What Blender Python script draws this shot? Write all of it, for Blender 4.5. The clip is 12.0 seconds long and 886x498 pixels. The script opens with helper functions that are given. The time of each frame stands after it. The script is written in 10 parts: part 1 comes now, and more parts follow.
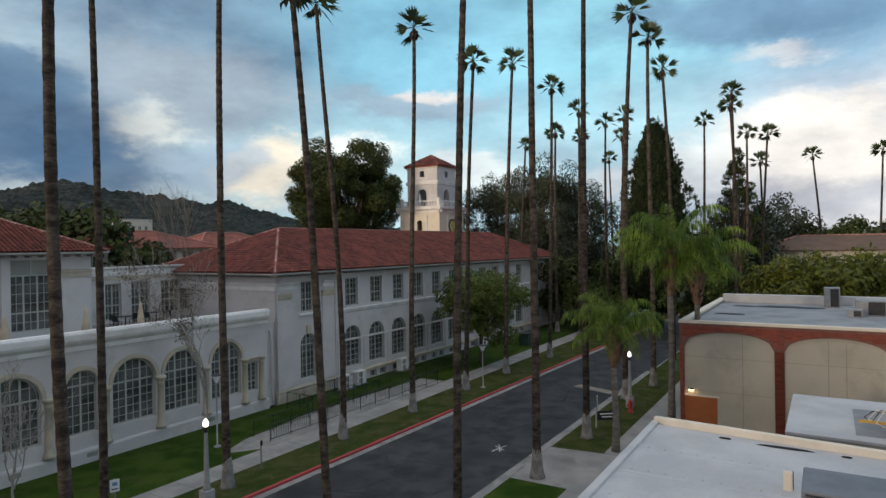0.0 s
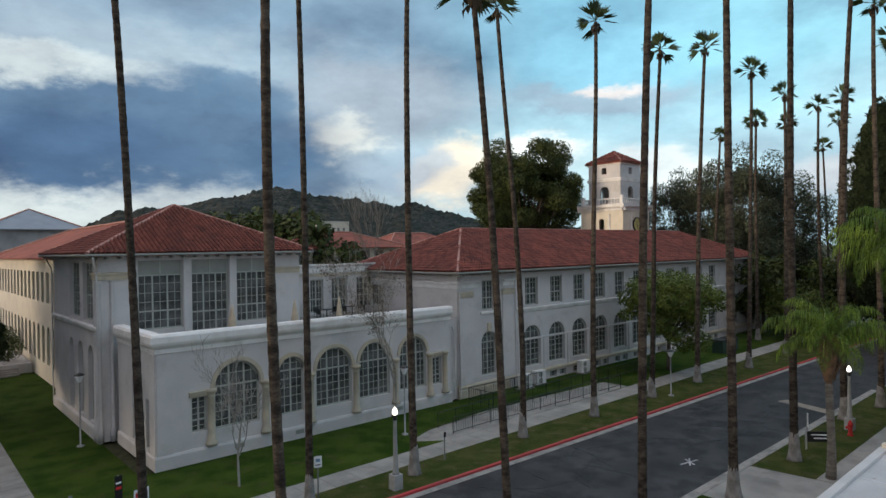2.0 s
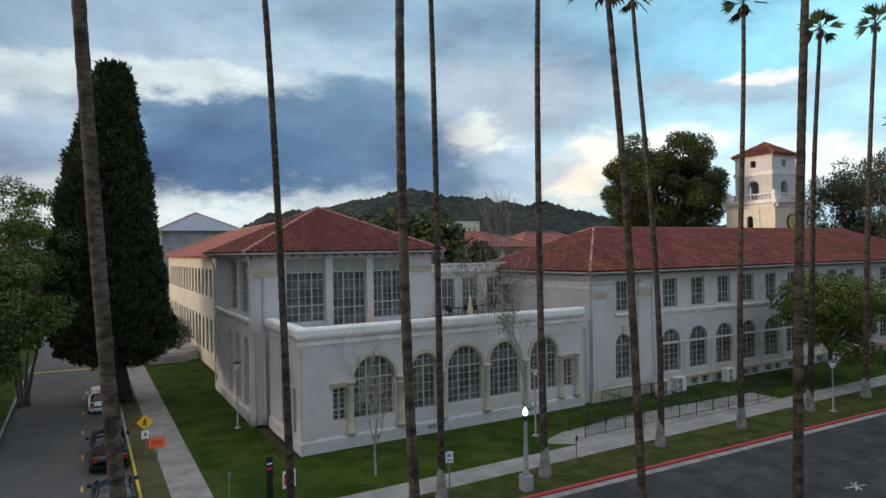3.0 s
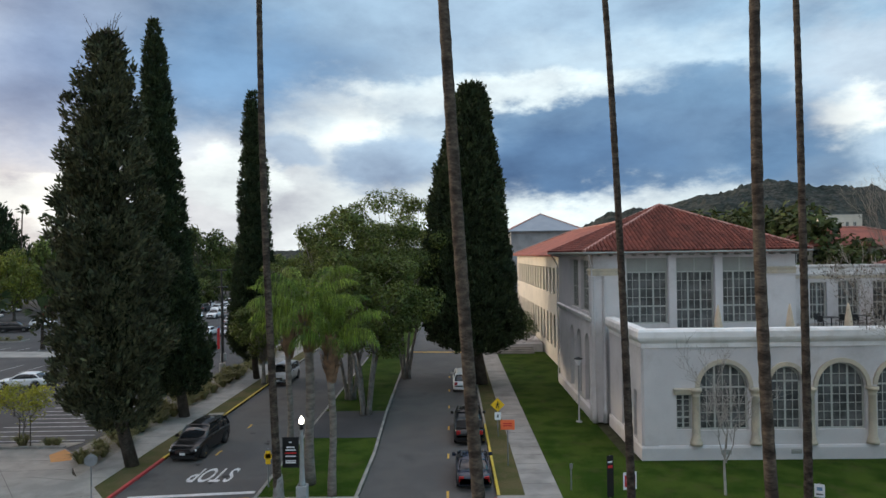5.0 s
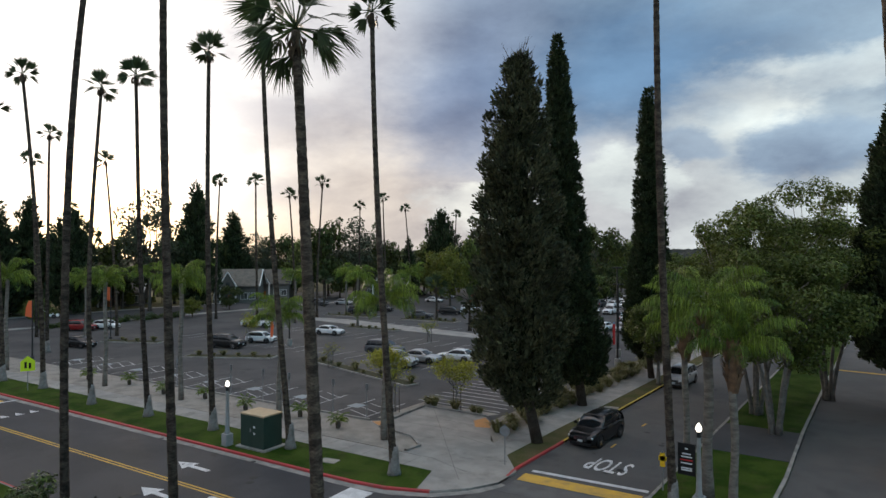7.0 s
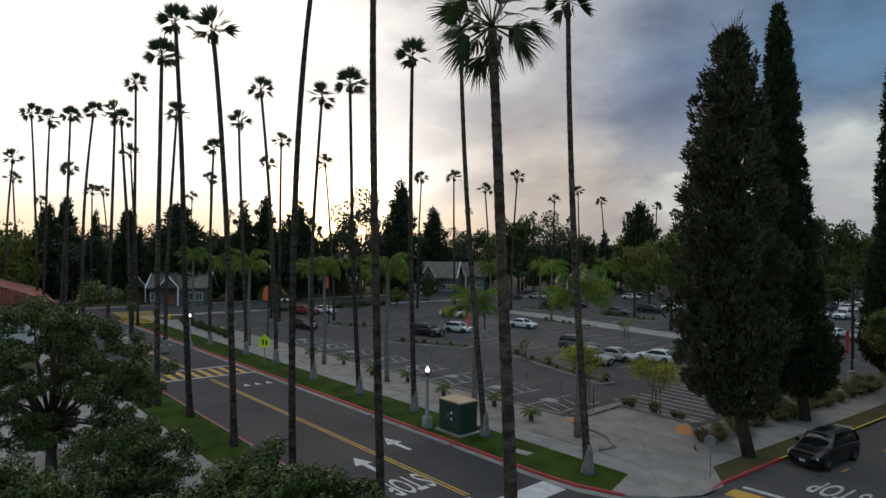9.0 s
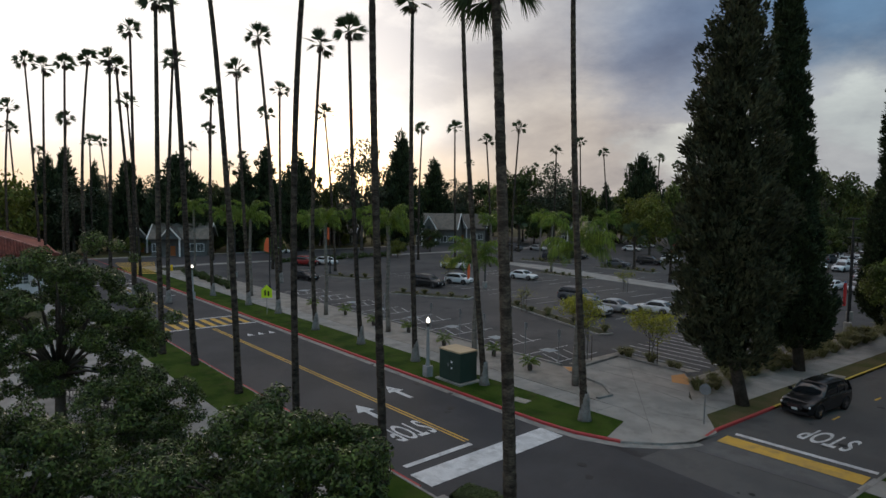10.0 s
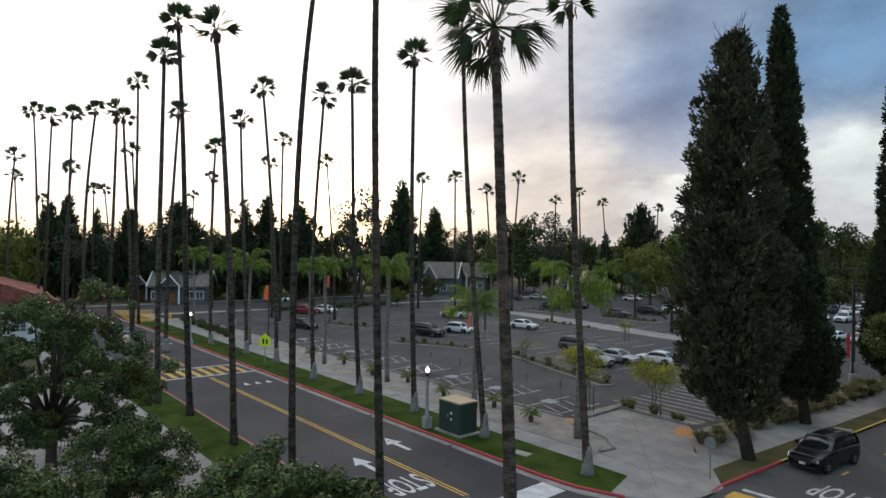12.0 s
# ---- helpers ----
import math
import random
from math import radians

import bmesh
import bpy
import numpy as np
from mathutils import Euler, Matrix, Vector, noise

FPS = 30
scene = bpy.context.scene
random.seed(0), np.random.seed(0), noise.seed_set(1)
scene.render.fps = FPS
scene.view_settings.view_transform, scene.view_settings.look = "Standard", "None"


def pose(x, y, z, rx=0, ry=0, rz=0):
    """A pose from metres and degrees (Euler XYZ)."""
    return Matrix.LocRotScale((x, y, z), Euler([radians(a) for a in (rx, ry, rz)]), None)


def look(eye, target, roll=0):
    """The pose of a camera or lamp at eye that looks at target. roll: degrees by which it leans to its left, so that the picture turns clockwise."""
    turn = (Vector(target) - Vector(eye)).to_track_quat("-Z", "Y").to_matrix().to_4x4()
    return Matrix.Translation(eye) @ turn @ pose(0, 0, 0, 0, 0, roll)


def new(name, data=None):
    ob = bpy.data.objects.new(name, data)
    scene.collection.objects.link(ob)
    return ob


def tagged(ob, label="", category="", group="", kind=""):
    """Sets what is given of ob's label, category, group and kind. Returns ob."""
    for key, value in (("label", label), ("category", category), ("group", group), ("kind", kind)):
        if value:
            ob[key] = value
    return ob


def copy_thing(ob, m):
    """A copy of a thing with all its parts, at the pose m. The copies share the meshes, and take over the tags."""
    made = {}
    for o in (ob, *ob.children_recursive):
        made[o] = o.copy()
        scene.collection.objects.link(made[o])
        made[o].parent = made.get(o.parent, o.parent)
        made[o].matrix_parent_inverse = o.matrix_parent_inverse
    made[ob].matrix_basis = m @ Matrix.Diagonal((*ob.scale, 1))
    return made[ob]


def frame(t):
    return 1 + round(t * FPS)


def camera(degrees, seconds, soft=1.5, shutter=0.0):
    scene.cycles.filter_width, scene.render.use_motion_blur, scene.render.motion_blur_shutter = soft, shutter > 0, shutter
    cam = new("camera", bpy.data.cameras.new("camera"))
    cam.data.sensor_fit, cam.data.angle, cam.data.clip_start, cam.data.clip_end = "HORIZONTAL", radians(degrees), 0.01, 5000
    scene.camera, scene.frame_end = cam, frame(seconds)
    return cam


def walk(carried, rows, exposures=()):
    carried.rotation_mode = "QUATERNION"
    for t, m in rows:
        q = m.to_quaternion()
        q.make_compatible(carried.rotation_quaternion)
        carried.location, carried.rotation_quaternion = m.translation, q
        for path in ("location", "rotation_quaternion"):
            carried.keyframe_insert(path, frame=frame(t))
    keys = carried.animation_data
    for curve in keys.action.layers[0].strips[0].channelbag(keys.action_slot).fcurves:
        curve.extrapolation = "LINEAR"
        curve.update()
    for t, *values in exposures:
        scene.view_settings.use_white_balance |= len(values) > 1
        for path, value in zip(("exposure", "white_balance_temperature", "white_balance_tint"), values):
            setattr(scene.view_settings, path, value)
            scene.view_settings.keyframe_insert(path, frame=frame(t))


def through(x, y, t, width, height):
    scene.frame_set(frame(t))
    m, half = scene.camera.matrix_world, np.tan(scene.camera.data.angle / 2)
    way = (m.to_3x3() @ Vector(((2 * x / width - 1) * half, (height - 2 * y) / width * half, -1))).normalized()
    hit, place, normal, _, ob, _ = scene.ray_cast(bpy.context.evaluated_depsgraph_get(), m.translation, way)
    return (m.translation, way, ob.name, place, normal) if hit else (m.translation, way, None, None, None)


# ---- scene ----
# ---- camera: a drone that turns on the spot, then tilts down and up ----
EYE = 12.0
cam = camera(70.96, 12.0)
ROWS = [
    (0.0, 89.76, 0.95, -58.30), (0.5, 89.82, 0.95, -54.81), (1.0, 89.85, 0.95, -51.15), (1.5, 89.92, 0.96, -46.94),
    (2.0, 89.99, 0.95, -41.83), (2.5, 90.07, 0.92, -36.15), (2.7, 90.09, 0.91, -33.74), (4.3, 90.44, 0.92, -10.44),
    (4.5, 90.45, 0.90, -7.30), (5.0, 90.51, 0.80, 0.77), (5.5, 90.60, 0.61, 9.25), (6.0, 90.64, 0.44, 17.90),
    (6.5, 90.65, 0.28, 26.80), (7.0, 90.62, 0.09, 36.05), (7.5, 90.54, -0.10, 45.33), (7.7, 90.50, -0.15, 48.90),
    (8.1, 90.40, -0.24, 52.60), (8.5, 90.20, -0.31, 53.70), (9.3, 89.70, -0.40, 53.84), (9.5, 88.76, -0.42, 53.82),
    (10.0, 85.58, -0.49, 53.86), (10.5, 82.74, -0.56, 53.86), (11.0, 80.47, -0.68, 53.85), (11.5, 82.39, -0.77, 53.86),
    (12.0, 90.06, -0.74, 53.88),
]
EXPOSURES = [(0.0, 0.95), (2.5, 1.15), (5.5, 1.50), (7.0, 1.12), (7.7, 0.95), (9.3, 0.60), (9.6, 0.58), (10.0, 0.63), (10.5, 0.90), (11.0, 1.42), (11.5, 1.62), (12.0, 1.22)]
walk(cam, [(t, pose(0, 0, EYE, rx, ry, rz)) for t, rx, ry, rz in ROWS], EXPOSURES)

# ---- sky and sun: a cloudy evening, the sun low in the west behind thin cloud ----
SUN_TURN, SUN_UP, GLOW_TURN = 153.8, 3.0, 167.0


class Nodes:
    """Short hand for building node trees."""

    def __init__(self, tree):
        self.t, self.n, self.l = tree, tree.nodes, tree.links
        self.n.clear()

    def add(self, kind, ins=None, **props):
        node = self.n.new(kind)
        for k, v in props.items():
            setattr(node, k, v)
        for k, v in (ins or {}).items():
            if isinstance(v, bpy.types.NodeSocket):
                self.l.new(v, node.inputs[k])
            else:
                node.inputs[k].default_value = v
        return node

    def math(self, op, a, b=0.0, c=0.0, clamp=False):
        return self.add("ShaderNodeMath", {0: a, 1: b, 2: c}, operation=op, use_clamp=clamp).outputs[0]

    def ramp(self, fac, stops, mode="LINEAR"):
        node = self.add("ShaderNodeValToRGB", {0: fac})
        r = node.color_ramp
        r.interpolation = mode
        while len(r.elements) < len(stops):
            r.elements.new(0.5)
        for e, (p, c) in zip(r.elements, stops):
            e.position = p
            e.color = (*c, 1) if len(c) == 3 else c
        return node.outputs[0]

    def mix(self, fac, a, b, blend="MIX"):
        node = self.add("ShaderNodeMix", data_type="RGBA", blend_type=blend)
        for k, v in ((0, fac), (6, a), (7, b)):
            if isinstance(v, bpy.types.NodeSocket):
                self.l.new(v, node.inputs[k])
            else:
                node.inputs[k].default_value = v if k == 0 else (*v, 1)
        return node.outputs[2]

    def smooth(self, x, lo, hi):
        return self.add("ShaderNodeMapRange", {0: x, 1: lo, 2: hi, 3: 0.0, 4: 1.0}, interpolation_type="SMOOTHSTEP").outputs[0]

    def noise(self, vec, scale, detail=4.0, rough=0.55, distort=0.0):
        return self.add("ShaderNodeTexNoise", {"Vector": vec, "Scale": scale, "Detail": detail, "Roughness": rough, "Distortion": distort}).outputs[0]


def tone(r, g, b, stops):
    """A colour as the eye meets it, brought back to open light."""
    c = [(((k / 255 + 0.055) / 1.055) ** 2.4) / 2 ** stops for k in (r, g, b)]
    grey = 0.25 * c[0] + 0.6 * c[1] + 0.15 * c[2]
    return tuple(k * 0.92 + grey * 0.08 for k in c)


# direction, height, half width, half height (degrees), softness, colour, cover
CLOUDS = [
    (72, 16.5, 16, 2.2, 0.8, (176, 190, 206, 0.85), 0.55),
    (58, 19.5, 12, 2.0, 0.8, (120, 150, 182, 0.80), 0.6),
    (52, 13.5, 9, 3.2, 0.5, (158, 168, 186, 0.70), 0.75),
    (57, 9.8, 4, 1.6, 0.5, (226, 224, 222, 0.75), 0.75),
    (73, 9.8, 15.5, 5.2, 0.22, (86, 116, 152, 0.78), 0.94),
    (66, 13.6, 5.5, 2.6, 0.3, (96, 126, 160, 0.78), 0.85),
    (80, 7.6, 10, 2.6, 0.6, (70, 100, 140, 0.83), 0.75),
    (60, 6.4, 6.5, 2.4, 0.4, (80, 110, 146, 0.80), 0.85),
    (80, 4.0, 11, 1.3, 0.7, (204, 210, 216, 0.78), 0.75),
    (47, 6.8, 4.0, 3.0, 0.3, (244, 226, 208, 0.70), 0.85),
    (50.5, 7.2, 3.6, 2.6, 0.4, (150, 170, 196, 0.70), 0.7),
    (39.5, 8.2, 4.0, 1.7, 0.35, (236, 234, 236, 0.70), 0.8),
    (33.5, 13.0, 8.0, 1.5, 0.4, (152, 172, 194, 0.70), 0.85),
    (32.5, 14.2, 3.0, 0.7, 0.5, (226, 214, 216, 0.70), 0.8),
    (29, 6.2, 3.6, 2.6, 0.4, (222, 224, 230, 0.70), 0.75),
    (3, 18.3, 11, 2.6, 0.45, (112, 146, 182, 0.70), 0.85),
    (1.5, 14.4, 3.4, 0.9, 0.5, (214, 214, 222, 0.70), 0.8),
    (0, 7.0, 10, 3.4, 0.28, (240, 230, 228, 0.70), 0.9),
    (12, 5.6, 6, 2.2, 0.4, (226, 226, 232, 0.70), 0.75),
    (1, 3.0, 9, 1.6, 0.6, (176, 178, 194, 0.70), 0.7),
    (101, 12.3, 6.5, 3.2, 0.35, (232, 236, 240, 1.12), 0.92),
    (85, 14.2, 11, 1.5, 0.5, (222, 230, 236, 0.93), 0.8),
    (95.5, 8.6, 6.5, 2.8, 0.35, (142, 164, 194, 0.98), 0.85),
    (105.5, 9.6, 2.6, 1.6, 0.4, (146, 164, 190, 0.88), 0.8),
    (110.5, 6.8, 4.0, 2.4, 0.35, (226, 230, 234, 1.08), 0.85),
    (109, 15.8, 9, 4.0, 0.6, (88, 120, 160, 0.83), 0.8),
    (123, 13.0, 6.5, 5.5, 0.7, (106, 124, 162, 0.75), 0.6),
    (124.5, 4.8, 3.0, 1.6, 0.4, (226, 222, 220, 0.78), 0.75),
]


def make_world():
    w = bpy.data.worlds.new("evening_sky")
    scene.world = w
    w.use_nodes = True
    N = Nodes(w.node_tree)
    d = N.add("ShaderNodeTexCoord").outputs["Generated"]
    sep = N.add("ShaderNodeSeparateXYZ", {0: d})
    x, y, z = sep.outputs
    sky = N.add("ShaderNodeTexSky", sky_type="NISHITA", sun_disc=False, sun_elevation=radians(SUN_UP + 3),
                sun_rotation=radians(90 - SUN_TURN), air_density=1.0, dust_density=0.6, ozone_density=2.0)
    clear = N.add("ShaderNodeVectorMath", {0: sky.outputs[0], 3: 0.06}, operation="SCALE").outputs[0]
    clear = N.mix(0.72, clear, N.mix(N.smooth(z, 0.02, 0.42), (0.34, 0.47, 0.52), (0.14, 0.335, 0.48)))
    # nearness to the bright west, in the flat
    gx, gy = math.cos(radians(GLOW_TURN)), math.sin(radians(GLOW_TURN))
    toward = N.math("ADD", N.math("MULTIPLY", x, gx), N.math("MULTIPLY", y, gy))
    near_sun = N.smooth(toward, 0.68, 0.97)
    # piled cloud: broad masses with billowed rims, lit from the west and above
    flat = N.add("ShaderNodeVectorMath", {0: d, 1: (1.0, 1.0, 2.1)}, operation="MULTIPLY").outputs[0]
    lifted = N.add("ShaderNodeVectorMath", {0: flat, 1: (-0.035, -0.010, 0.085)}, operation="ADD").outputs[0]

    def density(v):
        big = N.noise(v, 2.0, 2.0, 0.5, 0.1)
        fine = N.noise(v, 5.5, 9.0, 0.60, 0.15)
        return N.math("ADD", N.math("MULTIPLY", big, 0.70), N.math("MULTIPLY", fine, 0.30))

    body = density(flat)
    relief = N.math("SUBTRACT", body, density(lifted))
    # heavy cover in the north and west, open toward the east; the masses lie low
    east = N.smooth(N.math("SUBTRACT", x, N.math("MULTIPLY", y, 0.45)), 0.10, 0.72)
    low = N.math("MULTIPLY", N.smooth(z, 0.0, 0.10), N.smooth(z, 0.36, 0.18))
    open_high = N.math("MULTIPLY", east, N.smooth(z, 0.02, 0.16))
    cover = N.math("SUBTRACT", N.math("ADD", N.math("MULTIPLY_ADD", low, 0.035, N.math("MULTIPLY_ADD", N.smooth(x, 0.35, -0.1), 0.045, 0.055)), body), N.math("MULTIPLY", open_high, 0.15))
    mask = N.smooth(cover, 0.462, 0.515)
    heavy = N.math("MULTIPLY", N.smooth(N.math("ADD", N.math("MULTIPLY", x, -0.515), N.math("MULTIPLY", y, 0.857)), 0.925, 0.98), N.smooth(z, 0.07, 0.22))
    banked = N.math("MULTIPLY", N.smooth(N.math("ADD", N.math("MULTIPLY", x, 0.48), N.math("MULTIPLY", y, 0.877)), 0.93, 0.995), N.math("MULTIPLY", N.smooth(z, 0.05, 0.12), N.smooth(z, 0.30, 0.18)))
    heavy = N.math("MAXIMUM", heavy, N.math("MULTIPLY", banked, N.smooth(body, 0.40, 0.52)))
    thick = N.math("MAXIMUM", heavy, N.smooth(cover, 0.485, 0.63))
    edge = N.math("MULTIPLY", N.smooth(relief, -0.03, 0.09), N.math("MULTIPLY_ADD", heavy, -0.75, 1.0))
    shade = N.math("MULTIPLY", N.math("MULTIPLY_ADD", thick, 0.7, 0.3), N.math("MULTIPLY_ADD", edge, -0.8, 1.0))
    lit = N.mix(near_sun, (0.37, 0.39, 0.41), (0.50, 0.46, 0.45))
    lit = N.mix(east, lit, (0.58, 0.52, 0.48))
    dark = N.mix(near_sun, (0.082, 0.112, 0.160), (0.27, 0.255, 0.29))
    dark = N.mix(N.math("MULTIPLY", heavy, 0.85), dark, (0.040, 0.072, 0.130))
    dark = N.mix(east, dark, (0.17, 0.20, 0.26))
    cloud = N.mix(shade, lit, dark)
    high = N.mix(N.math("MAXIMUM", mask, heavy), clear, cloud)
    haze = N.smooth(z, 0.12, -0.01)
    hazed = N.mix(N.math("MULTIPLY", haze, 0.65), high, N.mix(near_sun, N.mix(N.smooth(x, 0.45, -0.25), (0.27, 0.295, 0.34), (0.42, 0.43, 0.45)), (0.85, 0.60, 0.36)))
    # overcast law: the vault grows brighter toward the zenith
    rise = N.smooth(z, 0.45, 0.95)
    grow = [N.math("MULTIPLY_ADD", rise, k, 1.0) for k in (1.50, 1.0, 0.78)]
    hazed = N.mix(1.0, hazed, N.add("ShaderNodeCombineXYZ", {0: grow[0], 1: grow[1], 2: grow[2]}).outputs[0], "MULTIPLY")
    # the glow of the hidden sun through thin cloud
    glow = N.smooth(toward, 0.82, 0.98)
    sx, sy = math.cos(radians(SUN_TURN)), math.sin(radians(SUN_TURN))
    dot = N.math("ADD", N.math("ADD", N.math("MULTIPLY", x, sx), N.math("MULTIPLY", y, sy)), N.math("MULTIPLY", z, math.sin(radians(SUN_UP))))
    core = N.math("POWER", N.math("MAXIMUM", dot, 0.0), 300.0)
    soft = N.math("MULTIPLY", glow, N.math("MULTIPLY_ADD", shade, -0.30, 1.05))
    g1 = N.mix(N.math("MINIMUM", N.math("MULTIPLY", soft, 0.95), 1.0), hazed, (0.96, 0.90, 0.83))
    ember = N.math("MULTIPLY", N.smooth(z, 0.11, 0.01), N.smooth(toward, 0.78, 0.95))
    g1 = N.mix(N.math("MULTIPLY", ember, 0.75), g1, (0.76, 0.50, 0.27))
    g2 = N.mix(core, g1, (1.5, 1.0, 0.45), "ADD")
    # the cloud masses of the north and east, each where it stood that evening
    fine = N.add("ShaderNodeTexNoise", {"Vector": flat, "Scale": 8.0, "Detail": 9.0, "Roughness": 0.62}).outputs["Color"]
    broad = N.add("ShaderNodeTexNoise", {"Vector": flat, "Scale": 2.6, "Detail": 3.0, "Roughness": 0.5}).outputs["Color"]
    turn = N.math("MULTIPLY", N.math("ARCTAN2", y, x), 180 / math.pi)
    up = N.math("MULTIPLY", N.math("ARCSINE", z), 180 / math.pi)
    spot = N.add("ShaderNodeCombineXYZ", {0: turn, 1: up}).outputs[0]
    for tex, k in ((broad, (12.0, 6.0, 0.0)), (fine, (10.0, 6.5, 0.0))):
        off = N.add("ShaderNodeVectorMath", {0: tex, 1: (0.5, 0.5, 0.5)}, operation="SUBTRACT").outputs[0]
        spot = N.add("ShaderNodeVectorMath", {0: off, 1: k, 2: spot}, operation="MULTIPLY_ADD").outputs[0]
    flow = N.add("ShaderNodeSeparateXYZ", {0: spot}).outputs[1]

    def by_turn(stops):
        return N.ramp(N.math("DIVIDE", turn, 180.0), [(a / 180.0, tone(*c)) for a, c in stops], "EASE")

    low_sky = by_turn([(0, (222, 216, 224, 0.8)), (14, (186, 216, 234, 0.8)), (40, (186, 212, 226, 0.8)), (62, (180, 192, 204, 0.85)), (92, (206, 212, 218, 0.95)), (115, (190, 188, 196, 0.9)), (133, (214, 198, 192, 0.85)), (150, (240, 215, 190, 0.9))])
    high_sky = by_turn([(0, (132, 176, 212, 0.75)), (14, (146, 206, 232, 0.75)), (36, (132, 192, 224, 0.75)), (55, (132, 160, 188, 0.75)), (85, (140, 162, 188, 0.75)), (110, (114, 138, 168, 0.85)), (122, (128, 142, 170, 0.85)), (137, (204, 198, 206, 0.85)), (150, (240, 232, 226, 0.9))])
    seen = N.mix(N.smooth(flow, 5.0, 17.0), low_sky, high_sky)
    ripple = N.math("SUBTRACT", N.add("ShaderNodeSeparateXYZ", {0: fine}).outputs[0], 0.5)
    for az, el, ra, re, soft, colour, amount in CLOUDS:
        q = N.add("ShaderNodeVectorMath", {0: spot, 1: (az, el, 0.0)}, operation="SUBTRACT").outputs[0]
        q = N.add("ShaderNodeVectorMath", {0: q, 1: (1.0 / ra, 1.0 / re, 0.0)}, operation="MULTIPLY").outputs[0]
        near = N.add("ShaderNodeVectorMath", {0: q}, operation="LENGTH").outputs["Value"]
        f = N.math("MULTIPLY", N.smooth(near, 1.0 + soft, 1.0 - soft), amount)
        seen = N.mix(f, seen, tone(*colour))
    lightness = N.math("MULTIPLY_ADD", N.math("ADD", N.math("MULTIPLY", relief, 2.6), ripple), 0.75, 1.0)
    seen = N.mix(1.0, seen, N.add("ShaderNodeCombineXYZ", {0: N.math("MULTIPLY", lightness, 0.96), 1: lightness, 2: N.math("MULTIPLY_ADD", lightness, 0.82, 0.13)}).outputs[0], "MULTIPLY")
    inside = N.math("MULTIPLY", N.math("MULTIPLY", N.smooth(turn, -24.0, -8.0), N.smooth(turn, 150.0, 132.0)), N.smooth(up, 34.0, 25.0))
    g2 = N.mix(inside, g2, seen)
    bg = N.add("ShaderNodeBackground", {0: g2, 1: 1.0})
    N.l.new(bg.outputs[0], N.add("ShaderNodeOutputWorld").inputs[0])


make_world()
sun = new("sun", bpy.data.lights.new("sun", "SUN"))
sun.data.energy, sun.data.angle, sun.data.color = 1.1, radians(12), (1.0, 0.80, 0.58)
sun.matrix_world = look((0, 0, 60), (-math.cos(radians(SUN_TURN)) * 50, -math.sin(radians(SUN_TURN)) * 50, 60 - 50 * math.tan(radians(SUN_UP + 3))))


# ---- materials ----
MATS = {}


def mat(name, base, rough=0.8, second=None, scale=1.5, grain=0.0, grain_scale=30.0, bump=0.0, metal=0.0, spec=0.3,
        by_object=0.0, by_island=0.0, stain=None, stain_scale=0.35, stain_amount=0.6, stretch=(1, 1, 1)):
    """A surface with broad patches (second), fine grain and stains, in metres."""
    if name in MATS:
        return MATS[name]
    m = bpy.data.materials.new(name)
    m.use_nodes = True
    N = Nodes(m.node_tree)
    co = N.add("ShaderNodeTexCoord").outputs["Object"]
    if stretch != (1, 1, 1):
        co = N.add("ShaderNodeMapping", {0: co, 3: stretch}).outputs[0]
    col = N.add("ShaderNodeRGB").outputs[0]
    col.default_value = (*base, 1)
    if second:
        col = N.mix(N.smooth(N.noise(co, scale, 5.0), 0.35, 0.65), base, second)
    if stain:
        f = N.math("MULTIPLY", N.smooth(N.noise(co, stain_scale, 6.0, 0.65), 0.5, 0.72), stain_amount)
        col = N.mix(f, col, stain)
    g = N.noise(co, grain_scale, 3.0, 0.7)
    if grain:
        col = N.mix(1.0, col, N.ramp(g, [(0.25, (1 - grain,) * 3), (0.75, (1 + grain,) * 3)]), "MULTIPLY")
    if by_object or by_island:
        r = (N.add("ShaderNodeObjectInfo").outputs["Random"] if by_object else N.add("ShaderNodeNewGeometry").outputs["Random Per Island"])
        k = by_object or by_island
        col = N.mix(1.0, col, N.ramp(r, [(0.0, (1 - k,) * 3), (1.0, (1 + k, 1 + k * 0.9, 1 + k * 0.6))]), "MULTIPLY")
    b = N.add("ShaderNodeBsdfPrincipled", {"Base Color": col, "Roughness": rough, "Metallic": metal, "Specular IOR Level": spec})
    if bump:
        bp = N.add("ShaderNodeBump", {"Height": g, "Strength": min(1.0, bump), "Distance": 0.02})
        N.l.new(bp.outputs[0], b.inputs["Normal"])
    N.l.new(b.outputs[0], N.add("ShaderNodeOutputMaterial").inputs[0])
    MATS[name] = m
    return m


def glow_mat(name, col, strength):
    m = bpy.data.materials.new(name)
    m.use_nodes = True
    N = Nodes(m.node_tree)
    e = N.add("ShaderNodeEmission", {0: (*col, 1), 1: strength})
    N.l.new(e.outputs[0], N.add("ShaderNodeOutputMaterial").inputs[0])
    MATS[name] = m
    return m


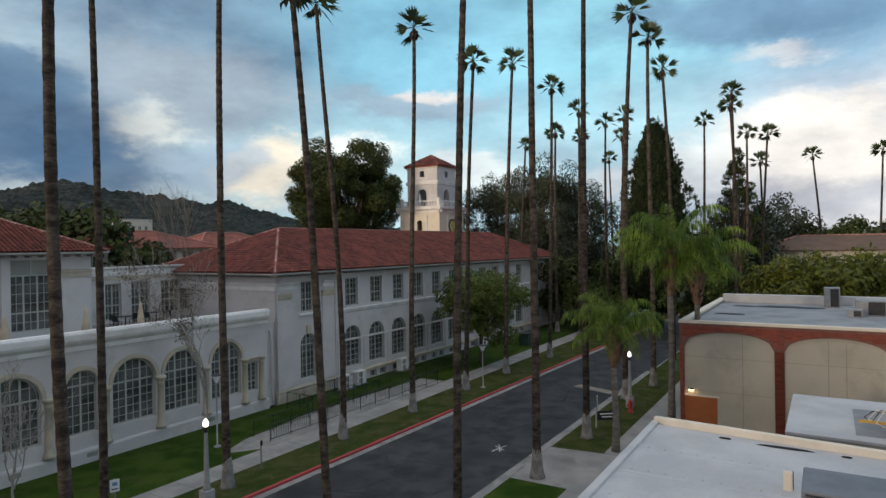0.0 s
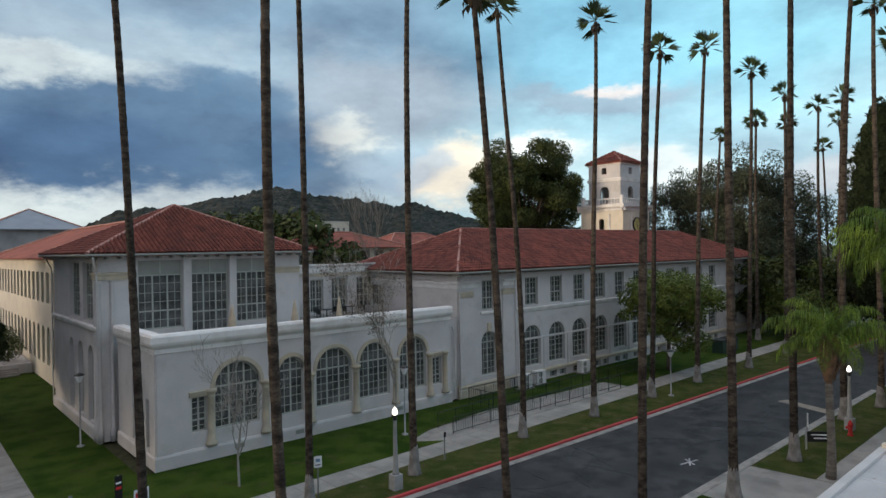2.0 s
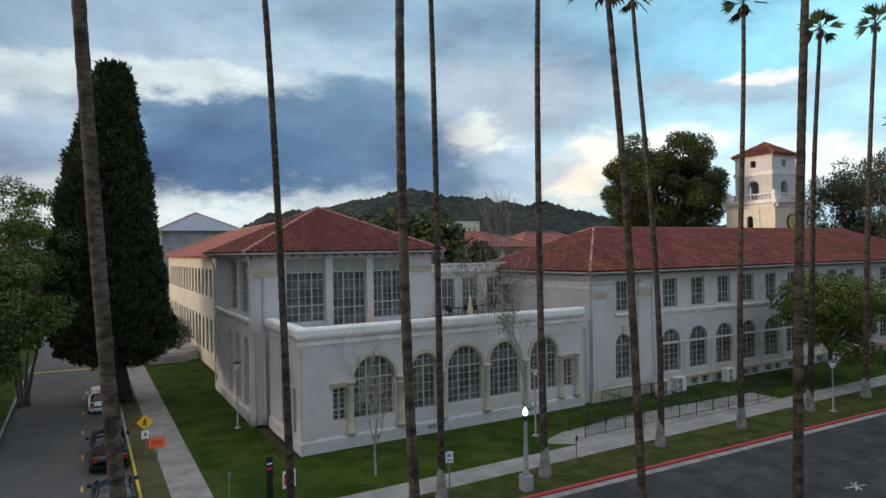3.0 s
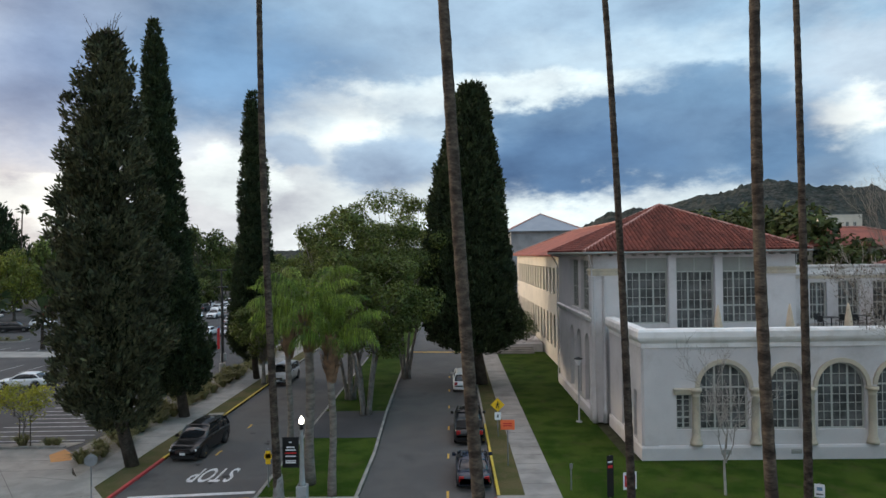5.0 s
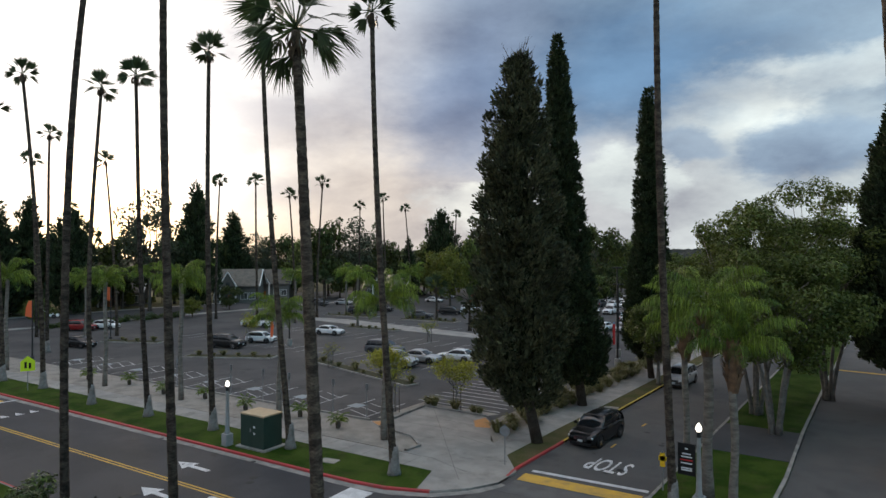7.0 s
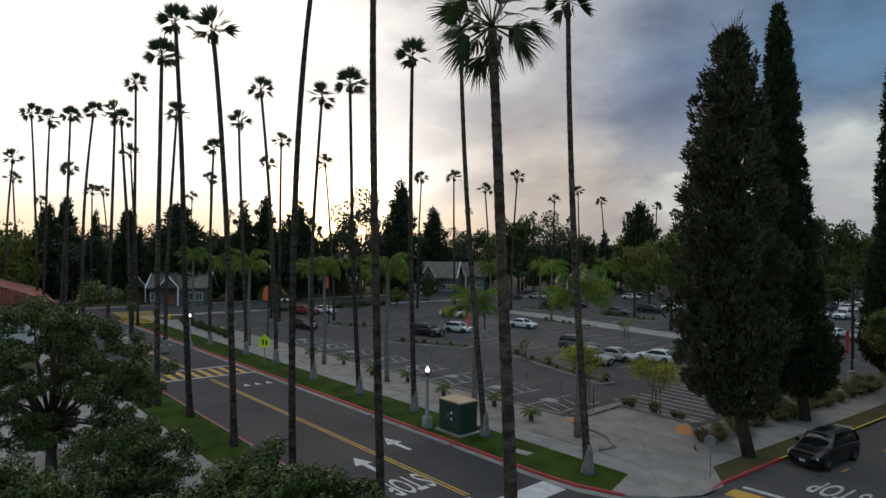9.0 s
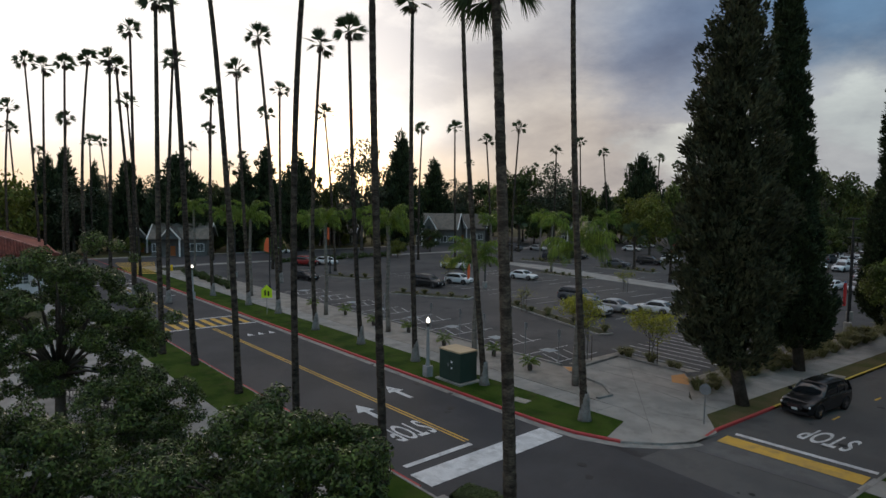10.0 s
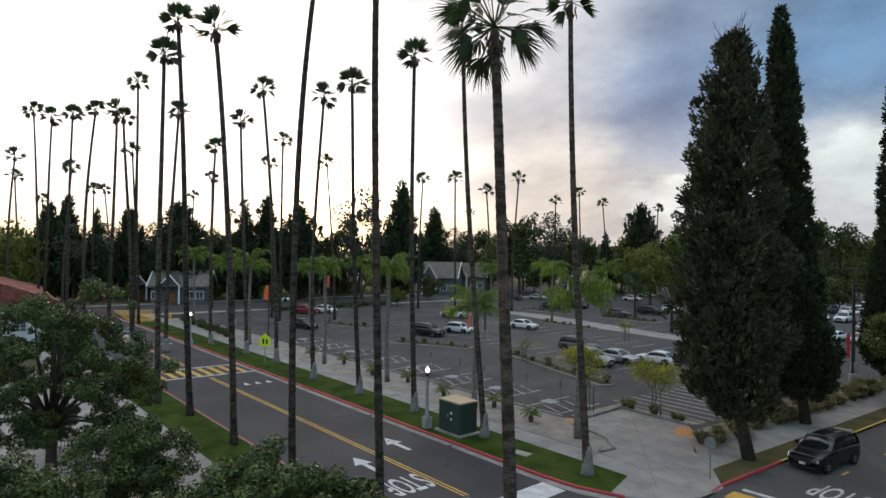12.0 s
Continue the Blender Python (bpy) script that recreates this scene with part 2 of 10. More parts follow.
def leaf_mat(name, base, second, rough=0.6, k=0.35, through=0.25):
    m = bpy.data.materials.new(name)
    m.use_nodes = True
    N = Nodes(m.node_tree)
    co = N.add("ShaderNodeTexCoord").outputs["Object"]
    r = N.add("ShaderNodeNewGeometry").outputs["Random Per Island"]
    col = N.mix(N.smooth(N.noise(co, 0.7, 3.0), 0.35, 0.65), base, second)
    col = N.mix(1.0, col, N.ramp(r, [(0.0, (1 - k, 1 - k, 1 - k)), (1.0, (1 + k, 1 + k, 1 + k * 0.6))]), "MULTIPLY")
    b = N.add("ShaderNodeBsdfPrincipled", {"Base Color": col, "Roughness": rough, "Specular IOR Level": 0.3})
    t = N.add("ShaderNodeBsdfTranslucent", {0: col})
    s = N.add("ShaderNodeMixShader", {0: through, 1: b.outputs[0], 2: t.outputs[0]})
    N.l.new(s.outputs[0], N.add("ShaderNodeOutputMaterial").inputs[0])
    MATS[name] = m
    return m


ASPHALT_OLD = mat("asphalt_old", (0.018, 0.018, 0.020), 0.75, (0.050, 0.050, 0.052), 0.6, 0.55, 16, 0.5, stain=(0.010, 0.010, 0.011), stain_scale=0.30, stain_amount=0.75)
ASPHALT = mat("asphalt", (0.038, 0.039, 0.043), 0.8, (0.052, 0.053, 0.057), 0.25, 0.35, 40, 0.4, stain=(0.030, 0.031, 0.034), stain_scale=0.22)
ASPHALT_LOT = mat("asphalt_lot", (0.046, 0.046, 0.048), 0.85, (0.070, 0.069, 0.069), 0.12, 0.4, 30, 0.3, stain=(0.022, 0.023, 0.026), stain_scale=0.3, stain_amount=0.8)
ASPHALT_WORN = mat("asphalt_worn", (0.075, 0.075, 0.076), 0.85, (0.100, 0.099, 0.097), 0.25, 0.3, 40, 0.3, stain=(0.045, 0.045, 0.047), stain_scale=0.25, stain_amount=0.7)
CONCRETE = mat("concrete", (0.30, 0.29, 0.27), 0.85, (0.22, 0.215, 0.205), 0.6, 0.16, 25, 0.2, stain=(0.13, 0.125, 0.12), stain_scale=0.5)
KERB = mat("kerb_concrete", (0.30, 0.29, 0.27), 0.85, (0.20, 0.195, 0.185), 1.2, 0.2, 25, 0.2, stain=(0.12, 0.115, 0.11), stain_scale=0.9)
RED_KERB = mat("red_kerb_paint", (0.42, 0.045, 0.05), 0.7, (0.33, 0.05, 0.05), 1.3, 0.2, 25, 0.2, stain=(0.22, 0.10, 0.09), stain_scale=1.2)
YELLOW_KERB = mat("yellow_kerb_paint", (0.55, 0.42, 0.05), 0.7, (0.45, 0.36, 0.08), 1.3, 0.2, 25, 0.2)
WHITE_PAINT = mat("road_paint_white", (0.62, 0.63, 0.64), 0.8, (0.48, 0.49, 0.5), 1.5, 0.25, 18, 0.1, stain=(0.2, 0.2, 0.21), stain_scale=1.6)
FADED_PAINT = mat("road_paint_faded", (0.48, 0.48, 0.49), 0.8, (0.34, 0.34, 0.35), 1.5, 0.3, 18, 0.1, stain=(0.1, 0.1, 0.1), stain_scale=1.6)
YELLOW_PAINT = mat("road_paint_yellow", (0.60, 0.37, 0.06), 0.8, (0.50, 0.32, 0.08), 1.5, 0.2, 18, 0.1, stain=(0.22, 0.17, 0.08), stain_scale=1.2)
GRASS = mat("lawn", (0.019, 0.044, 0.005), 0.95, (0.046, 0.074, 0.012), 0.45, 0.6, 18, 0.8, spec=0.05, stain=(0.060, 0.056, 0.024), stain_scale=0.8, stain_amount=0.6)
GRASS_VERGE = mat("verge_grass", (0.030, 0.046, 0.010), 0.95, (0.060, 0.066, 0.020), 0.7, 0.6, 16, 0.8, spec=0.05, stain=(0.095, 0.080, 0.045), stain_scale=0.8, stain_amount=0.8)
GRASS_DRY = mat("lawn_worn", (0.066, 0.072, 0.028), 0.95, (0.10, 0.088, 0.045), 0.6, 0.5, 22, 0.6, spec=0.05, stain=(0.13, 0.10, 0.065), stain_scale=0.7)
EARTH = mat("earth", (0.055, 0.060, 0.035), 0.95, (0.075, 0.070, 0.045), 0.05, 0.35, 2.0, 0.3, spec=0.05)
GRAVEL = mat("gravel", (0.30, 0.28, 0.25), 0.9, (0.22, 0.205, 0.185), 0.8, 0.35, 35, 0.7, spec=0.1)
STUCCO = mat("white_stucco", (0.57, 0.555, 0.55), 0.9, (0.50, 0.49, 0.49), 0.35, 0.07, 18, 0.2, spec=0.15, stain=(0.34, 0.325, 0.305), stain_scale=0.45, stain_amount=0.5)
TRIM = mat("white_trim", (0.76, 0.75, 0.74), 0.8, (0.66, 0.65, 0.63), 0.8, 0.05, 20, 0.1, spec=0.2, stain=(0.47, 0.45, 0.42), stain_scale=0.8, stain_amount=0.4)
CAST = mat("cast_stone", (0.50, 0.44, 0.33), 0.85, (0.42, 0.38, 0.31), 1.2, 0.12, 18, 0.2, stain=(0.27, 0.25, 0.21), stain_scale=0.9)
SASH = mat("sage_grey_sash", (0.39, 0.405, 0.37), 0.6, (0.34, 0.355, 0.325), 2.0, 0.05, 20)
GREY_PANEL = mat("grey_panel", (0.29, 0.30, 0.275), 0.7, (0.25, 0.26, 0.24), 1.0, 0.05, 20)
TILE = mat("clay_roof_tile", (0.200, 0.064, 0.050), 0.85, (0.140, 0.050, 0.042), 0.5, 0.12, 20, 0.1, spec=0.2, by_island=0.30, stain=(0.11, 0.045, 0.04), stain_scale=0.35, stain_amount=0.5)
TILE_CAP = mat("ridge_tile", (0.44, 0.27, 0.23), 0.85, (0.34, 0.17, 0.14), 3.0, 0.1, 20, spec=0.2)
TILE_FAR = mat("clay_roof_far", (0.28, 0.095, 0.068), 0.85, (0.19, 0.068, 0.052), 0.6, 0.2, 12, 0.1, spec=0.2)
DARK = mat("dark_metal", (0.018, 0.020, 0.022), 0.5, (0.03, 0.03, 0.03), 3.0, 0.1, 30, spec=0.4)
BLACK_RAIL = mat("black_rail_paint", (0.012, 0.013, 0.014), 0.45, None, spec=0.4)
GREEN_BOX = mat("dark_green_steel", (0.020, 0.045, 0.034), 0.5, (0.026, 0.052, 0.040), 1.5, 0.08, 20, spec=0.4)
TAN = mat("tan_steel", (0.52, 0.40, 0.25), 0.7, (0.44, 0.34, 0.22), 1.5, 0.1, 20)
POST_GREY = mat("lamp_post_concrete", (0.33, 0.34, 0.34), 0.8, (0.26, 0.27, 0.27), 2.0, 0.12, 30)
STEEL = mat("galvanised_steel", (0.30, 0.31, 0.33), 0.45, (0.24, 0.25, 0.26), 3.0, 0.1, 30, metal=0.6)
LAMP_GLOW = glow_mat("lit_lamp_globe", (1.0, 0.93, 0.80), 1.7)
WARM_GLOW = glow_mat("lit_wall_lamp", (1.0, 0.62, 0.25), 9.0)
PALM_BARK = mat("palm_trunk", (0.028, 0.023, 0.020), 0.9, (0.085, 0.070, 0.057), 2.2, 0.6, 9, 1.0, spec=0.1, by_object=0.25, stretch=(1, 1, 2.2))
PALM_BASE = mat("palm_base", (0.24, 0.235, 0.225), 0.9, (0.16, 0.15, 0.14), 2.5, 0.3, 14, 0.7, spec=0.1)
QUEEN_BARK = mat("queen_palm_trunk", (0.21, 0.19, 0.165), 0.9, (0.13, 0.115, 0.10), 2.0, 0.3, 10, 0.6, spec=0.1, stretch=(1, 1, 3))
BOOT = mat("palm_boots", (0.24, 0.145, 0.085), 0.9, (0.13, 0.085, 0.055), 3.0, 0.35, 12, 0.7)
BARK = mat("tree_bark", (0.060, 0.050, 0.042), 0.95, (0.095, 0.082, 0.070), 2.0, 0.4, 14, 0.9, spec=0.1)
PALE_BARK = mat("pale_bark", (0.20, 0.185, 0.165), 0.95, (0.13, 0.12, 0.11), 2.5, 0.3, 16, 0.6, spec=0.1)
FAN_LEAF = leaf_mat("fan_palm_leaf", (0.028, 0.050, 0.020), (0.044, 0.068, 0.026), 0.5)
DEAD_LEAF = leaf_mat("dead_palm_leaf", (0.085, 0.062, 0.040), (0.060, 0.045, 0.030), 0.8)
QUEEN_LEAF = leaf_mat("queen_palm_leaf", (0.075, 0.130, 0.020), (0.16, 0.23, 0.036), 0.5, 0.65, 0.35)
MAGNOLIA_LEAF = leaf_mat("magnolia_leaf", (0.034, 0.056, 0.016), (0.072, 0.102, 0.026), 0.45, 0.8, 0.12)
YELLOW_LEAF = leaf_mat("young_yellow_leaf", (0.23, 0.25, 0.035), (0.34, 0.34, 0.055), 0.6, 0.4, 0.35)
CYPRESS_LEAF = leaf_mat("cypress_leaf", (0.022, 0.036, 0.017), (0.040, 0.056, 0.024), 0.85, 0.5, 0.08)
GREY_CYPRESS_LEAF = leaf_mat("grey_cypress_leaf", (0.044, 0.050, 0.029), (0.072, 0.075, 0.042), 0.85, 0.6, 0.08)
BROAD_LEAF = leaf_mat("broad_leaf", (0.060, 0.088, 0.022), (0.100, 0.128, 0.030), 0.6, 0.5, 0.3)
BRIGHT_LEAF = leaf_mat("bright_leaf", (0.085, 0.105, 0.018), (0.13, 0.145, 0.022), 0.6, 0.35, 0.3)
PINE_LEAF = leaf_mat("pine_needles", (0.028, 0.044, 0.011), (0.056, 0.070, 0.017), 0.75, 0.5, 0.15)
EUCA_LEAF = leaf_mat("grey_green_leaf", (0.045, 0.058, 0.036), (0.065, 0.078, 0.050), 0.6, 0.4)
HEDGE_LEAF = leaf_mat("hedge_leaf", (0.042, 0.066, 0.018), (0.062, 0.090, 0.024), 0.6, 0.45, 0.12)
TUFT_LEAF = leaf_mat("tuft_grass_blade", (0.12, 0.125, 0.05), (0.20, 0.175, 0.09), 0.8, 0.3, 0.2)


def glass_mat():
    m = bpy.data.materials.new("window_glass")
    m.use_nodes = True
    N = Nodes(m.node_tree)
    co = N.add("ShaderNodeTexCoord").outputs["Object"]
    n = N.noise(co, 0.9, 2.0)
    col = N.ramp(n, [(0.35, (0.035, 0.040, 0.041)), (0.65, (0.12, 0.126, 0.126))])
    b = N.add("ShaderNodeBsdfPrincipled", {"Base Color": col, "Roughness": 0.06, "Specular IOR Level": 0.6})
    N.l.new(b.outputs[0], N.add("ShaderNodeOutputMaterial").inputs[0])
    return m


GLASS = glass_mat()


# ---- mesh helpers ----
def mesh_of(name, verts, faces, material, smooth=False):
    me = bpy.data.meshes.new(name)
    me.from_pydata([tuple(v) for v in verts], [], faces)
    for m in (material if isinstance(material, (list, tuple)) else [material]):
        me.materials.append(m)
    if smooth:
        me.polygons.foreach_set("use_smooth", [True] * len(me.polygons))
    me.update()
    return me


def quads_mesh(name, v, material):
    """v: array (n, 4, 3) of separate quads."""
    v = np.asarray(v, dtype=np.float32)
    n = len(v)
    me = bpy.data.meshes.new(name)
    me.vertices.add(n * 4)
    me.vertices.foreach_set("co", v.reshape(-1))
    me.loops.add(n * 4)
    me.loops.foreach_set("vertex_index", np.arange(n * 4, dtype=np.int32))
    me.polygons.add(n)
    me.polygons.foreach_set("loop_start", np.arange(0, n * 4, 4, dtype=np.int32))
    me.materials.append(material)
    me.update(calc_edges=True)
    me.validate()
    return me


def bm_mesh(name, bm, material, smooth=False):
    bmesh.ops.recalc_face_normals(bm, faces=bm.faces)
    me = bpy.data.meshes.new(name)
    bm.to_mesh(me)
    bm.free()
    for m in (material if isinstance(material, (list, tuple)) else [material]):
        me.materials.append(m)
    if smooth:
        me.polygons.foreach_set("use_smooth", [True] * len(me.polygons))
    return me


def part(name, data, parent, label="", m=None):
    """Links a mesh as one object under a thing or a part."""
    ob = new(name, data)
    ob.parent = parent
    if m is not None:
        ob.matrix_basis = m
    if label:
        ob["label"] = label
    return ob


def thing(name, label, category, group="", kind="", data=None, m=None):
    ob = tagged(new(name, data), label, category, group, kind)
    if m is not None:
        ob.matrix_basis = m
    return ob


def box(bm, x0, x1, y0, y1, z0, z1, bevel=0.0):
    vs = [bm.verts.new(p) for p in ((x0, y0, z0), (x1, y0, z0), (x1, y1, z0), (x0, y1, z0), (x0, y0, z1), (x1, y0, z1), (x1, y1, z1), (x0, y1, z1))]
    fs = [bm.faces.new([vs[i] for i in f]) for f in ((3, 2, 1, 0), (4, 5, 6, 7), (0, 1, 5, 4), (1, 2, 6, 5), (2, 3, 7, 6), (3, 0, 4, 7))]
    if bevel:
        es = list({e for f in fs for e in f.edges})
        bmesh.ops.bevel(bm, geom=es, offset=bevel, segments=2, affect="EDGES", profile=0.6)
    return vs


def box_mesh(name, material, *args, bevel=0.0):
    bm = bmesh.new()
    box(bm, *args, bevel=bevel)
    return bm_mesh(name, bm, material)


def lathe(bm, prof, seg=12, m=Matrix(), cap=True):
    """Turns (radius, z) pairs round the z axis."""
    rings = []
    for r, z in prof:
        rings.append([bm.verts.new(m @ Vector((r * math.cos(2 * math.pi * i / seg), r * math.sin(2 * math.pi * i / seg), z))) for i in range(seg)])
    for a, b in zip(rings, rings[1:]):
        for i in range(seg):
            bm.faces.new((a[i], a[(i + 1) % seg], b[(i + 1) % seg], b[i]))
    if cap:
        bm.faces.new(rings[0][::-1])
        bm.faces.new(rings[-1])


def tube(bm, pts, radii, seg=8):
    """A tapered tube along points."""
    pts = [Vector(p) for p in pts]
    rings = []
    side = None
    for i, p in enumerate(pts):
        t = (pts[min(i + 1, len(pts) - 1)] - pts[max(i - 1, 0)]).normalized()
        if side is None:
            side = t.orthogonal().normalized()
        side = (side - t * side.dot(t)).normalized()
        up = t.cross(side)
        rings.append([bm.verts.new(p + (side * math.cos(2 * math.pi * k / seg) + up * math.sin(2 * math.pi * k / seg)) * radii[i]) for k in range(seg)])
    for a, b in zip(rings, rings[1:]):
        for k in range(seg):
            bm.faces.new((a[k], a[(k + 1) % seg], b[(k + 1) % seg], b[k]))
    bm.faces.new(rings[0][::-1])
    bm.faces.new(rings[-1])


def slab(name, pts, z0, z1, material, label, category, kind="structure"):
    """A flat sheet with edges: the ground's pieces."""
    bm = bmesh.new()
    a = [bm.verts.new((x, y, z0)) for x, y in pts]
    b = [bm.verts.new((x, y, z1)) for x, y in pts]
    bm.faces.new(b)
    n = len(pts)
    for i in range(n):
        bm.faces.new((a[i], a[(i + 1) % n], b[(i + 1) % n], b[i]))
    return thing(name, label, category, kind=kind, data=bm_mesh(name, bm, material))


def kerb(name, pts, material, label, w=0.16, h0=-0.14, h1=0.02, side=1):
    """A kerb of width w along a line."""
    bm = bmesh.new()
    pts = [Vector((*p, 0)) for p in pts]
    rows = []
    for i, p in enumerate(pts):
        t = (pts[min(i + 1, len(pts) - 1)] - pts[max(i - 1, 0)]).normalized()
        nrm = Vector((-t.y, t.x, 0)) * side
        q, b = p + nrm * w, 0.03
        rows.append([bm.verts.new(v) for v in (Vector((p.x, p.y, h0)), Vector((p.x, p.y, h1 - b)), p + nrm * b + Vector((0, 0, h1)), q + Vector((0, 0, h1)), q + Vector((0, 0, h0)))])
    for a, b in zip(rows, rows[1:]):
        for k in range(4):
            bm.faces.new((a[k], b[k], b[k + 1], a[k + 1]))
    return thing(name, label, "kerb", kind="structure", data=bm_mesh(name, bm, material))


def arc(cx, cy, r, a0, a1, n=10):
    return [(cx + r * math.cos(radians(a0 + (a1 - a0) * i / n)), cy + r * math.sin(radians(a0 + (a1 - a0) * i / n))) for i in range(n + 1)]


def mark(name, polys, material, label, z=-0.114):
    """Paint lying on the road: thin pieces 6 mm thick."""
    bm = bmesh.new()
    for pts in polys:
        a = [bm.verts.new((x, y, z - 0.004)) for x, y in pts]
        b = [bm.verts.new((x, y, z + 0.002)) for x, y in pts]
        bm.faces.new(b)
        for i in range(len(pts)):
            bm.faces.new((a[i], a[(i + 1) % len(pts)], b[(i + 1) % len(pts)], b[i]))
    return thing(name, label, "road marking", kind="structure", data=bm_mesh(name, bm, material))


def strip(p, q, w):
    """A straight band of width w from p to q."""
    p, q = Vector(p), Vector(q)
    t = (q - p).normalized()
    n = Vector((-t.y, t.x)) * w / 2
    return [tuple(p - n), tuple(q - n), tuple(q + n), tuple(p + n)]


# ---- the ground, streets and paths ----
WEST = 0.068      # the street bends a little west of the crossing


def wy(y, x):
    return y + WEST * (x + 20) if x < -20 else y


def fk(x):
    """The far kerb of the street, east of the crossing."""
    return 24.2 - 0.03 * max(0.0, x - 15)


ground = []
gx = [-3000, -1200, -500, -300, 300, 500, 1200, 3000]
bm = bmesh.new()
grid = [[bm.verts.new((x, y, -0.16)) for x in gx] for y in gx]
for i in range(7):
    for j in range(7):
        bm.faces.new((grid[i][j], grid[i][j + 1], grid[i + 1][j + 1], grid[i + 1][j]))
thing("ground", "wide dark green and brown ground reaching the horizon", "ground", kind="structure", data=bm_mesh("ground", bm, EARTH))

slab("road", [(-21, 13.9), (140, 13.9), (140, 21.0), (60, 22.9), (15, 24.5), (6, 24.5), (2.4, 31), (-17.6, 31), (-17.6, 27), (-21, 25)], -0.155, -0.12, ASPHALT_OLD,
     "worn dark asphalt street with patches and cracks", "road")
slab("road_west", [(-260, wy(13.9, -260)), (-21, 13.9), (-21, 24.6), (-260, wy(24.6, -260))], -0.155, -0.12, ASPHALT, "smooth grey asphalt street with lane markings", "road")
slab("side_street", [(-138, -60), (-119, -60), (-119, 120), (-138, 120)], -0.1, 0.012, ASPHALT, "grey asphalt side street beyond the car park", "road")
slab("side_pavement", [(-119, 21), (-116.4, 21), (-116.4, 120), (-119, 120)], -0.1, 0.016, CONCRETE, "pale concrete pavement along the side street", "pavement")
slab("side_pavement_far", [(-140.5, -60), (-138, -60), (-138, 120), (-140.5, 120)], -0.1, 0.016, CONCRETE, "pale concrete pavement before the houses", "pavement")
slab("house_lawn", [(-190, -60), (-140.5, -60), (-140.5, 120), (-200, 160)], -0.1, 0.014, GRASS_DRY, "dry worn lawn before the houses", "lawn")
slab("road_crossing", [(-21, 14.0), (2, 14.0), (2, 24.4), (-17.5, 24.6), (-21, 24.5)], -0.135, -0.116, ASPHALT, "smooth grey asphalt of the street crossing", "road")
slab("road_north_in", [(-17.6, 24.5), (-10.0, 24.5), (-10.0, 140), (-17.6, 140)], -0.150, -0.118, ASPHALT_WORN, "grey asphalt lane beside the planted median", "road")
slab("road_north_out", [(-5.3, 24.5), (2.3, 24.5), (2.3, 140), (-5.3, 140)], -0.150, -0.119, ASPHALT_WORN, "grey asphalt lane with parked cars", "road")
# far side, east: verge, pavement, lawn
F_CURVE = arc(8.6, 30.7, 6.5, 180, 270, 8)
xs = [8.6, 15, 25, 35, 45, 55, 65, 80, 140]
slab("verge_east", [(x, fk(x) + 0.15) for x in xs] + [(140, 27.2), (8.6, 27.2), (4.5, 29.5)], -0.15, 0.0, GRASS_VERGE, "worn green grass strip between kerb and pavement", "lawn")
slab("pavement_east", [(4.3, 27.2), (140, 27.2), (140, 29.2), (60, 29.2), (24, 29.0), (5.3, 29.0)], -0.15, 0.004, CONCRETE, "pale concrete pavement along the street", "pavement")
slab("lawn_south", [(5.3, 29.0), (24, 29.0), (140, 29.2), (140, 36.0), (10, 36.0), (10.0, 60), (5.3, 60)], -0.15, 0.001, GRASS, "dark green lawn before the white building", "lawn")
slab("corner_east", F_CURVE + [(8.6, 27.2), (5.3, 29.0), (5.3, 31), (2.1, 31)], -0.15, -0.002, CONCRETE, "concrete corner of the pavement", "pavement")
kerb("kerb_red_east", [(x, fk(x)) for x in xs], RED_KERB, "red-painted concrete kerb with worn paint")
kerb("kerb_corner_east", F_CURVE, RED_KERB, "red-painted rounded corner kerb", side=-1)
slab("gutter_east", [(x, fk(x) - 0.45) for x in xs] + [(x, fk(x) + 0.02) for x in xs[::-1]], -0.15, -0.112, KERB, "pale concrete gutter along the kerb", "gutter")
# north street, right side
slab("verge_north", [(2.1, 31), (3.5, 31), (3.5, 140), (2.1, 140)], -0.15, 0.0, GRASS_DRY, "worn grass strip with bare patches", "lawn")
slab("walk_north", [(3.5, 29.2), (5.3, 29.2), (5.3, 140), (3.5, 140)], -0.15, 0.003, CONCRETE, "stained concrete walk beside the lawn", "pavement")
slab("lawn_north", [(5.3, 60), (40, 60), (40, 76), (5.3, 76)], -0.15, 0.001, GRASS, "dark green lawn behind the building's corner", "lawn")
kerb("kerb_yellow_north", [(2.1, 31), (2.1, 44)], YELLOW_KERB, "yellow-painted kerb beside parked cars", side=-1)
kerb("kerb_north", [(2.1, 44), (2.1, 140)], KERB, "plain concrete kerb", side=-1)
# median
MED = arc(-7.45, 27.6, 2.6, 180, 360, 12)
slab("median", MED + [(-4.75, 38), (-5.05, 48), (-5.25, 67), (-5.4, 140), (-9.9, 140), (-10.1, 48), (-10.1, 35)], -0.15, 0.0, GRASS, "green grass median with trees", "lawn")
slab("median_walk", [(-10.15, 29.2), (-4.75, 29.2), (-4.75, 31.0), (-10.15, 31.0)], -0.1, 0.012, CONCRETE, "concrete path across the median's end", "pavement")
slab("median_pad", [(-10.0, 41.0), (-4.85, 41.0), (-5.0, 48.0), (-10.0, 48.0)], -0.1, 0.014, ASPHALT, "asphalt turnout across the median", "road")
kerb("kerb_median", [(-10.1, 140), (-10.1, 35)] + MED + [(-4.75, 38), (-5.05, 48), (-5.25, 67), (-5.4, 140)], KERB, "pale concrete kerb round the median", w=0.2, side=1)
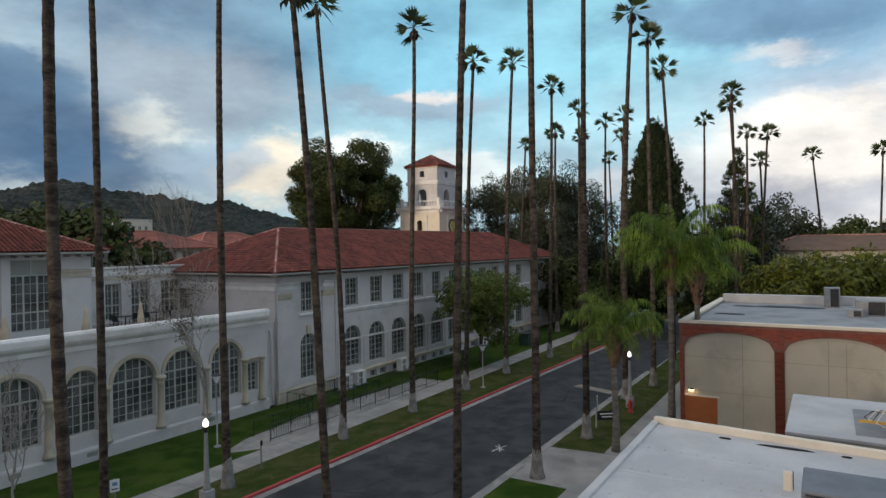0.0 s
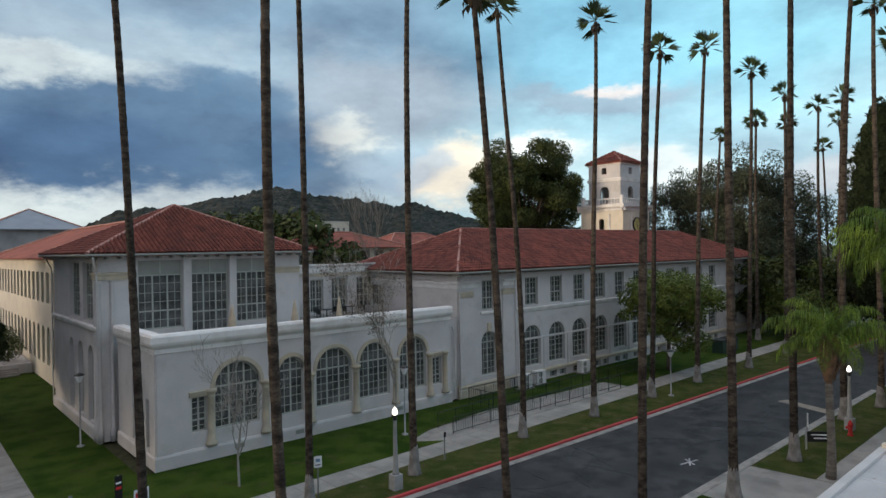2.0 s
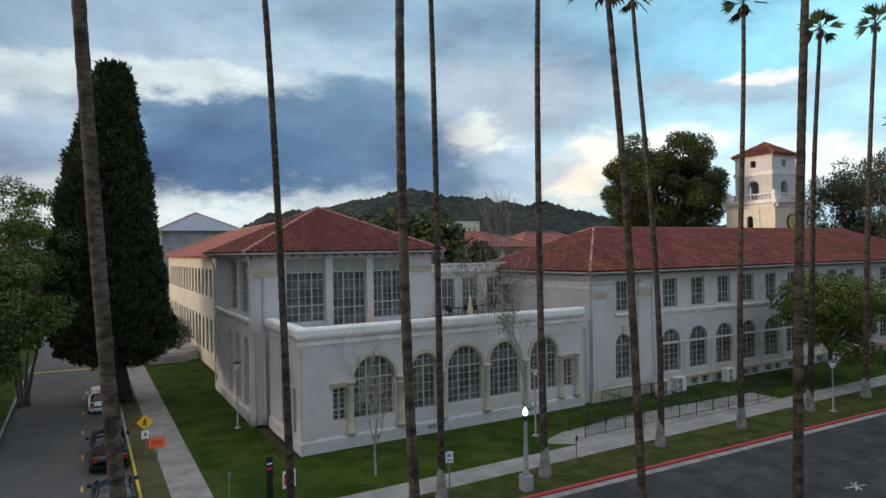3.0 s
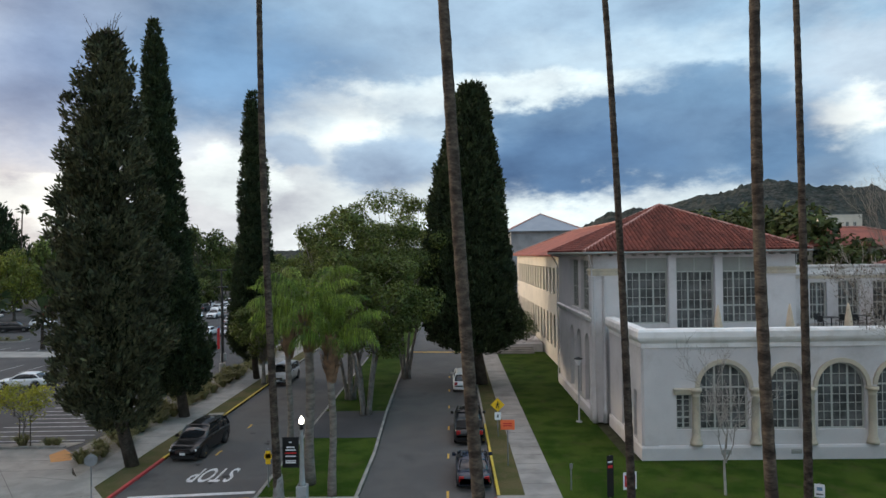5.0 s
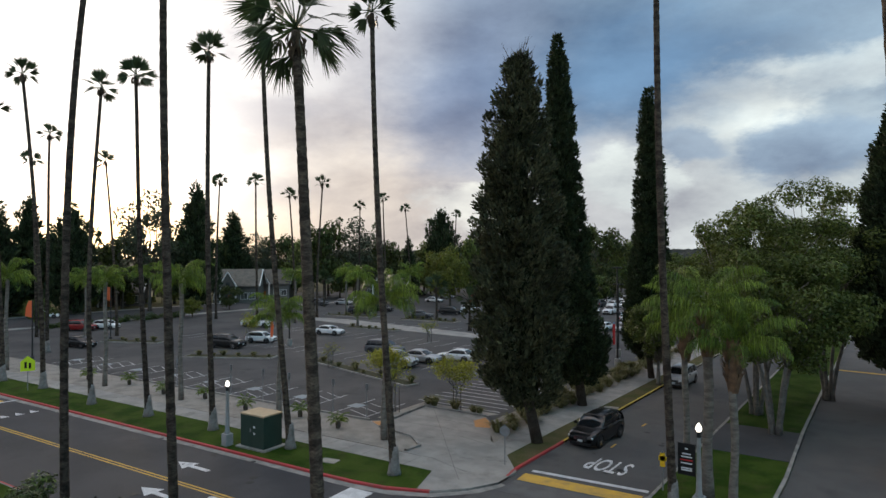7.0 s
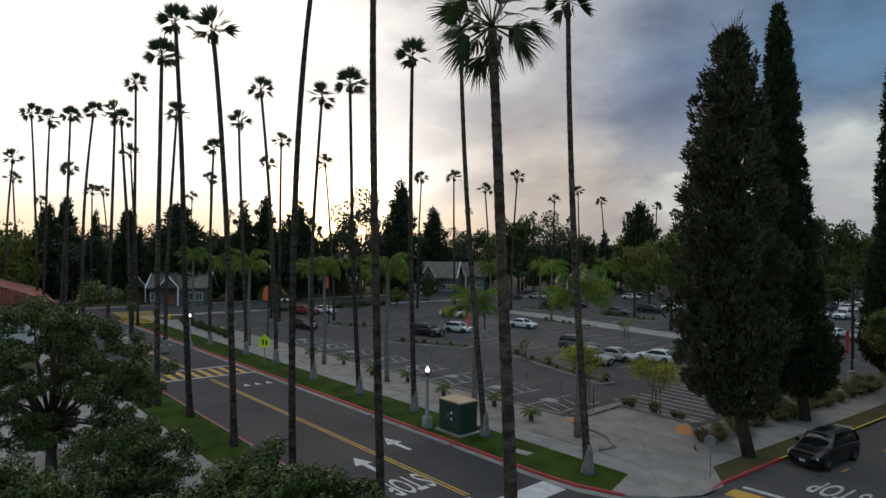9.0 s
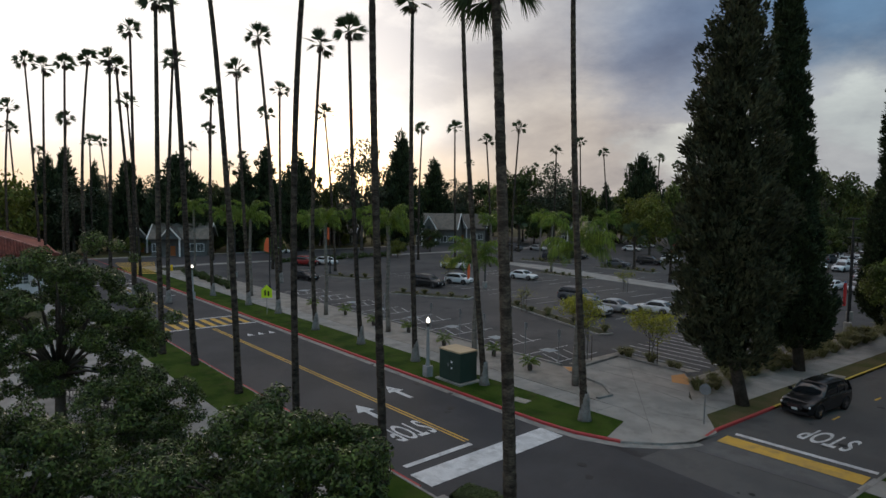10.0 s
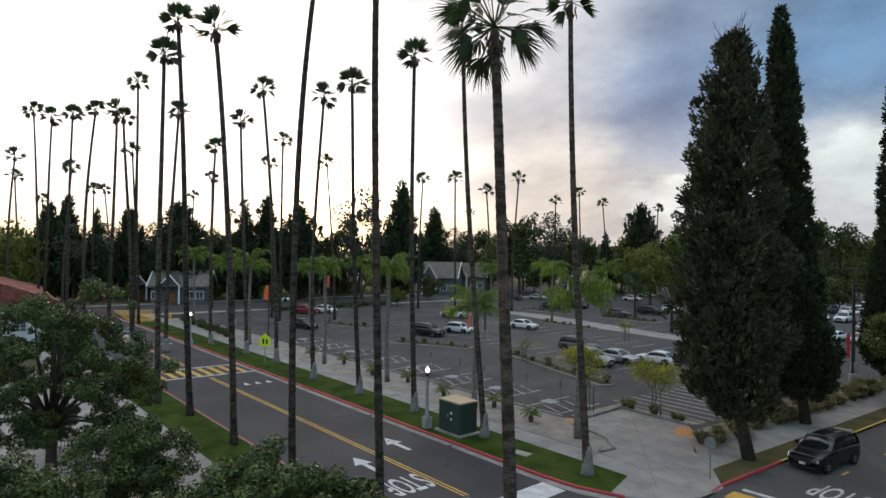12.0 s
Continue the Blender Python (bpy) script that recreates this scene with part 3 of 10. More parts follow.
# north street, left side
slab("verge_left", [(-17.4, 31), (-17.4, 140), (-19.0, 140), (-19.0, 31.5)], -0.15, 0.0, GRASS_DRY, "worn grass strip with bare patches", "lawn")
slab("walk_left", [(-19.0, 31.5), (-19.0, 140), (-20.9, 140), (-20.9, 33.5)], -0.15, 0.004, CONCRETE, "concrete pavement beside the planted bed", "pavement")
slab("bed_left", [(-20.9, 34.2), (-20.9, 140), (-23.8, 140), (-23.8, 38)], -0.15, 0.01, GRAVEL, "gravel bed with tufts of dry grass", "planting bed")
kerb("kerb_red_left", [(-17.1, 29.5), (-17.35, 31), (-17.4, 37.2)], RED_KERB, "red-painted concrete kerb with worn paint")
kerb("kerb_yellow_left", [(-17.4, 37.2), (-17.4, 62)], YELLOW_KERB, "yellow-painted kerb of the loading strip")
kerb("kerb_left", [(-17.4, 62), (-17.4, 140)], KERB, "plain concrete kerb")
# far side, west: verge, pavement, gravel, plaza, car park
P_CURVE = [(-26, wy(24.2, -26)), (-23.5, 24.0), (-21.5, 24.35), (-19.3, 25.3), (-17.9, 26.8), (-17.1, 28.4), (-17.1, 29.5)]
slab("verge_west", [(-260, wy(24.3, -260)), (-26, wy(24.35, -26)), (-21.5, 24.5), (-20.0, 25.1), (-21.0, 27.8), (-260, wy(27.8, -260))], -0.15, 0.0, GRASS, "green grass strip with palms along the red kerb", "lawn")
slab("pavement_west", [(-21.0, 27.8), (-22.4, 29.5), (-260, wy(29.5, -260)), (-260, wy(27.8, -260))], -0.15, 0.004, CONCRETE, "pale concrete pavement along the car park", "pavement")
slab("gravel_bed", [(-24.4, 29.45), (-24.35, 30.9), (-26.1, 32.2), (-29.4, 32.7), (-31.0, 33.5), (-110, wy(34.0, -110)), (-110, wy(29.5, -110))], -0.15, 0.006, GRAVEL, "pale gravel bed with small shrubs and palms", "planting bed")
slab("plaza", [(-20.0, 25.1), (-19.2, 25.45), (-17.9, 26.8), (-17.1, 28.4), (-17.1, 30.4), (-19.0, 32.6), (-21.4, 34.6), (-23.5, 38.2), (-24.7, 39.3), (-30.3, 39.2), (-29.8, 34.5), (-31.0, 33.52), (-29.4, 32.72), (-26.1, 32.22), (-24.35, 30.92), (-24.4, 29.45), (-22.4, 29.5), (-21.0, 27.8)], -0.15, 0.008, CONCRETE, "pale concrete corner plaza with score lines", "pavement")
kerb("kerb_plaza", [(-29.9, 34.6), (-30.4, 39.2), (-24.8, 39.35)], KERB, "low concrete edging round the plaza", w=0.2, h0=-0.1, h1=0.14)
slab("plaza_bed", [(-30.1, 34.6), (-30.5, 39.3), (-24.8, 39.45), (-24.3, 40.6), (-31.4, 40.4), (-31.2, 34.6)], -0.15, 0.01, GRAVEL, "narrow planted bed between plaza and car park", "planting bed")
kerb("kerb_gravel", [(-24.3, 29.6), (-24.25, 30.95), (-26.0, 32.3), (-29.3, 32.8)], KERB, "low concrete edging of the gravel bed", w=0.2, h0=-0.1, h1=0.14)
kerb("kerb_bays", [(-31.1, 33.7), (-60, wy(34.15, -60))], KERB, "low concrete edging of the gravel bed", w=0.2, h0=-0.1, h1=0.14)
kerb("kerb_red_west", [(-260, wy(24.2, -260)), (-60, wy(24.2, -60))] + P_CURVE[:4], RED_KERB, "red-painted concrete kerb with worn paint")
kerb("kerb_corner_west", P_CURVE[3:], KERB, "pale concrete kerb round the corner ramp", h1=0.0)
slab("gutter_west", [(-260, wy(23.75, -260)), (-26, wy(23.75, -26)), (-23, 23.55), (-20.8, 24.0), (-18.9, 25.0), (-17.3, 26.8), (-16.6, 28.6), (-17.1, 28.6), (-17.9, 26.9), (-19.3, 25.35), (-21.5, 24.4), (-23.5, 24.05), (-26, wy(24.25, -26)), (-260, wy(24.25, -260))], -0.14, -0.110, KERB, "pale concrete gutter along the kerb", "gutter")
slab("car_park", [(-23.8, 37.8), (-29.6, 33.2), (-60, wy(34.2, -60)), (-150, wy(34.2, -150)), (-170, 90), (-140, 220), (-23.8, 220)], -0.155, -0.03, ASPHALT_LOT, "wide grey asphalt car park with faded bays", "car park")
# near side: verge, pavement
nk = [(-260, wy(14.3, -260)), (-20, 14.3), (60, 14.2), (140, 13.9)]
kerb("kerb_near", nk, KERB, "concrete kerb with faded red paint", side=-1)
kerb("kerb_near_red", [(-21, 14.33), (-30, wy(14.33, -30)), (-60, wy(14.33, -60))], RED_KERB, "faded red-painted kerb", side=1, w=0.12, h1=0.026)
slab("gutter_near", [(-20, 14.28), (60, 14.18), (60, 14.7), (-20, 14.8)], -0.15, -0.112, KERB, "pale concrete gutter along the near kerb", "gutter")
slab("verge_near", [(-260, wy(14.15, -260)), (-20, 14.15), (29.0, 14.1), (29.0, 11.0), (-20, 11.2), (-260, wy(11.2, -260))], -0.15, 0.0, GRASS, "green grass strip with palms", "lawn")
slab("drive_near", [(29.0, 14.1), (34.6, 14.1), (35.2, 8.0), (29.0, 8.0)], -0.15, 0.002, CONCRETE, "stained concrete driveway pad", "pavement")
slab("verge_near_far", [(34.6, 14.1), (120, 13.9), (120, 11.0), (34.9, 11.0)], -0.15, 0.0, GRASS_VERGE, "green grass strip with palms and signs", "lawn")
slab("pavement_near", [(-260, wy(11.2, -260)), (-20, 11.2), (29.0, 11.0), (29.0, 8.0), (-20, 8.2), (-260, wy(8.2, -260))], -0.15, 0.003, CONCRETE, "concrete pavement under the trees", "pavement")
slab("pavement_near_far", [(35.0, 11.0), (120, 11.0), (120, 8.0), (35.2, 8.0)], -0.15, 0.003, CONCRETE, "concrete pavement beside the brick building", "pavement")
slab("court_near", [(-70, 5.0), (-20, 8.2), (10, 8.2), (10, -30), (-70, -30)], -0.15, 0.001, CONCRETE, "pale concrete courtyard under the trees", "pavement")

# ---- buildings ----
def wall(bm, o, u, length, z0, z1, openings, depth=0.35):
    """A wall from o along the flat direction u (its outside is on the right hand of u), with openings
    (u0, u1, bottom, top, arched) that go through its thickness."""
    o, u = Vector((*o, 0)), Vector((*u, 0)).normalized()
    inn = Vector((-u.y, u.x, 0)) * depth

    def P(a, z, k=0.0):
        return o + u * a + inn * k + Vector((0, 0, z))

    def quad(*ps):
        bm.faces.new([bm.verts.new(p) for p in ps])

    a = 0.0
    for u0, u1, b, t, arched in sorted(openings) + [(length, length, z0, z0, False)]:
        if u0 > a + 1e-6:
            quad(P(a, z0), P(u0, z0), P(u0, z1), P(a, z1))
            quad(P(a, z0, 1), P(a, z1, 1), P(u0, z1, 1), P(u0, z0, 1))
        if u1 <= u0:
            break
        if b > z0 + 1e-6:
            quad(P(u0, z0), P(u1, z0), P(u1, b), P(u0, b))
            quad(P(u0, z0, 1), P(u0, b, 1), P(u1, b, 1), P(u1, z0, 1))
            quad(P(u0, b), P(u1, b), P(u1, b, 1), P(u0, b, 1))
        if arched:
            r, c = (u1 - u0) / 2, (u0 + u1) / 2
            s = t - r
            pts = [(c - r * math.cos(math.pi * i / 12), s + r * math.sin(math.pi * i / 12)) for i in range(13)]
            quad(P(u0, b), P(u0, b, 1), P(u0, s, 1), P(u0, s))
            quad(P(u1, b), P(u1, s), P(u1, s, 1), P(u1, b, 1))
        else:
            pts = [(u0, t), (u1, t)]
            quad(P(u0, b), P(u0, b, 1), P(u0, t, 1), P(u0, t))
            quad(P(u1, b), P(u1, t), P(u1, t, 1), P(u1, b, 1))
        for (ax, az), (bx, bz) in zip(pts, pts[1:]):
            quad(P(ax, az), P(bx, bz), P(bx, z1), P(ax, z1))
            quad(P(ax, az), P(ax, az, 1), P(bx, bz, 1), P(bx, bz))
            quad(P(ax, az, 1), P(ax, z1, 1), P(bx, z1, 1), P(bx, bz, 1))
        a = u1
    quad(P(0, z1), P(length, z1), P(length, z1, 1), P(0, z1, 1))
    bmesh.ops.remove_doubles(bm, verts=bm.verts, dist=0.0005)


def wall_part(parent, material, label, *args):
    """One stretch of wall as a part of its own."""
    bm = bmesh.new()
    wall(bm, *args)
    return part("wall", bm_mesh("wall", bm, material), parent, label)


def turned(o, u):
    """The pose with x along u, y into the wall, z up, at o."""
    u = Vector((*u, 0)).normalized()
    return Matrix(((u.x, -u.y, 0, o[0]), (u.y, u.x, 0, o[1]), (0, 0, 1, 0), (0, 0, 0, 1)))


WINDOW_CACHE = {}


def window_meshes(w, b, t, arched, cols, rows, lights=3):
    key = (round(w, 2), round(t - b, 2), arched, cols, rows, lights)
    if key in WINDOW_CACHE:
        return WINDOW_CACHE[key]
    h = t - b
    bm = bmesh.new()
    f, mu = 0.10, 0.035
    r = w / 2
    s = h - r if arched else h

    def top(x):
        return s + math.sqrt(max(0.0, r * r - (x - r) ** 2)) if arched else h

    box(bm, 0, f, 0, 0.10, 0, top(f * 0.6) if arched else h)
    box(bm, w - f, w, 0, 0.10, 0, top(f * 0.6) if arched else h)
    box(bm, f, w - f, 0, 0.10, 0, f)
    if arched:
        pts = [(r - r * math.cos(math.pi * i / 14), s + r * math.sin(math.pi * i / 14)) for i in range(15)]
        inner = [(r - (r - f) * math.cos(math.pi * i / 14), s + (r - f) * math.sin(math.pi * i / 14)) for i in range(15)]
        for i in range(14):
            q = [pts[i], pts[i + 1], inner[i + 1], inner[i]]
            fr = [bm.verts.new((x, 0, z)) for x, z in q]
            bk = [bm.verts.new((x, 0.10, z)) for x, z in q]
            bm.faces.new(fr)
            bm.faces.new((fr[2], fr[3], bk[3], bk[2]))
    else:
        box(bm, f, w - f, 0, 0.10, h - f, h)
    bmesh.ops.remove_doubles(bm, verts=bm.verts, dist=0.0005)
    frame_mesh = bm_mesh("window_frame", bm, SASH)
    bars = []
    for i in range(1, cols):                        # upright bars; the thick ones part the lights
        x = w * i / cols
        k = 0.055 if i % max(1, cols // lights) == 0 else mu / 2
        bars.append(box_mesh("glazing_bar", SASH, x - k, x + k, 0.015, 0.075, f, top(x) - 0.03))
    for j in range(1, rows + 1):
        z = (s if arched else h) * j / (rows + (0 if arched else 1))
        k = 0.05 if (arched and j == rows) or (not arched and j == rows // 2) else mu / 2
        bars.append(box_mesh("glazing_bar", SASH, f, w - f, 0.02, 0.07, z - k, z + k))
    if arched:
        x0, x1 = r - math.sqrt(r * r - (r * 0.5) ** 2), r + math.sqrt(r * r - (r * 0.5) ** 2)
        bars.append(box_mesh("glazing_bar", SASH, x0, x1, 0.02, 0.07, s + r * 0.5 - mu / 2, s + r * 0.5 + mu / 2))
    bm = bmesh.new()
    if arched:
        pts = [(0.02, 0.02), (w - 0.02, 0.02)] + [(r + (r - 0.02) * math.cos(math.pi * i / 14), s + (r - 0.02) * math.sin(math.pi * i / 14)) for i in range(15)]
    else:
        pts = [(0.02, 0.02), (w - 0.02, 0.02), (w - 0.02, h - 0.02), (0.02, h - 0.02)]
    a = [bm.verts.new((x, 0.045, z)) for x, z in pts]
    c = [bm.verts.new((x, 0.055, z)) for x, z in pts]
    bm.faces.new(a)
    bm.faces.new(c[::-1])
    for i in range(len(pts)):
        bm.faces.new((a[i], a[(i + 1) % len(pts)], c[(i + 1) % len(pts)], c[i]))
    pane_mesh = bm_mesh("pane", bm, GLASS)
    WINDOW_CACHE[key] = (frame_mesh, pane_mesh, bars)
    return WINDOW_CACHE[key]


def window(parent, o, u, u0, u1, b, t, arched, cols=6, rows=5, lights=3, inset=0.18, name="window"):
    fm, pm, bars = window_meshes(u1 - u0, b, t, arched, cols, rows, lights)
    m = turned(o, u) @ Matrix.Translation((u0, inset, b))
    wn = part(name, fm, parent, m=m)
    part("pane", pm, wn)
    for b in bars:
        part("glazing_bar", b, wn)
    return wn


def mould(parent, o, u, length, prof, material, name="cornice", label=""):
    """A moulding swept straight along a wall: prof gives (out, z)."""
    bm = bmesh.new()
    m = turned(o, u)
    for x in (0.0, length):
        for out, z in prof:
            bm.verts.new(m @ Vector((x, -out, z)))
    bm.verts.ensure_lookup_table()
    n = len(prof)
    for i in range(n - 1):
        bm.faces.new((bm.verts[i], bm.verts[i + 1], bm.verts[n + i + 1], bm.verts[n + i]))
    bm.faces.new(list(bm.verts)[:n])
    bm.faces.new(list(bm.verts)[n:][::-1])
    return part(name, bm_mesh(name, bm, material), parent, label)


def corner_mould(parent, start, corner, end, prof, material, name, label=""):
    """A moulding that runs south along a west wall, turns the corner and runs east: one mitred piece."""
    bm = bmesh.new()
    n = len(prof)
    for k in range(3):
        for o, z in prof:
            bm.verts.new(((corner[0] - o, start, z), (corner[0] - o, corner[1] - o, z), (end, corner[1] - o, z))[k])
    bm.verts.ensure_lookup_table()
    for k in range(2):
        for i in range(n):
            j = (i + 1) % n
            bm.faces.new((bm.verts[k * n + i], bm.verts[k * n + j], bm.verts[(k + 1) * n + j], bm.verts[(k + 1) * n + i]))
    bm.faces.new(list(bm.verts)[:n])
    bm.faces.new(list(bm.verts)[2 * n:][::-1])
    bmesh.ops.recalc_face_normals(bm, faces=bm.faces)
    return part(name, bm_mesh(name, bm, material), parent, label)


def tile_field(corners, name, parent, pitch=0.30, course=0.40, material=None):
    """Barrel tiles laid in courses on a flat roof face: corners go eave-left, eave-right, ridge-right, ridge-left."""
    a, b, c, d2 = [Vector(p) for p in corners]
    ex = (b - a).normalized()
    L = (b - a).length
    nrm = ex.cross(((c + d2) / 2 - (a + b) / 2)).normalized()
    ey = nrm.cross(ex)
    H = (d2 - a).dot(ey)
    l0, l1 = (d2 - a).dot(ex), (c - a).dot(ex)
    rows, out = int(H / course), []
    seg = 5
    for j in range(rows + 1):
        y0, y1 = j * course - 0.06, min(H, (j + 1) * course)
        xa, xb = l0 * (y0 + y1) / 2 / H, L + (l1 - L) * (y0 + y1) / 2 / H
        k0, k1 = int(math.ceil(xa / pitch)), int(xb / pitch)
        x = np.arange(k0, k1 + 1) * pitch
        if len(x) == 0:
            continue
        jit = np.random.uniform(-0.02, 0.02, len(x))
        for s in range(seg):
            t0, t1 = math.pi * s / seg, math.pi * (s + 1) / seg
            q = np.zeros((len(x), 4, 3))
            for n, (tt, yy, lift) in enumerate(((t0, y0, 0.06), (t1, y0, 0.06), (t1, y1, 0.0), (t0, y1, 0.0))):
                px = x - math.cos(tt) * pitch * 0.48
                pz = math.sin(tt) * pitch * 0.48 + lift + 0.015
                for k in range(3):
                    q[:, n, k] = a[k] + ex[k] * px + ey[k] * (yy + jit) + nrm[k] * pz
            out.append(q)
    # keep the strips of one tile joined as one island
    verts, faces, base = [], [], 0
    for r0 in range(0, len(out), seg):
        group = out[r0:r0 + seg]
        n = len(group[0])
        block = np.zeros((n, 2 * (seg + 1), 3))
        for s in range(seg):
            block[:, s] = group[s][:, 0]
            block[:, s + 1] = group[s][:, 1]
            block[:, seg + 1 + s] = group[s][:, 3]
            block[:, seg + 2 + s] = group[s][:, 2]
        verts.append(block.reshape(-1, 3))
        idx = np.arange(n)[:, None] * 2 * (seg + 1) + base
        for s in range(seg):
            faces.append(np.concatenate([idx + s, idx + s + 1, idx + seg + 2 + s, idx + seg + 1 + s], axis=1))
        # closed front end of each barrel
        base += n * 2 * (seg + 1)
    V, Fc = np.concatenate(verts), np.concatenate(faces)
    me = bpy.data.meshes.new(name)
    me.vertices.add(len(V))
    me.vertices.foreach_set("co", V.astype(np.float32).reshape(-1))
    me.loops.add(len(Fc) * 4)
    me.loops.foreach_set("vertex_index", Fc.astype(np.int32).reshape(-1))
    me.polygons.add(len(Fc))
    me.polygons.foreach_set("loop_start", np.arange(0, len(Fc) * 4, 4, dtype=np.int32))
    me.materials.append(material or TILE)
    me.update(calc_edges=True)
    ob = part(name, me, parent)
    ob["kind"] = "stuff"
    return ob


def hip_roof(parent, x0, x1, y0, y1, ze, zr, tiles="swne", over=0.0, pitch=0.30, course=0.40, flat=TILE_FAR):
    """A hipped roof over a rectangle, its eaves at ze and its ridge at zr, with tiled faces."""
    w, dpt = x1 - x0, y1 - y0
    if w >= dpt:
        r0, r1 = Vector((x0 + dpt / 2, (y0 + y1) / 2, zr)), Vector((x1 - dpt / 2, (y0 + y1) / 2, zr))
    else:
        r0, r1 = Vector(((x0 + x1) / 2, y0 + w / 2, zr)), Vector(((x0 + x1) / 2, y1 - w / 2, zr))
    A, B, C, D = [Vector(p) for p in ((x0, y0, ze), (x1, y0, ze), (x1, y1, ze), (x0, y1, ze))]
    if w >= dpt:
        faces = {"s": (A, B, r1, r0), "e": (B, C, r1, r1), "n": (C, D, r0, r1), "w": (D, A, r0, r0)}
    else:
        faces = {"s": (A, B, r0, r0), "e": (B, C, r1, r0), "n": (C, D, r1, r1), "w": (D, A, r0, r1)}
    bm = bmesh.new()
    for q in faces.values():
        ps = list(dict.fromkeys(tuple(p) for p in q))
        bm.faces.new([bm.verts.new(p) for p in ps])
    inset = [(x0 + 0.15, y0 + 0.15), (x1 - 0.15, y0 + 0.15), (x1 - 0.15, y1 - 0.15), (x0 + 0.15, y1 - 0.15)]
    top = [bm.verts.new(p) for p in (A, B, C, D)]
    low = [bm.verts.new((p.x, p.y, ze - 0.16)) for p in (A, B, C, D)]
    for i in range(4):
        bm.faces.new((top[i], top[(i + 1) % 4], low[(i + 1) % 4], low[i]))
    bm.faces.new(low[::-1])
    roof = part("roof", bm_mesh("roof", bm, flat), parent, "red clay tile hipped roof")
    for k in tiles:
        tile_field(faces[k], "tile_field", roof, pitch, course)
    bm = bmesh.new()
    n = 0
    for p, q in ((A, r0), (B, r1 if w >= dpt else r0), (C, r1), (D, r0 if w >= dpt else r1), (r0, r1)):
        L = (q - p).length
        if L < 0.2:
            continue
        for i in range(int(L / 0.42)):
            a = p.lerp(q, i * 0.42 / L) + Vector((0, 0, 0.07))
            b = p.lerp(q, min(1, (i * 0.42 + 0.46) / L)) + Vector((0, 0, 0.10))
            tube(bm, [a, b], [0.13, 0.10], 6)
    part("ridge_cap", bm_mesh("ridge_cap", bm, TILE_CAP), roof, "pale mortared ridge and hip tiles")
    return roof


def eave_boards(parent, x0, x1, y0, y1, ze):
    bm = bmesh.new()
    for a in np.arange(x0 + 0.4, x1 - 0.2, 0.8):
        box(bm, a - 0.06, a + 0.06, y0 + 0.06, y0 + 1.0, ze - 0.30, ze - 0.17)
    for a in np.arange(y0 + 1.2, y1 - 0.2, 0.8):
        box(bm, x0 + 0.06, x0 + 1.0, a - 0.06, a + 0.06, ze - 0.30, ze - 0.17)
    part("eave_soffit", bm_mesh("eave_soffit", bm, GREY_PANEL), parent, "grey wooden rafter tails under the eave")["kind"] = "stuff"
    bm = bmesh.new()
    tube(bm, [(x0 - 0.05, y0 - 0.06, ze - 0.06), (x1, y0 - 0.06, ze - 0.06)], [0.08, 0.08], 8)
    tube(bm, [(x0 - 0.06, y0, ze - 0.06), (x0 - 0.06, y1, ze - 0.06)], [0.08, 0.08], 8)
    part("gutter_pipe", bm_mesh("gutter_pipe", bm, GREY_PANEL), parent, "grey metal eave gutter")


CORNICE = [(0.0, -0.75), (0.05, -0.75), (0.05, -0.55), (0.12, -0.5), (0.12, -0.2), (0.28, -0.08), (0.30, 0.0), (0.0, 0.04)]


def at_z(prof, z):
    return [(o, q + z) for o, q in prof]


def column(parent, x, y, z0, z1, r=0.24):
    bm = bmesh.new()
    m = Matrix.Translation((x, y, 0))
    lathe(bm, [(r * 1.5, z0), (r * 1.5, z0 + 0.15), (r * 1.25, z0 + 0.2), (r * 1.25, z0 + 0.32), (r, z0 + 0.4), (r * 0.86, z1 - 0.5), (r * 1.1, z1 - 0.45), (r * 0.95, z1 - 0.4), (r * 1.2, z1 - 0.2), (r * 1.5, z1 - 0.16), (r * 1.5, z1)], 14, m)
    part("column", bm_mesh("column", bm, CAST, True), parent, "worn cast-stone column")


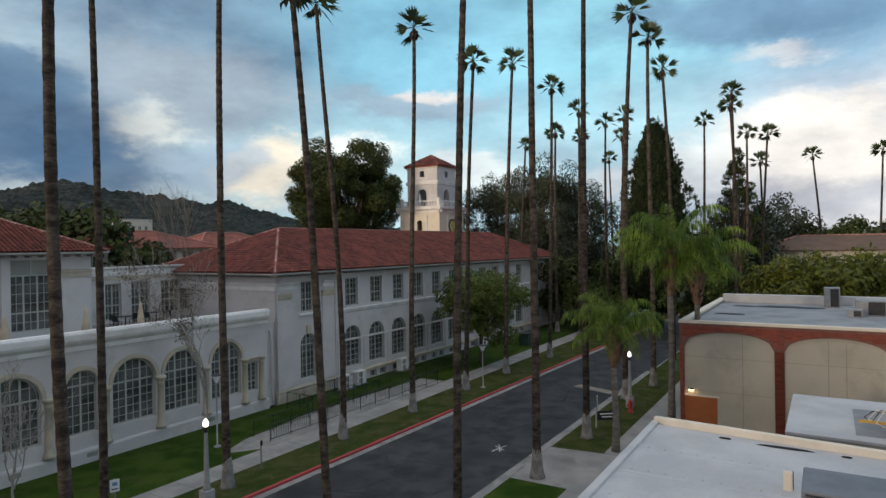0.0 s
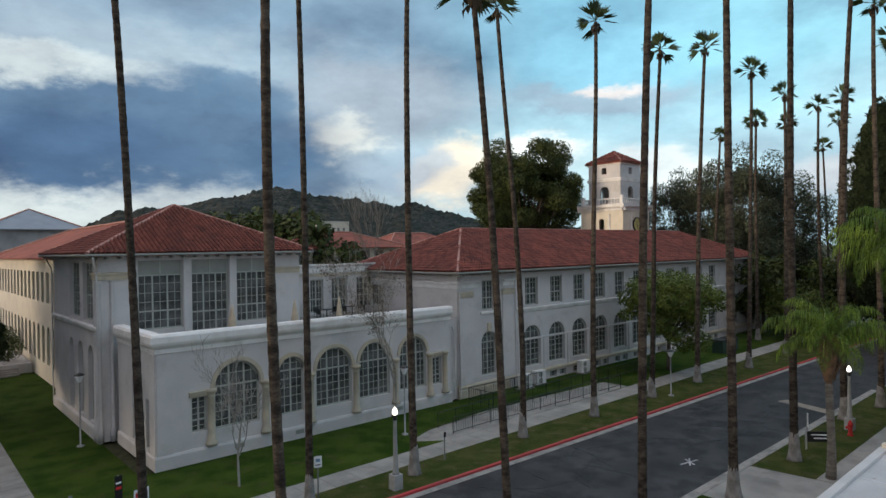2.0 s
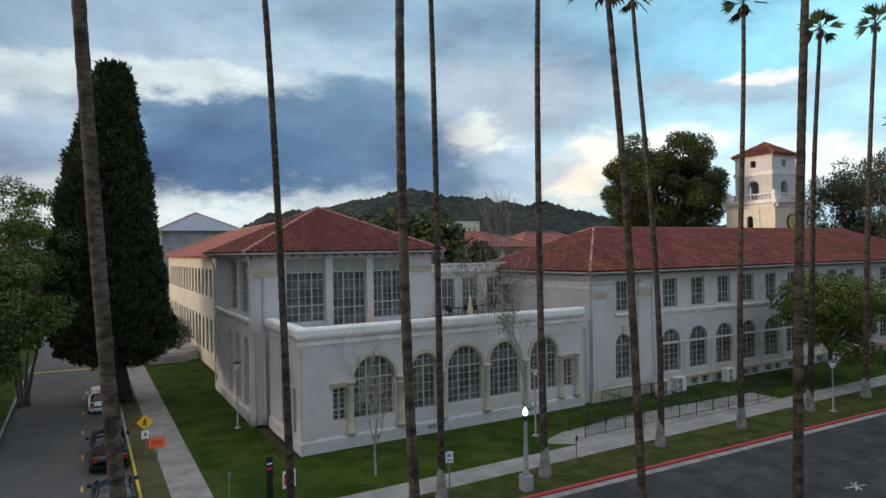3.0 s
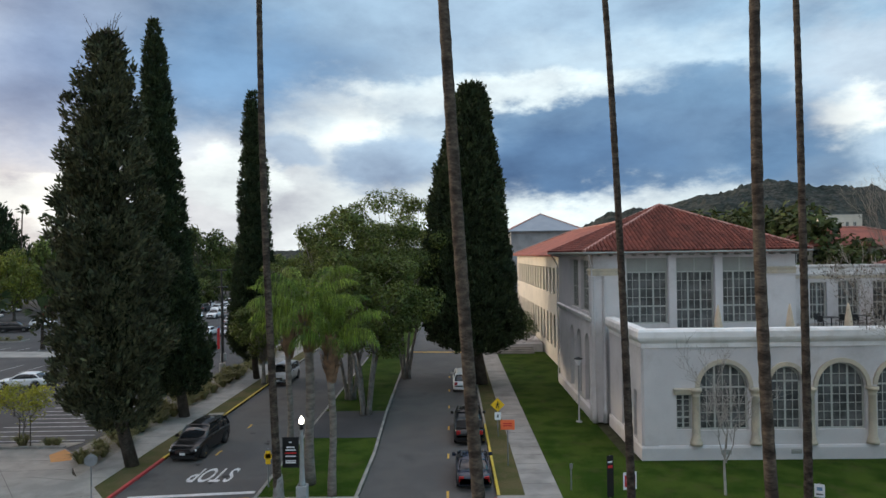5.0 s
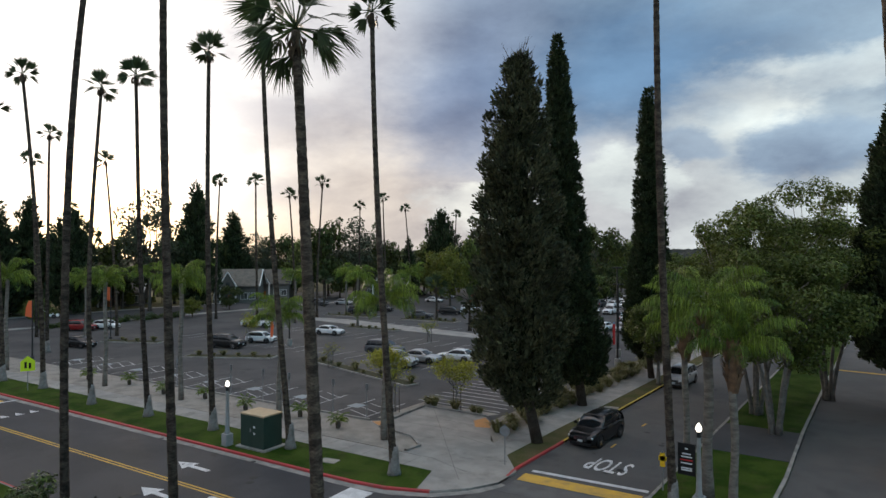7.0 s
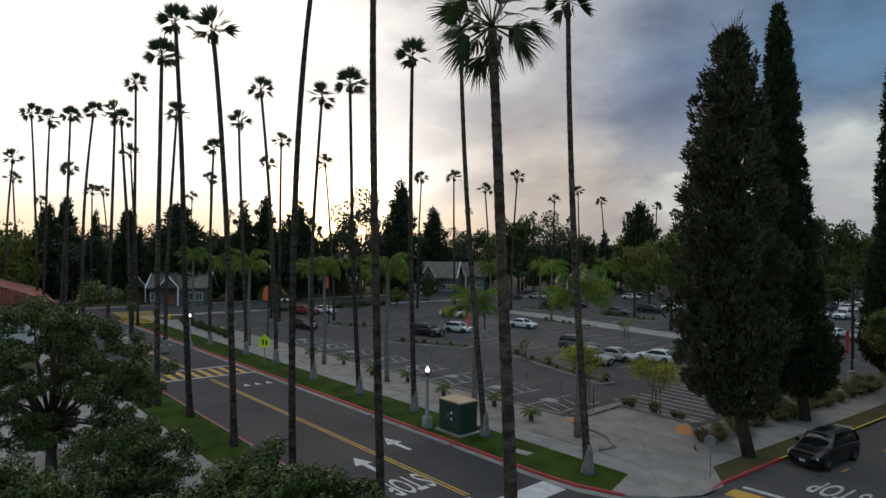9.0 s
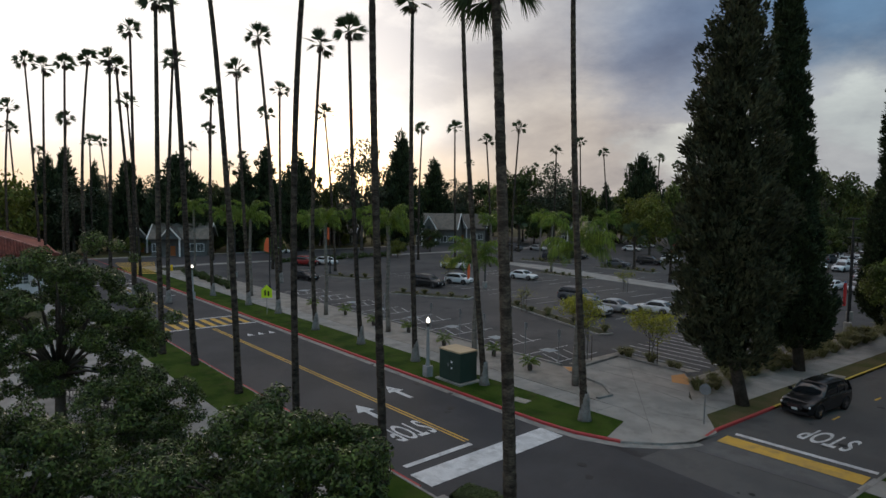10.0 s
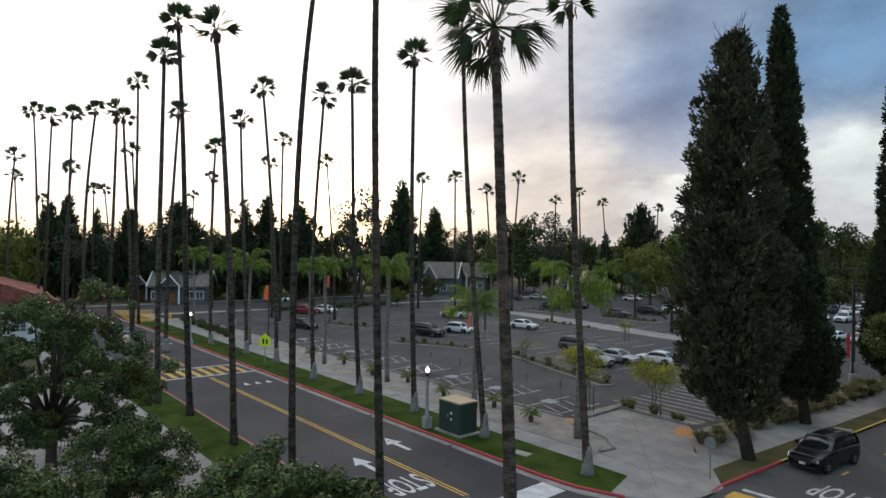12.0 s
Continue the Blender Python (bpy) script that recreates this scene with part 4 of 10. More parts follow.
# West wing: one arcaded storey under a terrace, a hipped upper storey behind it
def build_wing():
    wing = thing("arcaded_building_wing", "white stucco two-storey wing with arched windows and red tile roof", "building")
    X0, X1, YS = 10.95, 32.95, 36.1
    arches = [(14.2, 17.0), (18.3, 20.05), (20.95, 23.7), (24.35, 26.95), (27.9, 30.4)]
    low = [(12.85 - X0, 13.75 - X0, 1.7, 3.75, False)] + [(a - X0, b - X0, 1.65, 5.5 if b - a > 2 else 5.3, True) for a, b in arches] + [(31.05 - X0, 31.95 - X0, 1.6, 3.7, False)]
    for args in (((X0, YS), (1, 0), X1 - X0, 0.0, 6.47, low), ((X1, YS), (0, 1), 8.0, 0.0, 6.47, []), ((X1 + 0.01, YS + 0.3), (1, 0), 1.0, 0.0, 6.4, []),
                 ((X0, 43.6), (0, -1), 43.6 - YS, 0.0, 6.47, [(3.0, 4.9, 0.9, 5.3, True), (5.6, 6.5, 0.9, 3.7, False)])):
        wall_part(wing, STUCCO, "white stucco wall", *args)
    for u0, u1, b, t, ar in low:
        if ar:
            window(wing, (X0, YS), (1, 0), u0, u1, b, t, True, 6 if u1 - u0 > 2 else 4, 5, 3 if u1 - u0 > 2 else 2)
        else:
            window(wing, (X0, YS), (1, 0), u0, u1, b, t, False, 2, 5, 2)
    window(wing, (X0, 43.6), (0, -1), 3.0, 4.9, 0.9, 5.3, True, 4, 6, 2)
    window(wing, (X0, 43.6), (0, -1), 5.6, 6.5, 0.9, 3.7, False, 2, 5, 2)
    # arch surrounds, columns, plinth and the heavy parapet
    for a, b in arches:
        bm = bmesh.new()
        r, c = (b - a) / 2, (a + b) / 2
        s = (5.5 if b - a > 2 else 5.3) - r
        pts = [(c - (r + 0.02) * math.cos(math.pi * i / 16), s + (r + 0.02) * math.sin(math.pi * i / 16)) for i in range(17)]
        ptso = [(c - (r + 0.26) * math.cos(math.pi * i / 16), s + (r + 0.26) * math.sin(math.pi * i / 16)) for i in range(17)]
        for i in range(16):
            q = [pts[i], pts[i + 1], ptso[i + 1], ptso[i]]
            fr = [bm.verts.new((x, YS - 0.10, z)) for x, z in q]
            bk = [bm.verts.new((x, YS, z)) for x, z in q]
            bm.faces.new(fr)
            bm.faces.new((fr[2], fr[3], bk[3], bk[2]))
            bm.faces.new((fr[0], fr[1], bk[1], bk[0]))
        part("arch_moulding", bm_mesh("arch_moulding", bm, CAST), wing, "cast-stone arch moulding")
    for x in (13.95, 17.35, 20.5, 24.02, 27.42, 30.72, 32.25):
        column(wing, x, YS - 0.06, 0.85, 4.1, 0.23)
    for x0, x1 in ((12.7, 14.05), (30.8, 32.2)):
        mould(wing, (x0, YS), (1, 0), x1 - x0, [(0, 3.75), (0.12, 3.75), (0.16, 3.9), (0.2, 4.05), (0, 4.1)], CAST, "lintel", "cast-stone lintel")
    corner_mould(wing, 43.4, (X0, YS), X1 - 0.02, [(-0.1, 0), (0.16, 0), (0.16, 0.68), (0.10, 0.8), (-0.1, 0.82)], STUCCO, "plinth")
    par = [(-0.05, 6.45), (0.08, 6.45), (0.10, 6.7), (0.28, 6.9), (0.34, 7.05), (0.34, 7.38), (0.24, 7.52), (-0.35, 7.52), (-0.35, 6.3), (-0.05, 6.3)]
    corner_mould(wing, 43.4, (X0, YS), X1 - 0.04, par, TRIM, "parapet", "white moulded terrace parapet")
    mould(wing, (X0, YS), (1, 0), 0.85, [(0, 0.8), (0.10, 0.8), (0.10, 6.4), (0, 6.45)], STUCCO, "corner_pier")
    mould(wing, (X0, YS + 0.9), (0, -1), 0.9, [(0, 0.8), (0.11, 0.8), (0.10, 6.4), (0, 6.45)], STUCCO, "corner_pier")
    part("terrace_deck", box_mesh("terrace_deck", CONCRETE, X0 + 0.37, X1 - 0.37, YS + 0.37, 48.0, 6.1, 6.35), wing, "grey terrace deck behind the parapet")
    for x in (15.6, 19.6, 27.7):
        bm = bmesh.new()
        box(bm, x - 0.3, x + 0.3, YS - 0.175, YS - 0.15, 0.32, 0.58)
        for k in range(5):
            box(bm, x - 0.26, x + 0.26, YS - 0.19, YS - 0.17, 0.36 + k * 0.045, 0.375 + k * 0.045)
        part("vent_grille", bm_mesh("vent_grille", bm, GREY_PANEL), wing, "grey louvred vent in the plinth")
    # upper storey
    U0, U1, V0, V1 = 10.0, 24.2, 44.1, 58.3
    op = [(12.35 - U0, 15.25 - U0, 6.9, 11.55, False), (15.85 - U0, 18.5 - U0, 6.5, 11.55, False), (19.1 - U0, 21.6 - U0, 6.9, 11.55, False)]
    wall_part(wing, STUCCO, "white stucco upper wall", (U0, V0), (1, 0), U1 - U0, 0.0, 11.95, op)
    wl = [(1.6, 3.1, 0.9, 6.0, True), (4.4, 6.0, 0.9, 6.0, True), (7.3, 8.9, 0.9, 6.0, True)]
    wall_part(wing, STUCCO, "white stucco wall", (U0, V1), (0, -1), V1 - V0, 0.0, 7.25, [(V1 - V0 - b, V1 - V0 - a, z0, z1, ar) for a, b, z0, z1, ar in wl])
    wu = [(1.5, 4.2, 7.6, 11.5, False), (5.2, 8.2, 7.6, 11.5, False)]
    wall_part(wing, STUCCO, "white stucco wall", (U0, V1), (0, -1), V1 - V0, 7.25, 11.95, [(V1 - V0 - b, V1 - V0 - a, z0, z1, ar) for a, b, z0, z1, ar in wu])
    wall_part(wing, STUCCO, "white stucco upper wall", (U1, V0), (0, 1), V1 - V0, 6.0, 11.95, [])
    wall_part(wing, STUCCO, "white stucco upper wall", (U1, V1), (-1, 0), U1 - U0, 0.0, 11.95, [])
    for u0, u1, b, t, ar in op:
        window(wing, (U0, V0), (1, 0), u0, u1, b, 10.6, False, 6, 5, 3, 0.2)
        part("grey_panel", box_mesh("grey_panel", GREY_PANEL, U0 + u0, U0 + u1, V0 + 0.18, V0 + 0.26, 10.6, 11.55), wing, "grey painted panel over the window")
        for k in range(3):
            part("panel_batten", box_mesh("panel_batten", SASH, U0 + u0 + k * (u1 - u0) / 2 - 0.04 + (0.04 if k == 0 else -0.04 if k == 2 else 0), U0 + u0 + k * (u1 - u0) / 2 + 0.04 + (0.04 if k == 0 else -0.04 if k == 2 else 0), V0 + 0.14, V0 + 0.18, 10.6, 11.55), wing)
    for a, b, z0, z1, ar in wl:
        window(wing, (U0, V1), (0, -1), V1 - V0 - b, V1 - V0 - a, z0, z1, True, 4, 6, 2, 0.28)
    for a, b, z0, z1, ar in wu:
        window(wing, (U0, V1), (0, -1), V1 - V0 - b, V1 - V0 - a, z0, z1, False, 6, 6, 3, 0.22)
    for x in (15.55, 18.8):
        part("pilaster", box_mesh("pilaster", STUCCO, x - 0.27, x + 0.27, V0 - 0.10, V0, 6.35, 11.75, bevel=0.02), wing)
    band = [(0, 10.35), (0.08, 10.35), (0.10, 10.6), (0.16, 10.7), (0.16, 10.8), (0, 10.85)]
    mould(wing, (U0 - 0.1, V0), (1, 0), 2.2, band, CAST, "string_course", "cast-stone string course")
    mould(wing, (21.7, V0), (1, 0), U1 - 21.7, band, CAST, "string_course", "cast-stone string course")
    mould(wing, (U0, V0 + 1.4), (0, -1), 1.5, band, CAST, "string_course", "cast-stone string course")
    mould(wing, (U0, V1), (0, -1), V1 - V0 + 0.1, [(0, 7.0), (0.15, 7.05), (0.22, 7.25), (0.22, 7.35), (0, 7.4)], TRIM, "sill_course", "white sill course")
    mould(wing, (U0, V1), (0, -1), V1 - V0 + 0.1, [(0, 0), (0.16, 0), (0.16, 0.7), (0, 0.8)], STUCCO, "plinth")
    for x, y in ((U0 - 0.02, V0 - 0.05), (U0 - 0.05, V0 + 0.6), (U0 + 0.75, V0 - 0.05)):
        bm = bmesh.new()
        lathe(bm, [(0.2, 0), (0.2, 0.9), (0.14, 1.0), (0.13, 10.2), (0.18, 10.3)], 10, Matrix.Translation((x, y, 0)))
        part("corner_shaft", bm_mesh("corner_shaft", bm, STUCCO, True), wing)
    bm = bmesh.new()
    tube(bm, [(9.5, 43.2, 11.8), (9.75, 43.7, 11.1), (9.85, 43.95, 10.9), (9.85, 43.95, 0.3)], [0.055] * 4, 8)
    part("downpipe", bm_mesh("downpipe", bm, STUCCO), wing, "pale painted downpipe")
    bm = bmesh.new()
    tube(bm, [(9.3, 57.5, 11.8), (9.75, 57.8, 11.0), (9.85, 58.2, 10.8), (9.85, 58.2, 0.3)], [0.055] * 4, 8)
    part("downpipe", bm_mesh("downpipe", bm, STUCCO), wing, "pale painted downpipe")
    hip_roof(wing, 9.2, 25.0, 43.3, 59.1, 12.02, 15.75, "sw")
    eave_boards(wing, 9.2, 25.0, 43.3, 59.1, 12.02)
    # loggia between the wing and the main block
    bm = bmesh.new()
    lo = [(27.4 - 24.2, 28.7 - 24.2, 6.6, 9.5, False), (29.55 - 24.2, 31.2 - 24.2, 6.36, 9.6, False), (32.2 - 24.2, 34.0 - 24.2, 6.8, 9.55, False)]
    wall(bm, (24.2, 48.0), (1, 0), 12.5, 6.1, 10.3, lo)
    part("wall", bm_mesh("wall", bm, STUCCO), wing, "white stucco terrace wall")
    for i, (u0, u1, b, t, ar) in enumerate(lo):
        window(wing, (24.2, 48.0), (1, 0), u0, u1, b, t, False, 4, 4, 2, 0.2, "window" if i != 1 else "terrace_door")
    mould(wing, (24.2, 48.0), (1, 0), 12.5, at_z([(0, -0.1), (0.1, -0.1), (0.12, 0.35), (0.3, 0.5), (0.32, 0.62), (-0.3, 0.62)], 10.2), TRIM, "cornice", "white cornice over the terrace wall")
    mould(wing, (24.2, 48.0), (1, 0), 12.5, [(0, 9.75), (0.06, 9.75), (0.06, 9.95), (0, 10.0)], CAST, "string_course")
    part("loggia_roof", box_mesh("loggia_roof", CONCRETE, 24.2, 36.7, 48.3, 58, 10.4, 10.55), wing, "flat pale roof behind the cornice")


build_wing()


# Main block: two storeys of windows over a basement, running along the street
def build_main():
    main = thing("long_campus_building", "long white stucco building with arched ground-floor windows and red tile roof", "building")
    X0, X1, Y0, Y1 = 33.95, 91.6, 36.3, 51.2
    up, low, base = [], [], []
    xs_up = [(36.75, 38.2)] + [(42.2 + 3.55 * i, 43.95 + 3.55 * i) for i in range(11)] + [(84.6, 86.2)]
    xs_low = [(36.6, 38.4)] + [(41.9 + 3.55 * i, 44.25 + 3.55 * i) for i in range(11)] + [(84.4, 86.3)]
    for a, b in xs_up:
        up.append((a - X0, b - X0, 6.85, 9.35, False))
    for a, b in xs_low:
        low.append((a - X0, b - X0, 1.4, 5.05, True))
    for i in range(11):
        for k in (0, 1):
            a = 42.0 + 3.55 * i + k * 1.45
            base.append((a - X0, a + 0.95 - X0, -0.05, 0.55, False))
    for args in (((X0, Y0), (1, 0), X1 - X0, -0.14, 0.85, base), ((X0, Y0), (1, 0), X1 - X0, 0.85, 6.4, low), ((X0, Y0), (1, 0), X1 - X0, 6.4, 10.0, up),
                 ((X0, Y1), (0, -1), Y1 - Y0, 0.0, 10.0, [(3.2, 4.6, 6.9, 9.3, False)]), ((X1, Y0), (0, 1), Y1 - Y0, 0.0, 10.0, []), ((X1, Y1), (-1, 0), X1 - X0, 0.0, 10.0, [])):
        wall_part(main, STUCCO, "white stucco wall", *args)
    for u0, u1, b, t, ar in up:
        window(main, (X0, Y0), (1, 0), u0, u1, b, t, False, 4, 4, 2, 0.2)
    for u0, u1, b, t, ar in low:
        window(main, (X0, Y0), (1, 0), u0, u1, b, t, True, 4, 5, 2, 0.22)
    for u0, u1, b, t, ar in base:
        window(main, (X0, Y0), (1, 0), u0, u1, b, t, False, 2, 1, 2, 0.22, "basement_window")
    window(main, (X0, Y1), (0, -1), 3.2, 4.6, 6.9, 9.3, False, 4, 4, 2)
    mould(main, (41.0, Y0), (1, 0), 41.0, [(0, 6.25), (0.06, 6.3), (0.14, 6.5), (0.16, 6.62), (0, 6.68)], TRIM, "sill_course", "white sill course")
    mould(main, (36.5, Y0), (1, 0), 2.0, [(0, 6.5), (0.14, 6.55), (0.16, 6.7), (0, 6.75)], TRIM, "sill_course")
    top = [(0, 8.75), (0.05, 8.8), (0.08, 9.05), (0.2, 9.2), (0.2, 9.3), (0, 9.35)]
    mould(main, (X0 - 0.1, Y0), (1, 0), 2.5, top, TRIM, "string_course", "white string course")
    mould(main, (39.3, Y0), (1, 0), 1.7, top, TRIM, "string_course", "white string course")
    mould(main, (X0, 48.0), (0, -1), 11.8, top, TRIM, "string_course", "white string course")
    mould(main, (86.6, Y0), (1, 0), 4.9, top, TRIM, "string_course", "white string course")
    mould(main, (X0 - 0.1, Y0), (1, 0), X1 - X0 + 0.2, [(0, 0.6), (0.14, 0.65), (0.16, 0.85), (0.08, 0.95), (0, 1.0)], CAST, "base_course", "stained cast-stone base course")
    mould(main, (41.0, Y0), (1, 0), 41.0, [(0, 3.75), (0.05, 3.78), (0.05, 3.9), (0, 3.93)], STUCCO, "impost_course")
    mould(main, (X0 - 0.1, Y0), (1, 0), 6.0, [(0, -0.1), (0.22, -0.1), (0.22, 0.6), (0, 0.66)], CAST, "plinth", "stained cast-stone plinth")
    for i in range(12):
        x = 41.35 + 3.55 * i
        part("pilaster", box_mesh("pilaster", STUCCO, x - 0.3, x + 0.3, Y0 - 0.09, Y0, 0.98, 3.76, bevel=0.02), main)
    for x in (34.8, 39.9):
        part("pier", box_mesh("pier", STUCCO, x - 0.75, x + 0.75, Y0 - 0.10, Y0, 0.98, 8.1, bevel=0.02), main)
        mould(main, (x - 0.8, Y0), (1, 0), 1.6, [(0, 7.95), (0.14, 8.0), (0.2, 8.2), (0.24, 8.45), (0, 8.5)], CAST, "pier_cap", "cast-stone pier cap")
    part("keystone", box_mesh("keystone", CAST, 37.3, 37.75, Y0 - 0.16, Y0, 5.05, 5.75, bevel=0.03), main, "cast-stone keystone")
    bm = bmesh.new()
    tube(bm, [(34.2, 35.6, 9.9), (34.0, 36.1, 9.3), (34.0, 36.1, 0.2)], [0.06] * 3, 8)
    part("downpipe", bm_mesh("downpipe", bm, STUCCO), main, "pale painted downpipe")
    bm = bmesh.new()
    tube(bm, [(41.0, 35.6, 9.9), (40.7, 36.15, 9.3), (40.7, 36.15, 0.2)], [0.06] * 3, 8)
    part("downpipe", bm_mesh("downpipe", bm, STUCCO), main, "pale painted downpipe")
    bm = bmesh.new()
    tube(bm, [(33.4, 36.4, 5.8), (33.4, 36.25, 5.6), (33.4, 36.15, 5.4), (33.4, 36.15, 0.3)], [0.07] * 4, 8)
    part("downpipe", bm_mesh("downpipe", bm, STUCCO), main, "pale painted downpipe")
    hip_roof(main, 33.2, 92.3, 35.45, 52.0, 10.12, 13.85, "sw", pitch=0.36, course=0.45)
    eave_boards(main, 33.2, 92.3, 35.45, 52.0, 10.12)


build_main()


# Clock tower beyond the main block
def build_tower():
    m = pose(89.4, 57.3, 0, 0, 0, 0)
    tower = thing("clock_tower", "pale stucco clock tower with belfry arches and red tile roof", "tower", m=m)
    bm = bmesh.new()
    h = 3.9
    for o, u in (((-h, -h), (1, 0)), ((h, -h), (0, 1)), ((h, h), (-1, 0)), ((-h, h), (0, -1))):
        wall(bm, o, u, 2 * h, 0, 18.3, [(3.4, 4.4, 13.2, 16.4, True)] if o != (h, -h) else [], 0.4)
    part("shaft", bm_mesh("shaft", bm, CAST_LIGHT), tower, "cream stucco shaft")
    for o, u in (((-h - 0.5, -h), (1, 0)), ((h, -h - 0.5), (0, 1)), ((h + 0.5, h), (-1, 0)), ((-h, h + 0.5), (0, -1))):
        mould(tower, o, u, 2 * h + 1.0, [(0, 17.6), (0.1, 17.6), (0.15, 17.9), (0.45, 18.2), (0.5, 18.6), (0.0, 18.62)], TRIM, "cornice")
    part("deck", box_mesh("deck", CONCRETE, -h, h, -h, h, 18.3, 18.6), tower)
    k = 2.95
    bm = bmesh.new()
    for o, u in (((-k, -k), (1, 0)), ((k, -k), (0, 1)), ((k, k), (-1, 0)), ((-k, k), (0, -1))):
        wall(bm, o, u, 2 * k, 18.6, 22.6, [(k - 0.85, k + 0.85, 18.7, 21.6, True)], 0.45)
        wall(bm, o, u, 2 * k, 22.6, 25.4, [(k - 0.45, k + 0.45, 23.6, 24.6, False)], 0.45)
    part("belfry", bm_mesh("belfry", bm, STUCCO), tower, "white stucco belfry with open arches")
    for o, u in (((-k - 0.2, -k), (1, 0)), ((k, -k - 0.2), (0, 1)), ((k + 0.2, k), (-1, 0)), ((-k, k + 0.2), (0, -1))):
        mould(tower, o, u, 2 * k + 0.4, [(0, 22.3), (0.08, 22.35), (0.16, 22.7), (0.2, 22.85), (0, 22.9)], TRIM, "string_course")
        mould(tower, o, u, 2 * k + 0.4, [(0, 25.0), (0.1, 25.05), (0.2, 25.4), (0, 25.42)], TRIM, "cornice")
    # balustrade
    for side in range(4):
        rot = Matrix.Rotation(math.pi / 2 * side, 4, "Z")
        bm = bmesh.new()
        for i in range(13):
            lathe(bm, [(0.07, 18.6), (0.12, 18.9), (0.06, 19.3), (0.09, 19.45)], 6, rot @ Matrix.Translation((-3.3 + i * 0.55, -3.55, 0)))
        for z0, z1 in ((18.58, 18.7), (19.45, 19.62)):
            vs = box(bm, -3.7, 3.7, -3.68, -3.42, z0, z1)
            for v in vs:
                v.co = rot @ v.co
        vs = box(bm, -3.85, -3.4, -3.85, -3.4, 18.6, 20.0)
        for v in vs:
            v.co = rot @ v.co
        part("balustrade", bm_mesh("balustrade", bm, TRIM), tower, "white balustrade")
    # clock faces
    for side in (0, 1):
        rot = Matrix.Rotation(math.pi / 2 * side, 4, "Z")
        bm = bmesh.new()
        lathe(bm, [(1.15, 0), (1.15, 0.16), (1.0, 0.2), (1.0, 0.06)], 28, rot @ Matrix.Translation((0, -3.9, 15.4)) @ Matrix.Rotation(math.pi / 2, 4, "X"), cap=False)
        face = part("clock_rim", bm_mesh("clock_rim", bm, DARK), tower, "dark metal clock rim")
        bm = bmesh.new()
        lathe(bm, [(1.0, 0.0), (1.0, 0.08)], 28, rot @ Matrix.Translation((0, -3.9, 15.4)) @ Matrix.Rotation(math.pi / 2, 4, "X"))
        part("clock_dial", bm_mesh("clock_dial", bm, DIAL), face, "pale yellow clock dial")
        bm = bmesh.new()
        for ang, ln in ((35, 0.55), (150, 0.85)):
            vs = box(bm, -0.04, 0.04, -4.0, -3.985, -0.1, ln)
            for v in vs:
                v.co = rot @ (Matrix.Translation((0, 0, 15.4)) @ Matrix.Rotation(radians(ang), 4, "Y") @ v.co)
        part("clock_hands_pair".replace("hands_", "pointer_"), bm_mesh("pointers", bm, DARK), face, "dark clock pointers")
    for side in range(4):
        rot = Matrix.Rotation(math.pi / 2 * side, 4, "Z")
        for x in (-1.5, 1.5):
            bm = bmesh.new()
            lathe(bm, [(0.2, 12.0), (0.14, 12.3), (0.13, 16.8), (0.22, 17.1)], 8, rot @ Matrix.Translation((x, -3.95, 0)))
            part("engaged_column", bm_mesh("engaged_column", bm, TRIM), tower)
    hip_roof(tower, -3.35, 3.35, -3.35, 3.35, 25.4, 27.5, "swne", pitch=0.4, course=0.5)


CAST_LIGHT = mat("cream_stucco", (0.66, 0.60, 0.50), 0.9, (0.60, 0.55, 0.46), 0.4, 0.06, 15, 0.1, spec=0.15, stain=(0.5, 0.46, 0.4), stain_scale=0.4, stain_amount=0.4)
DIAL = mat("clock_dial", (0.60, 0.55, 0.22), 0.5, (0.5, 0.46, 0.2), 2.0)
build_tower()

# ---- hills beyond the town ----
def build_hills():
    sky_line = [(30, 1.4), (40, 1.9), (47, 3.0), (51.4, 4.2), (54, 4.3), (58, 4.9), (62, 5.2), (66, 5.2), (70, 4.5), (74, 3.4), (78, 2.2), (80, 1.5), (83, 0.9), (88, 0.6), (101, 0.5), (120, 0.4), (140, 0.4)]
    az = np.linspace(30, 140, 620)
    el = np.interp(az, [a for a, _ in sky_line], [e for _, e in sky_line])
    verts, faces = [], []
    rings = 44
    for i, (a, e) in enumerate(zip(az, el)):
        for j in range(rings):
            k = j / (rings - 1)
            dist = 900 + 900 * k
            top = 12 + math.tan(radians(e)) * 1800
            h = top * (k ** 1.2)
            p = Vector((math.cos(radians(a)) * dist, math.sin(radians(a)) * dist, 0))
            rough = noise.fractal(p * 0.008, 1.0, 2.1, 5) * 26 - abs(noise.noise(p * 0.006)) * 40 * (1 - k)
            h += (rough + noise.noise(p * 0.05) * 6) * (0.15 + 0.85 * k) * min(1.0, e / 2.5) + max(0.0, noise.noise(p * 0.17) + 0.15) * 7 + noise.noise(p * 0.4) * 2
            verts.append((p.x, p.y, max(-2, h) if j else -4))
    for i in range(len(az) - 1):
        for j in range(rings - 1):
            n = i * rings + j
            faces.append((n, n + rings, n + rings + 1, n + 1))
    m = mat("chaparral_hill", (0.020, 0.027, 0.025), 0.95, (0.042, 0.046, 0.041), 0.03, 0.7, 0.12, 0.0, spec=0.03, stain=(0.085, 0.080, 0.072), stain_scale=0.02, stain_amount=0.5)
    thing("hills", "dark scrub-covered hills on the horizon", "hills", kind="structure", data=mesh_of("hills", verts, faces, m, True))


build_hills()


# ---- plants ----
rng = np.random.default_rng(7)


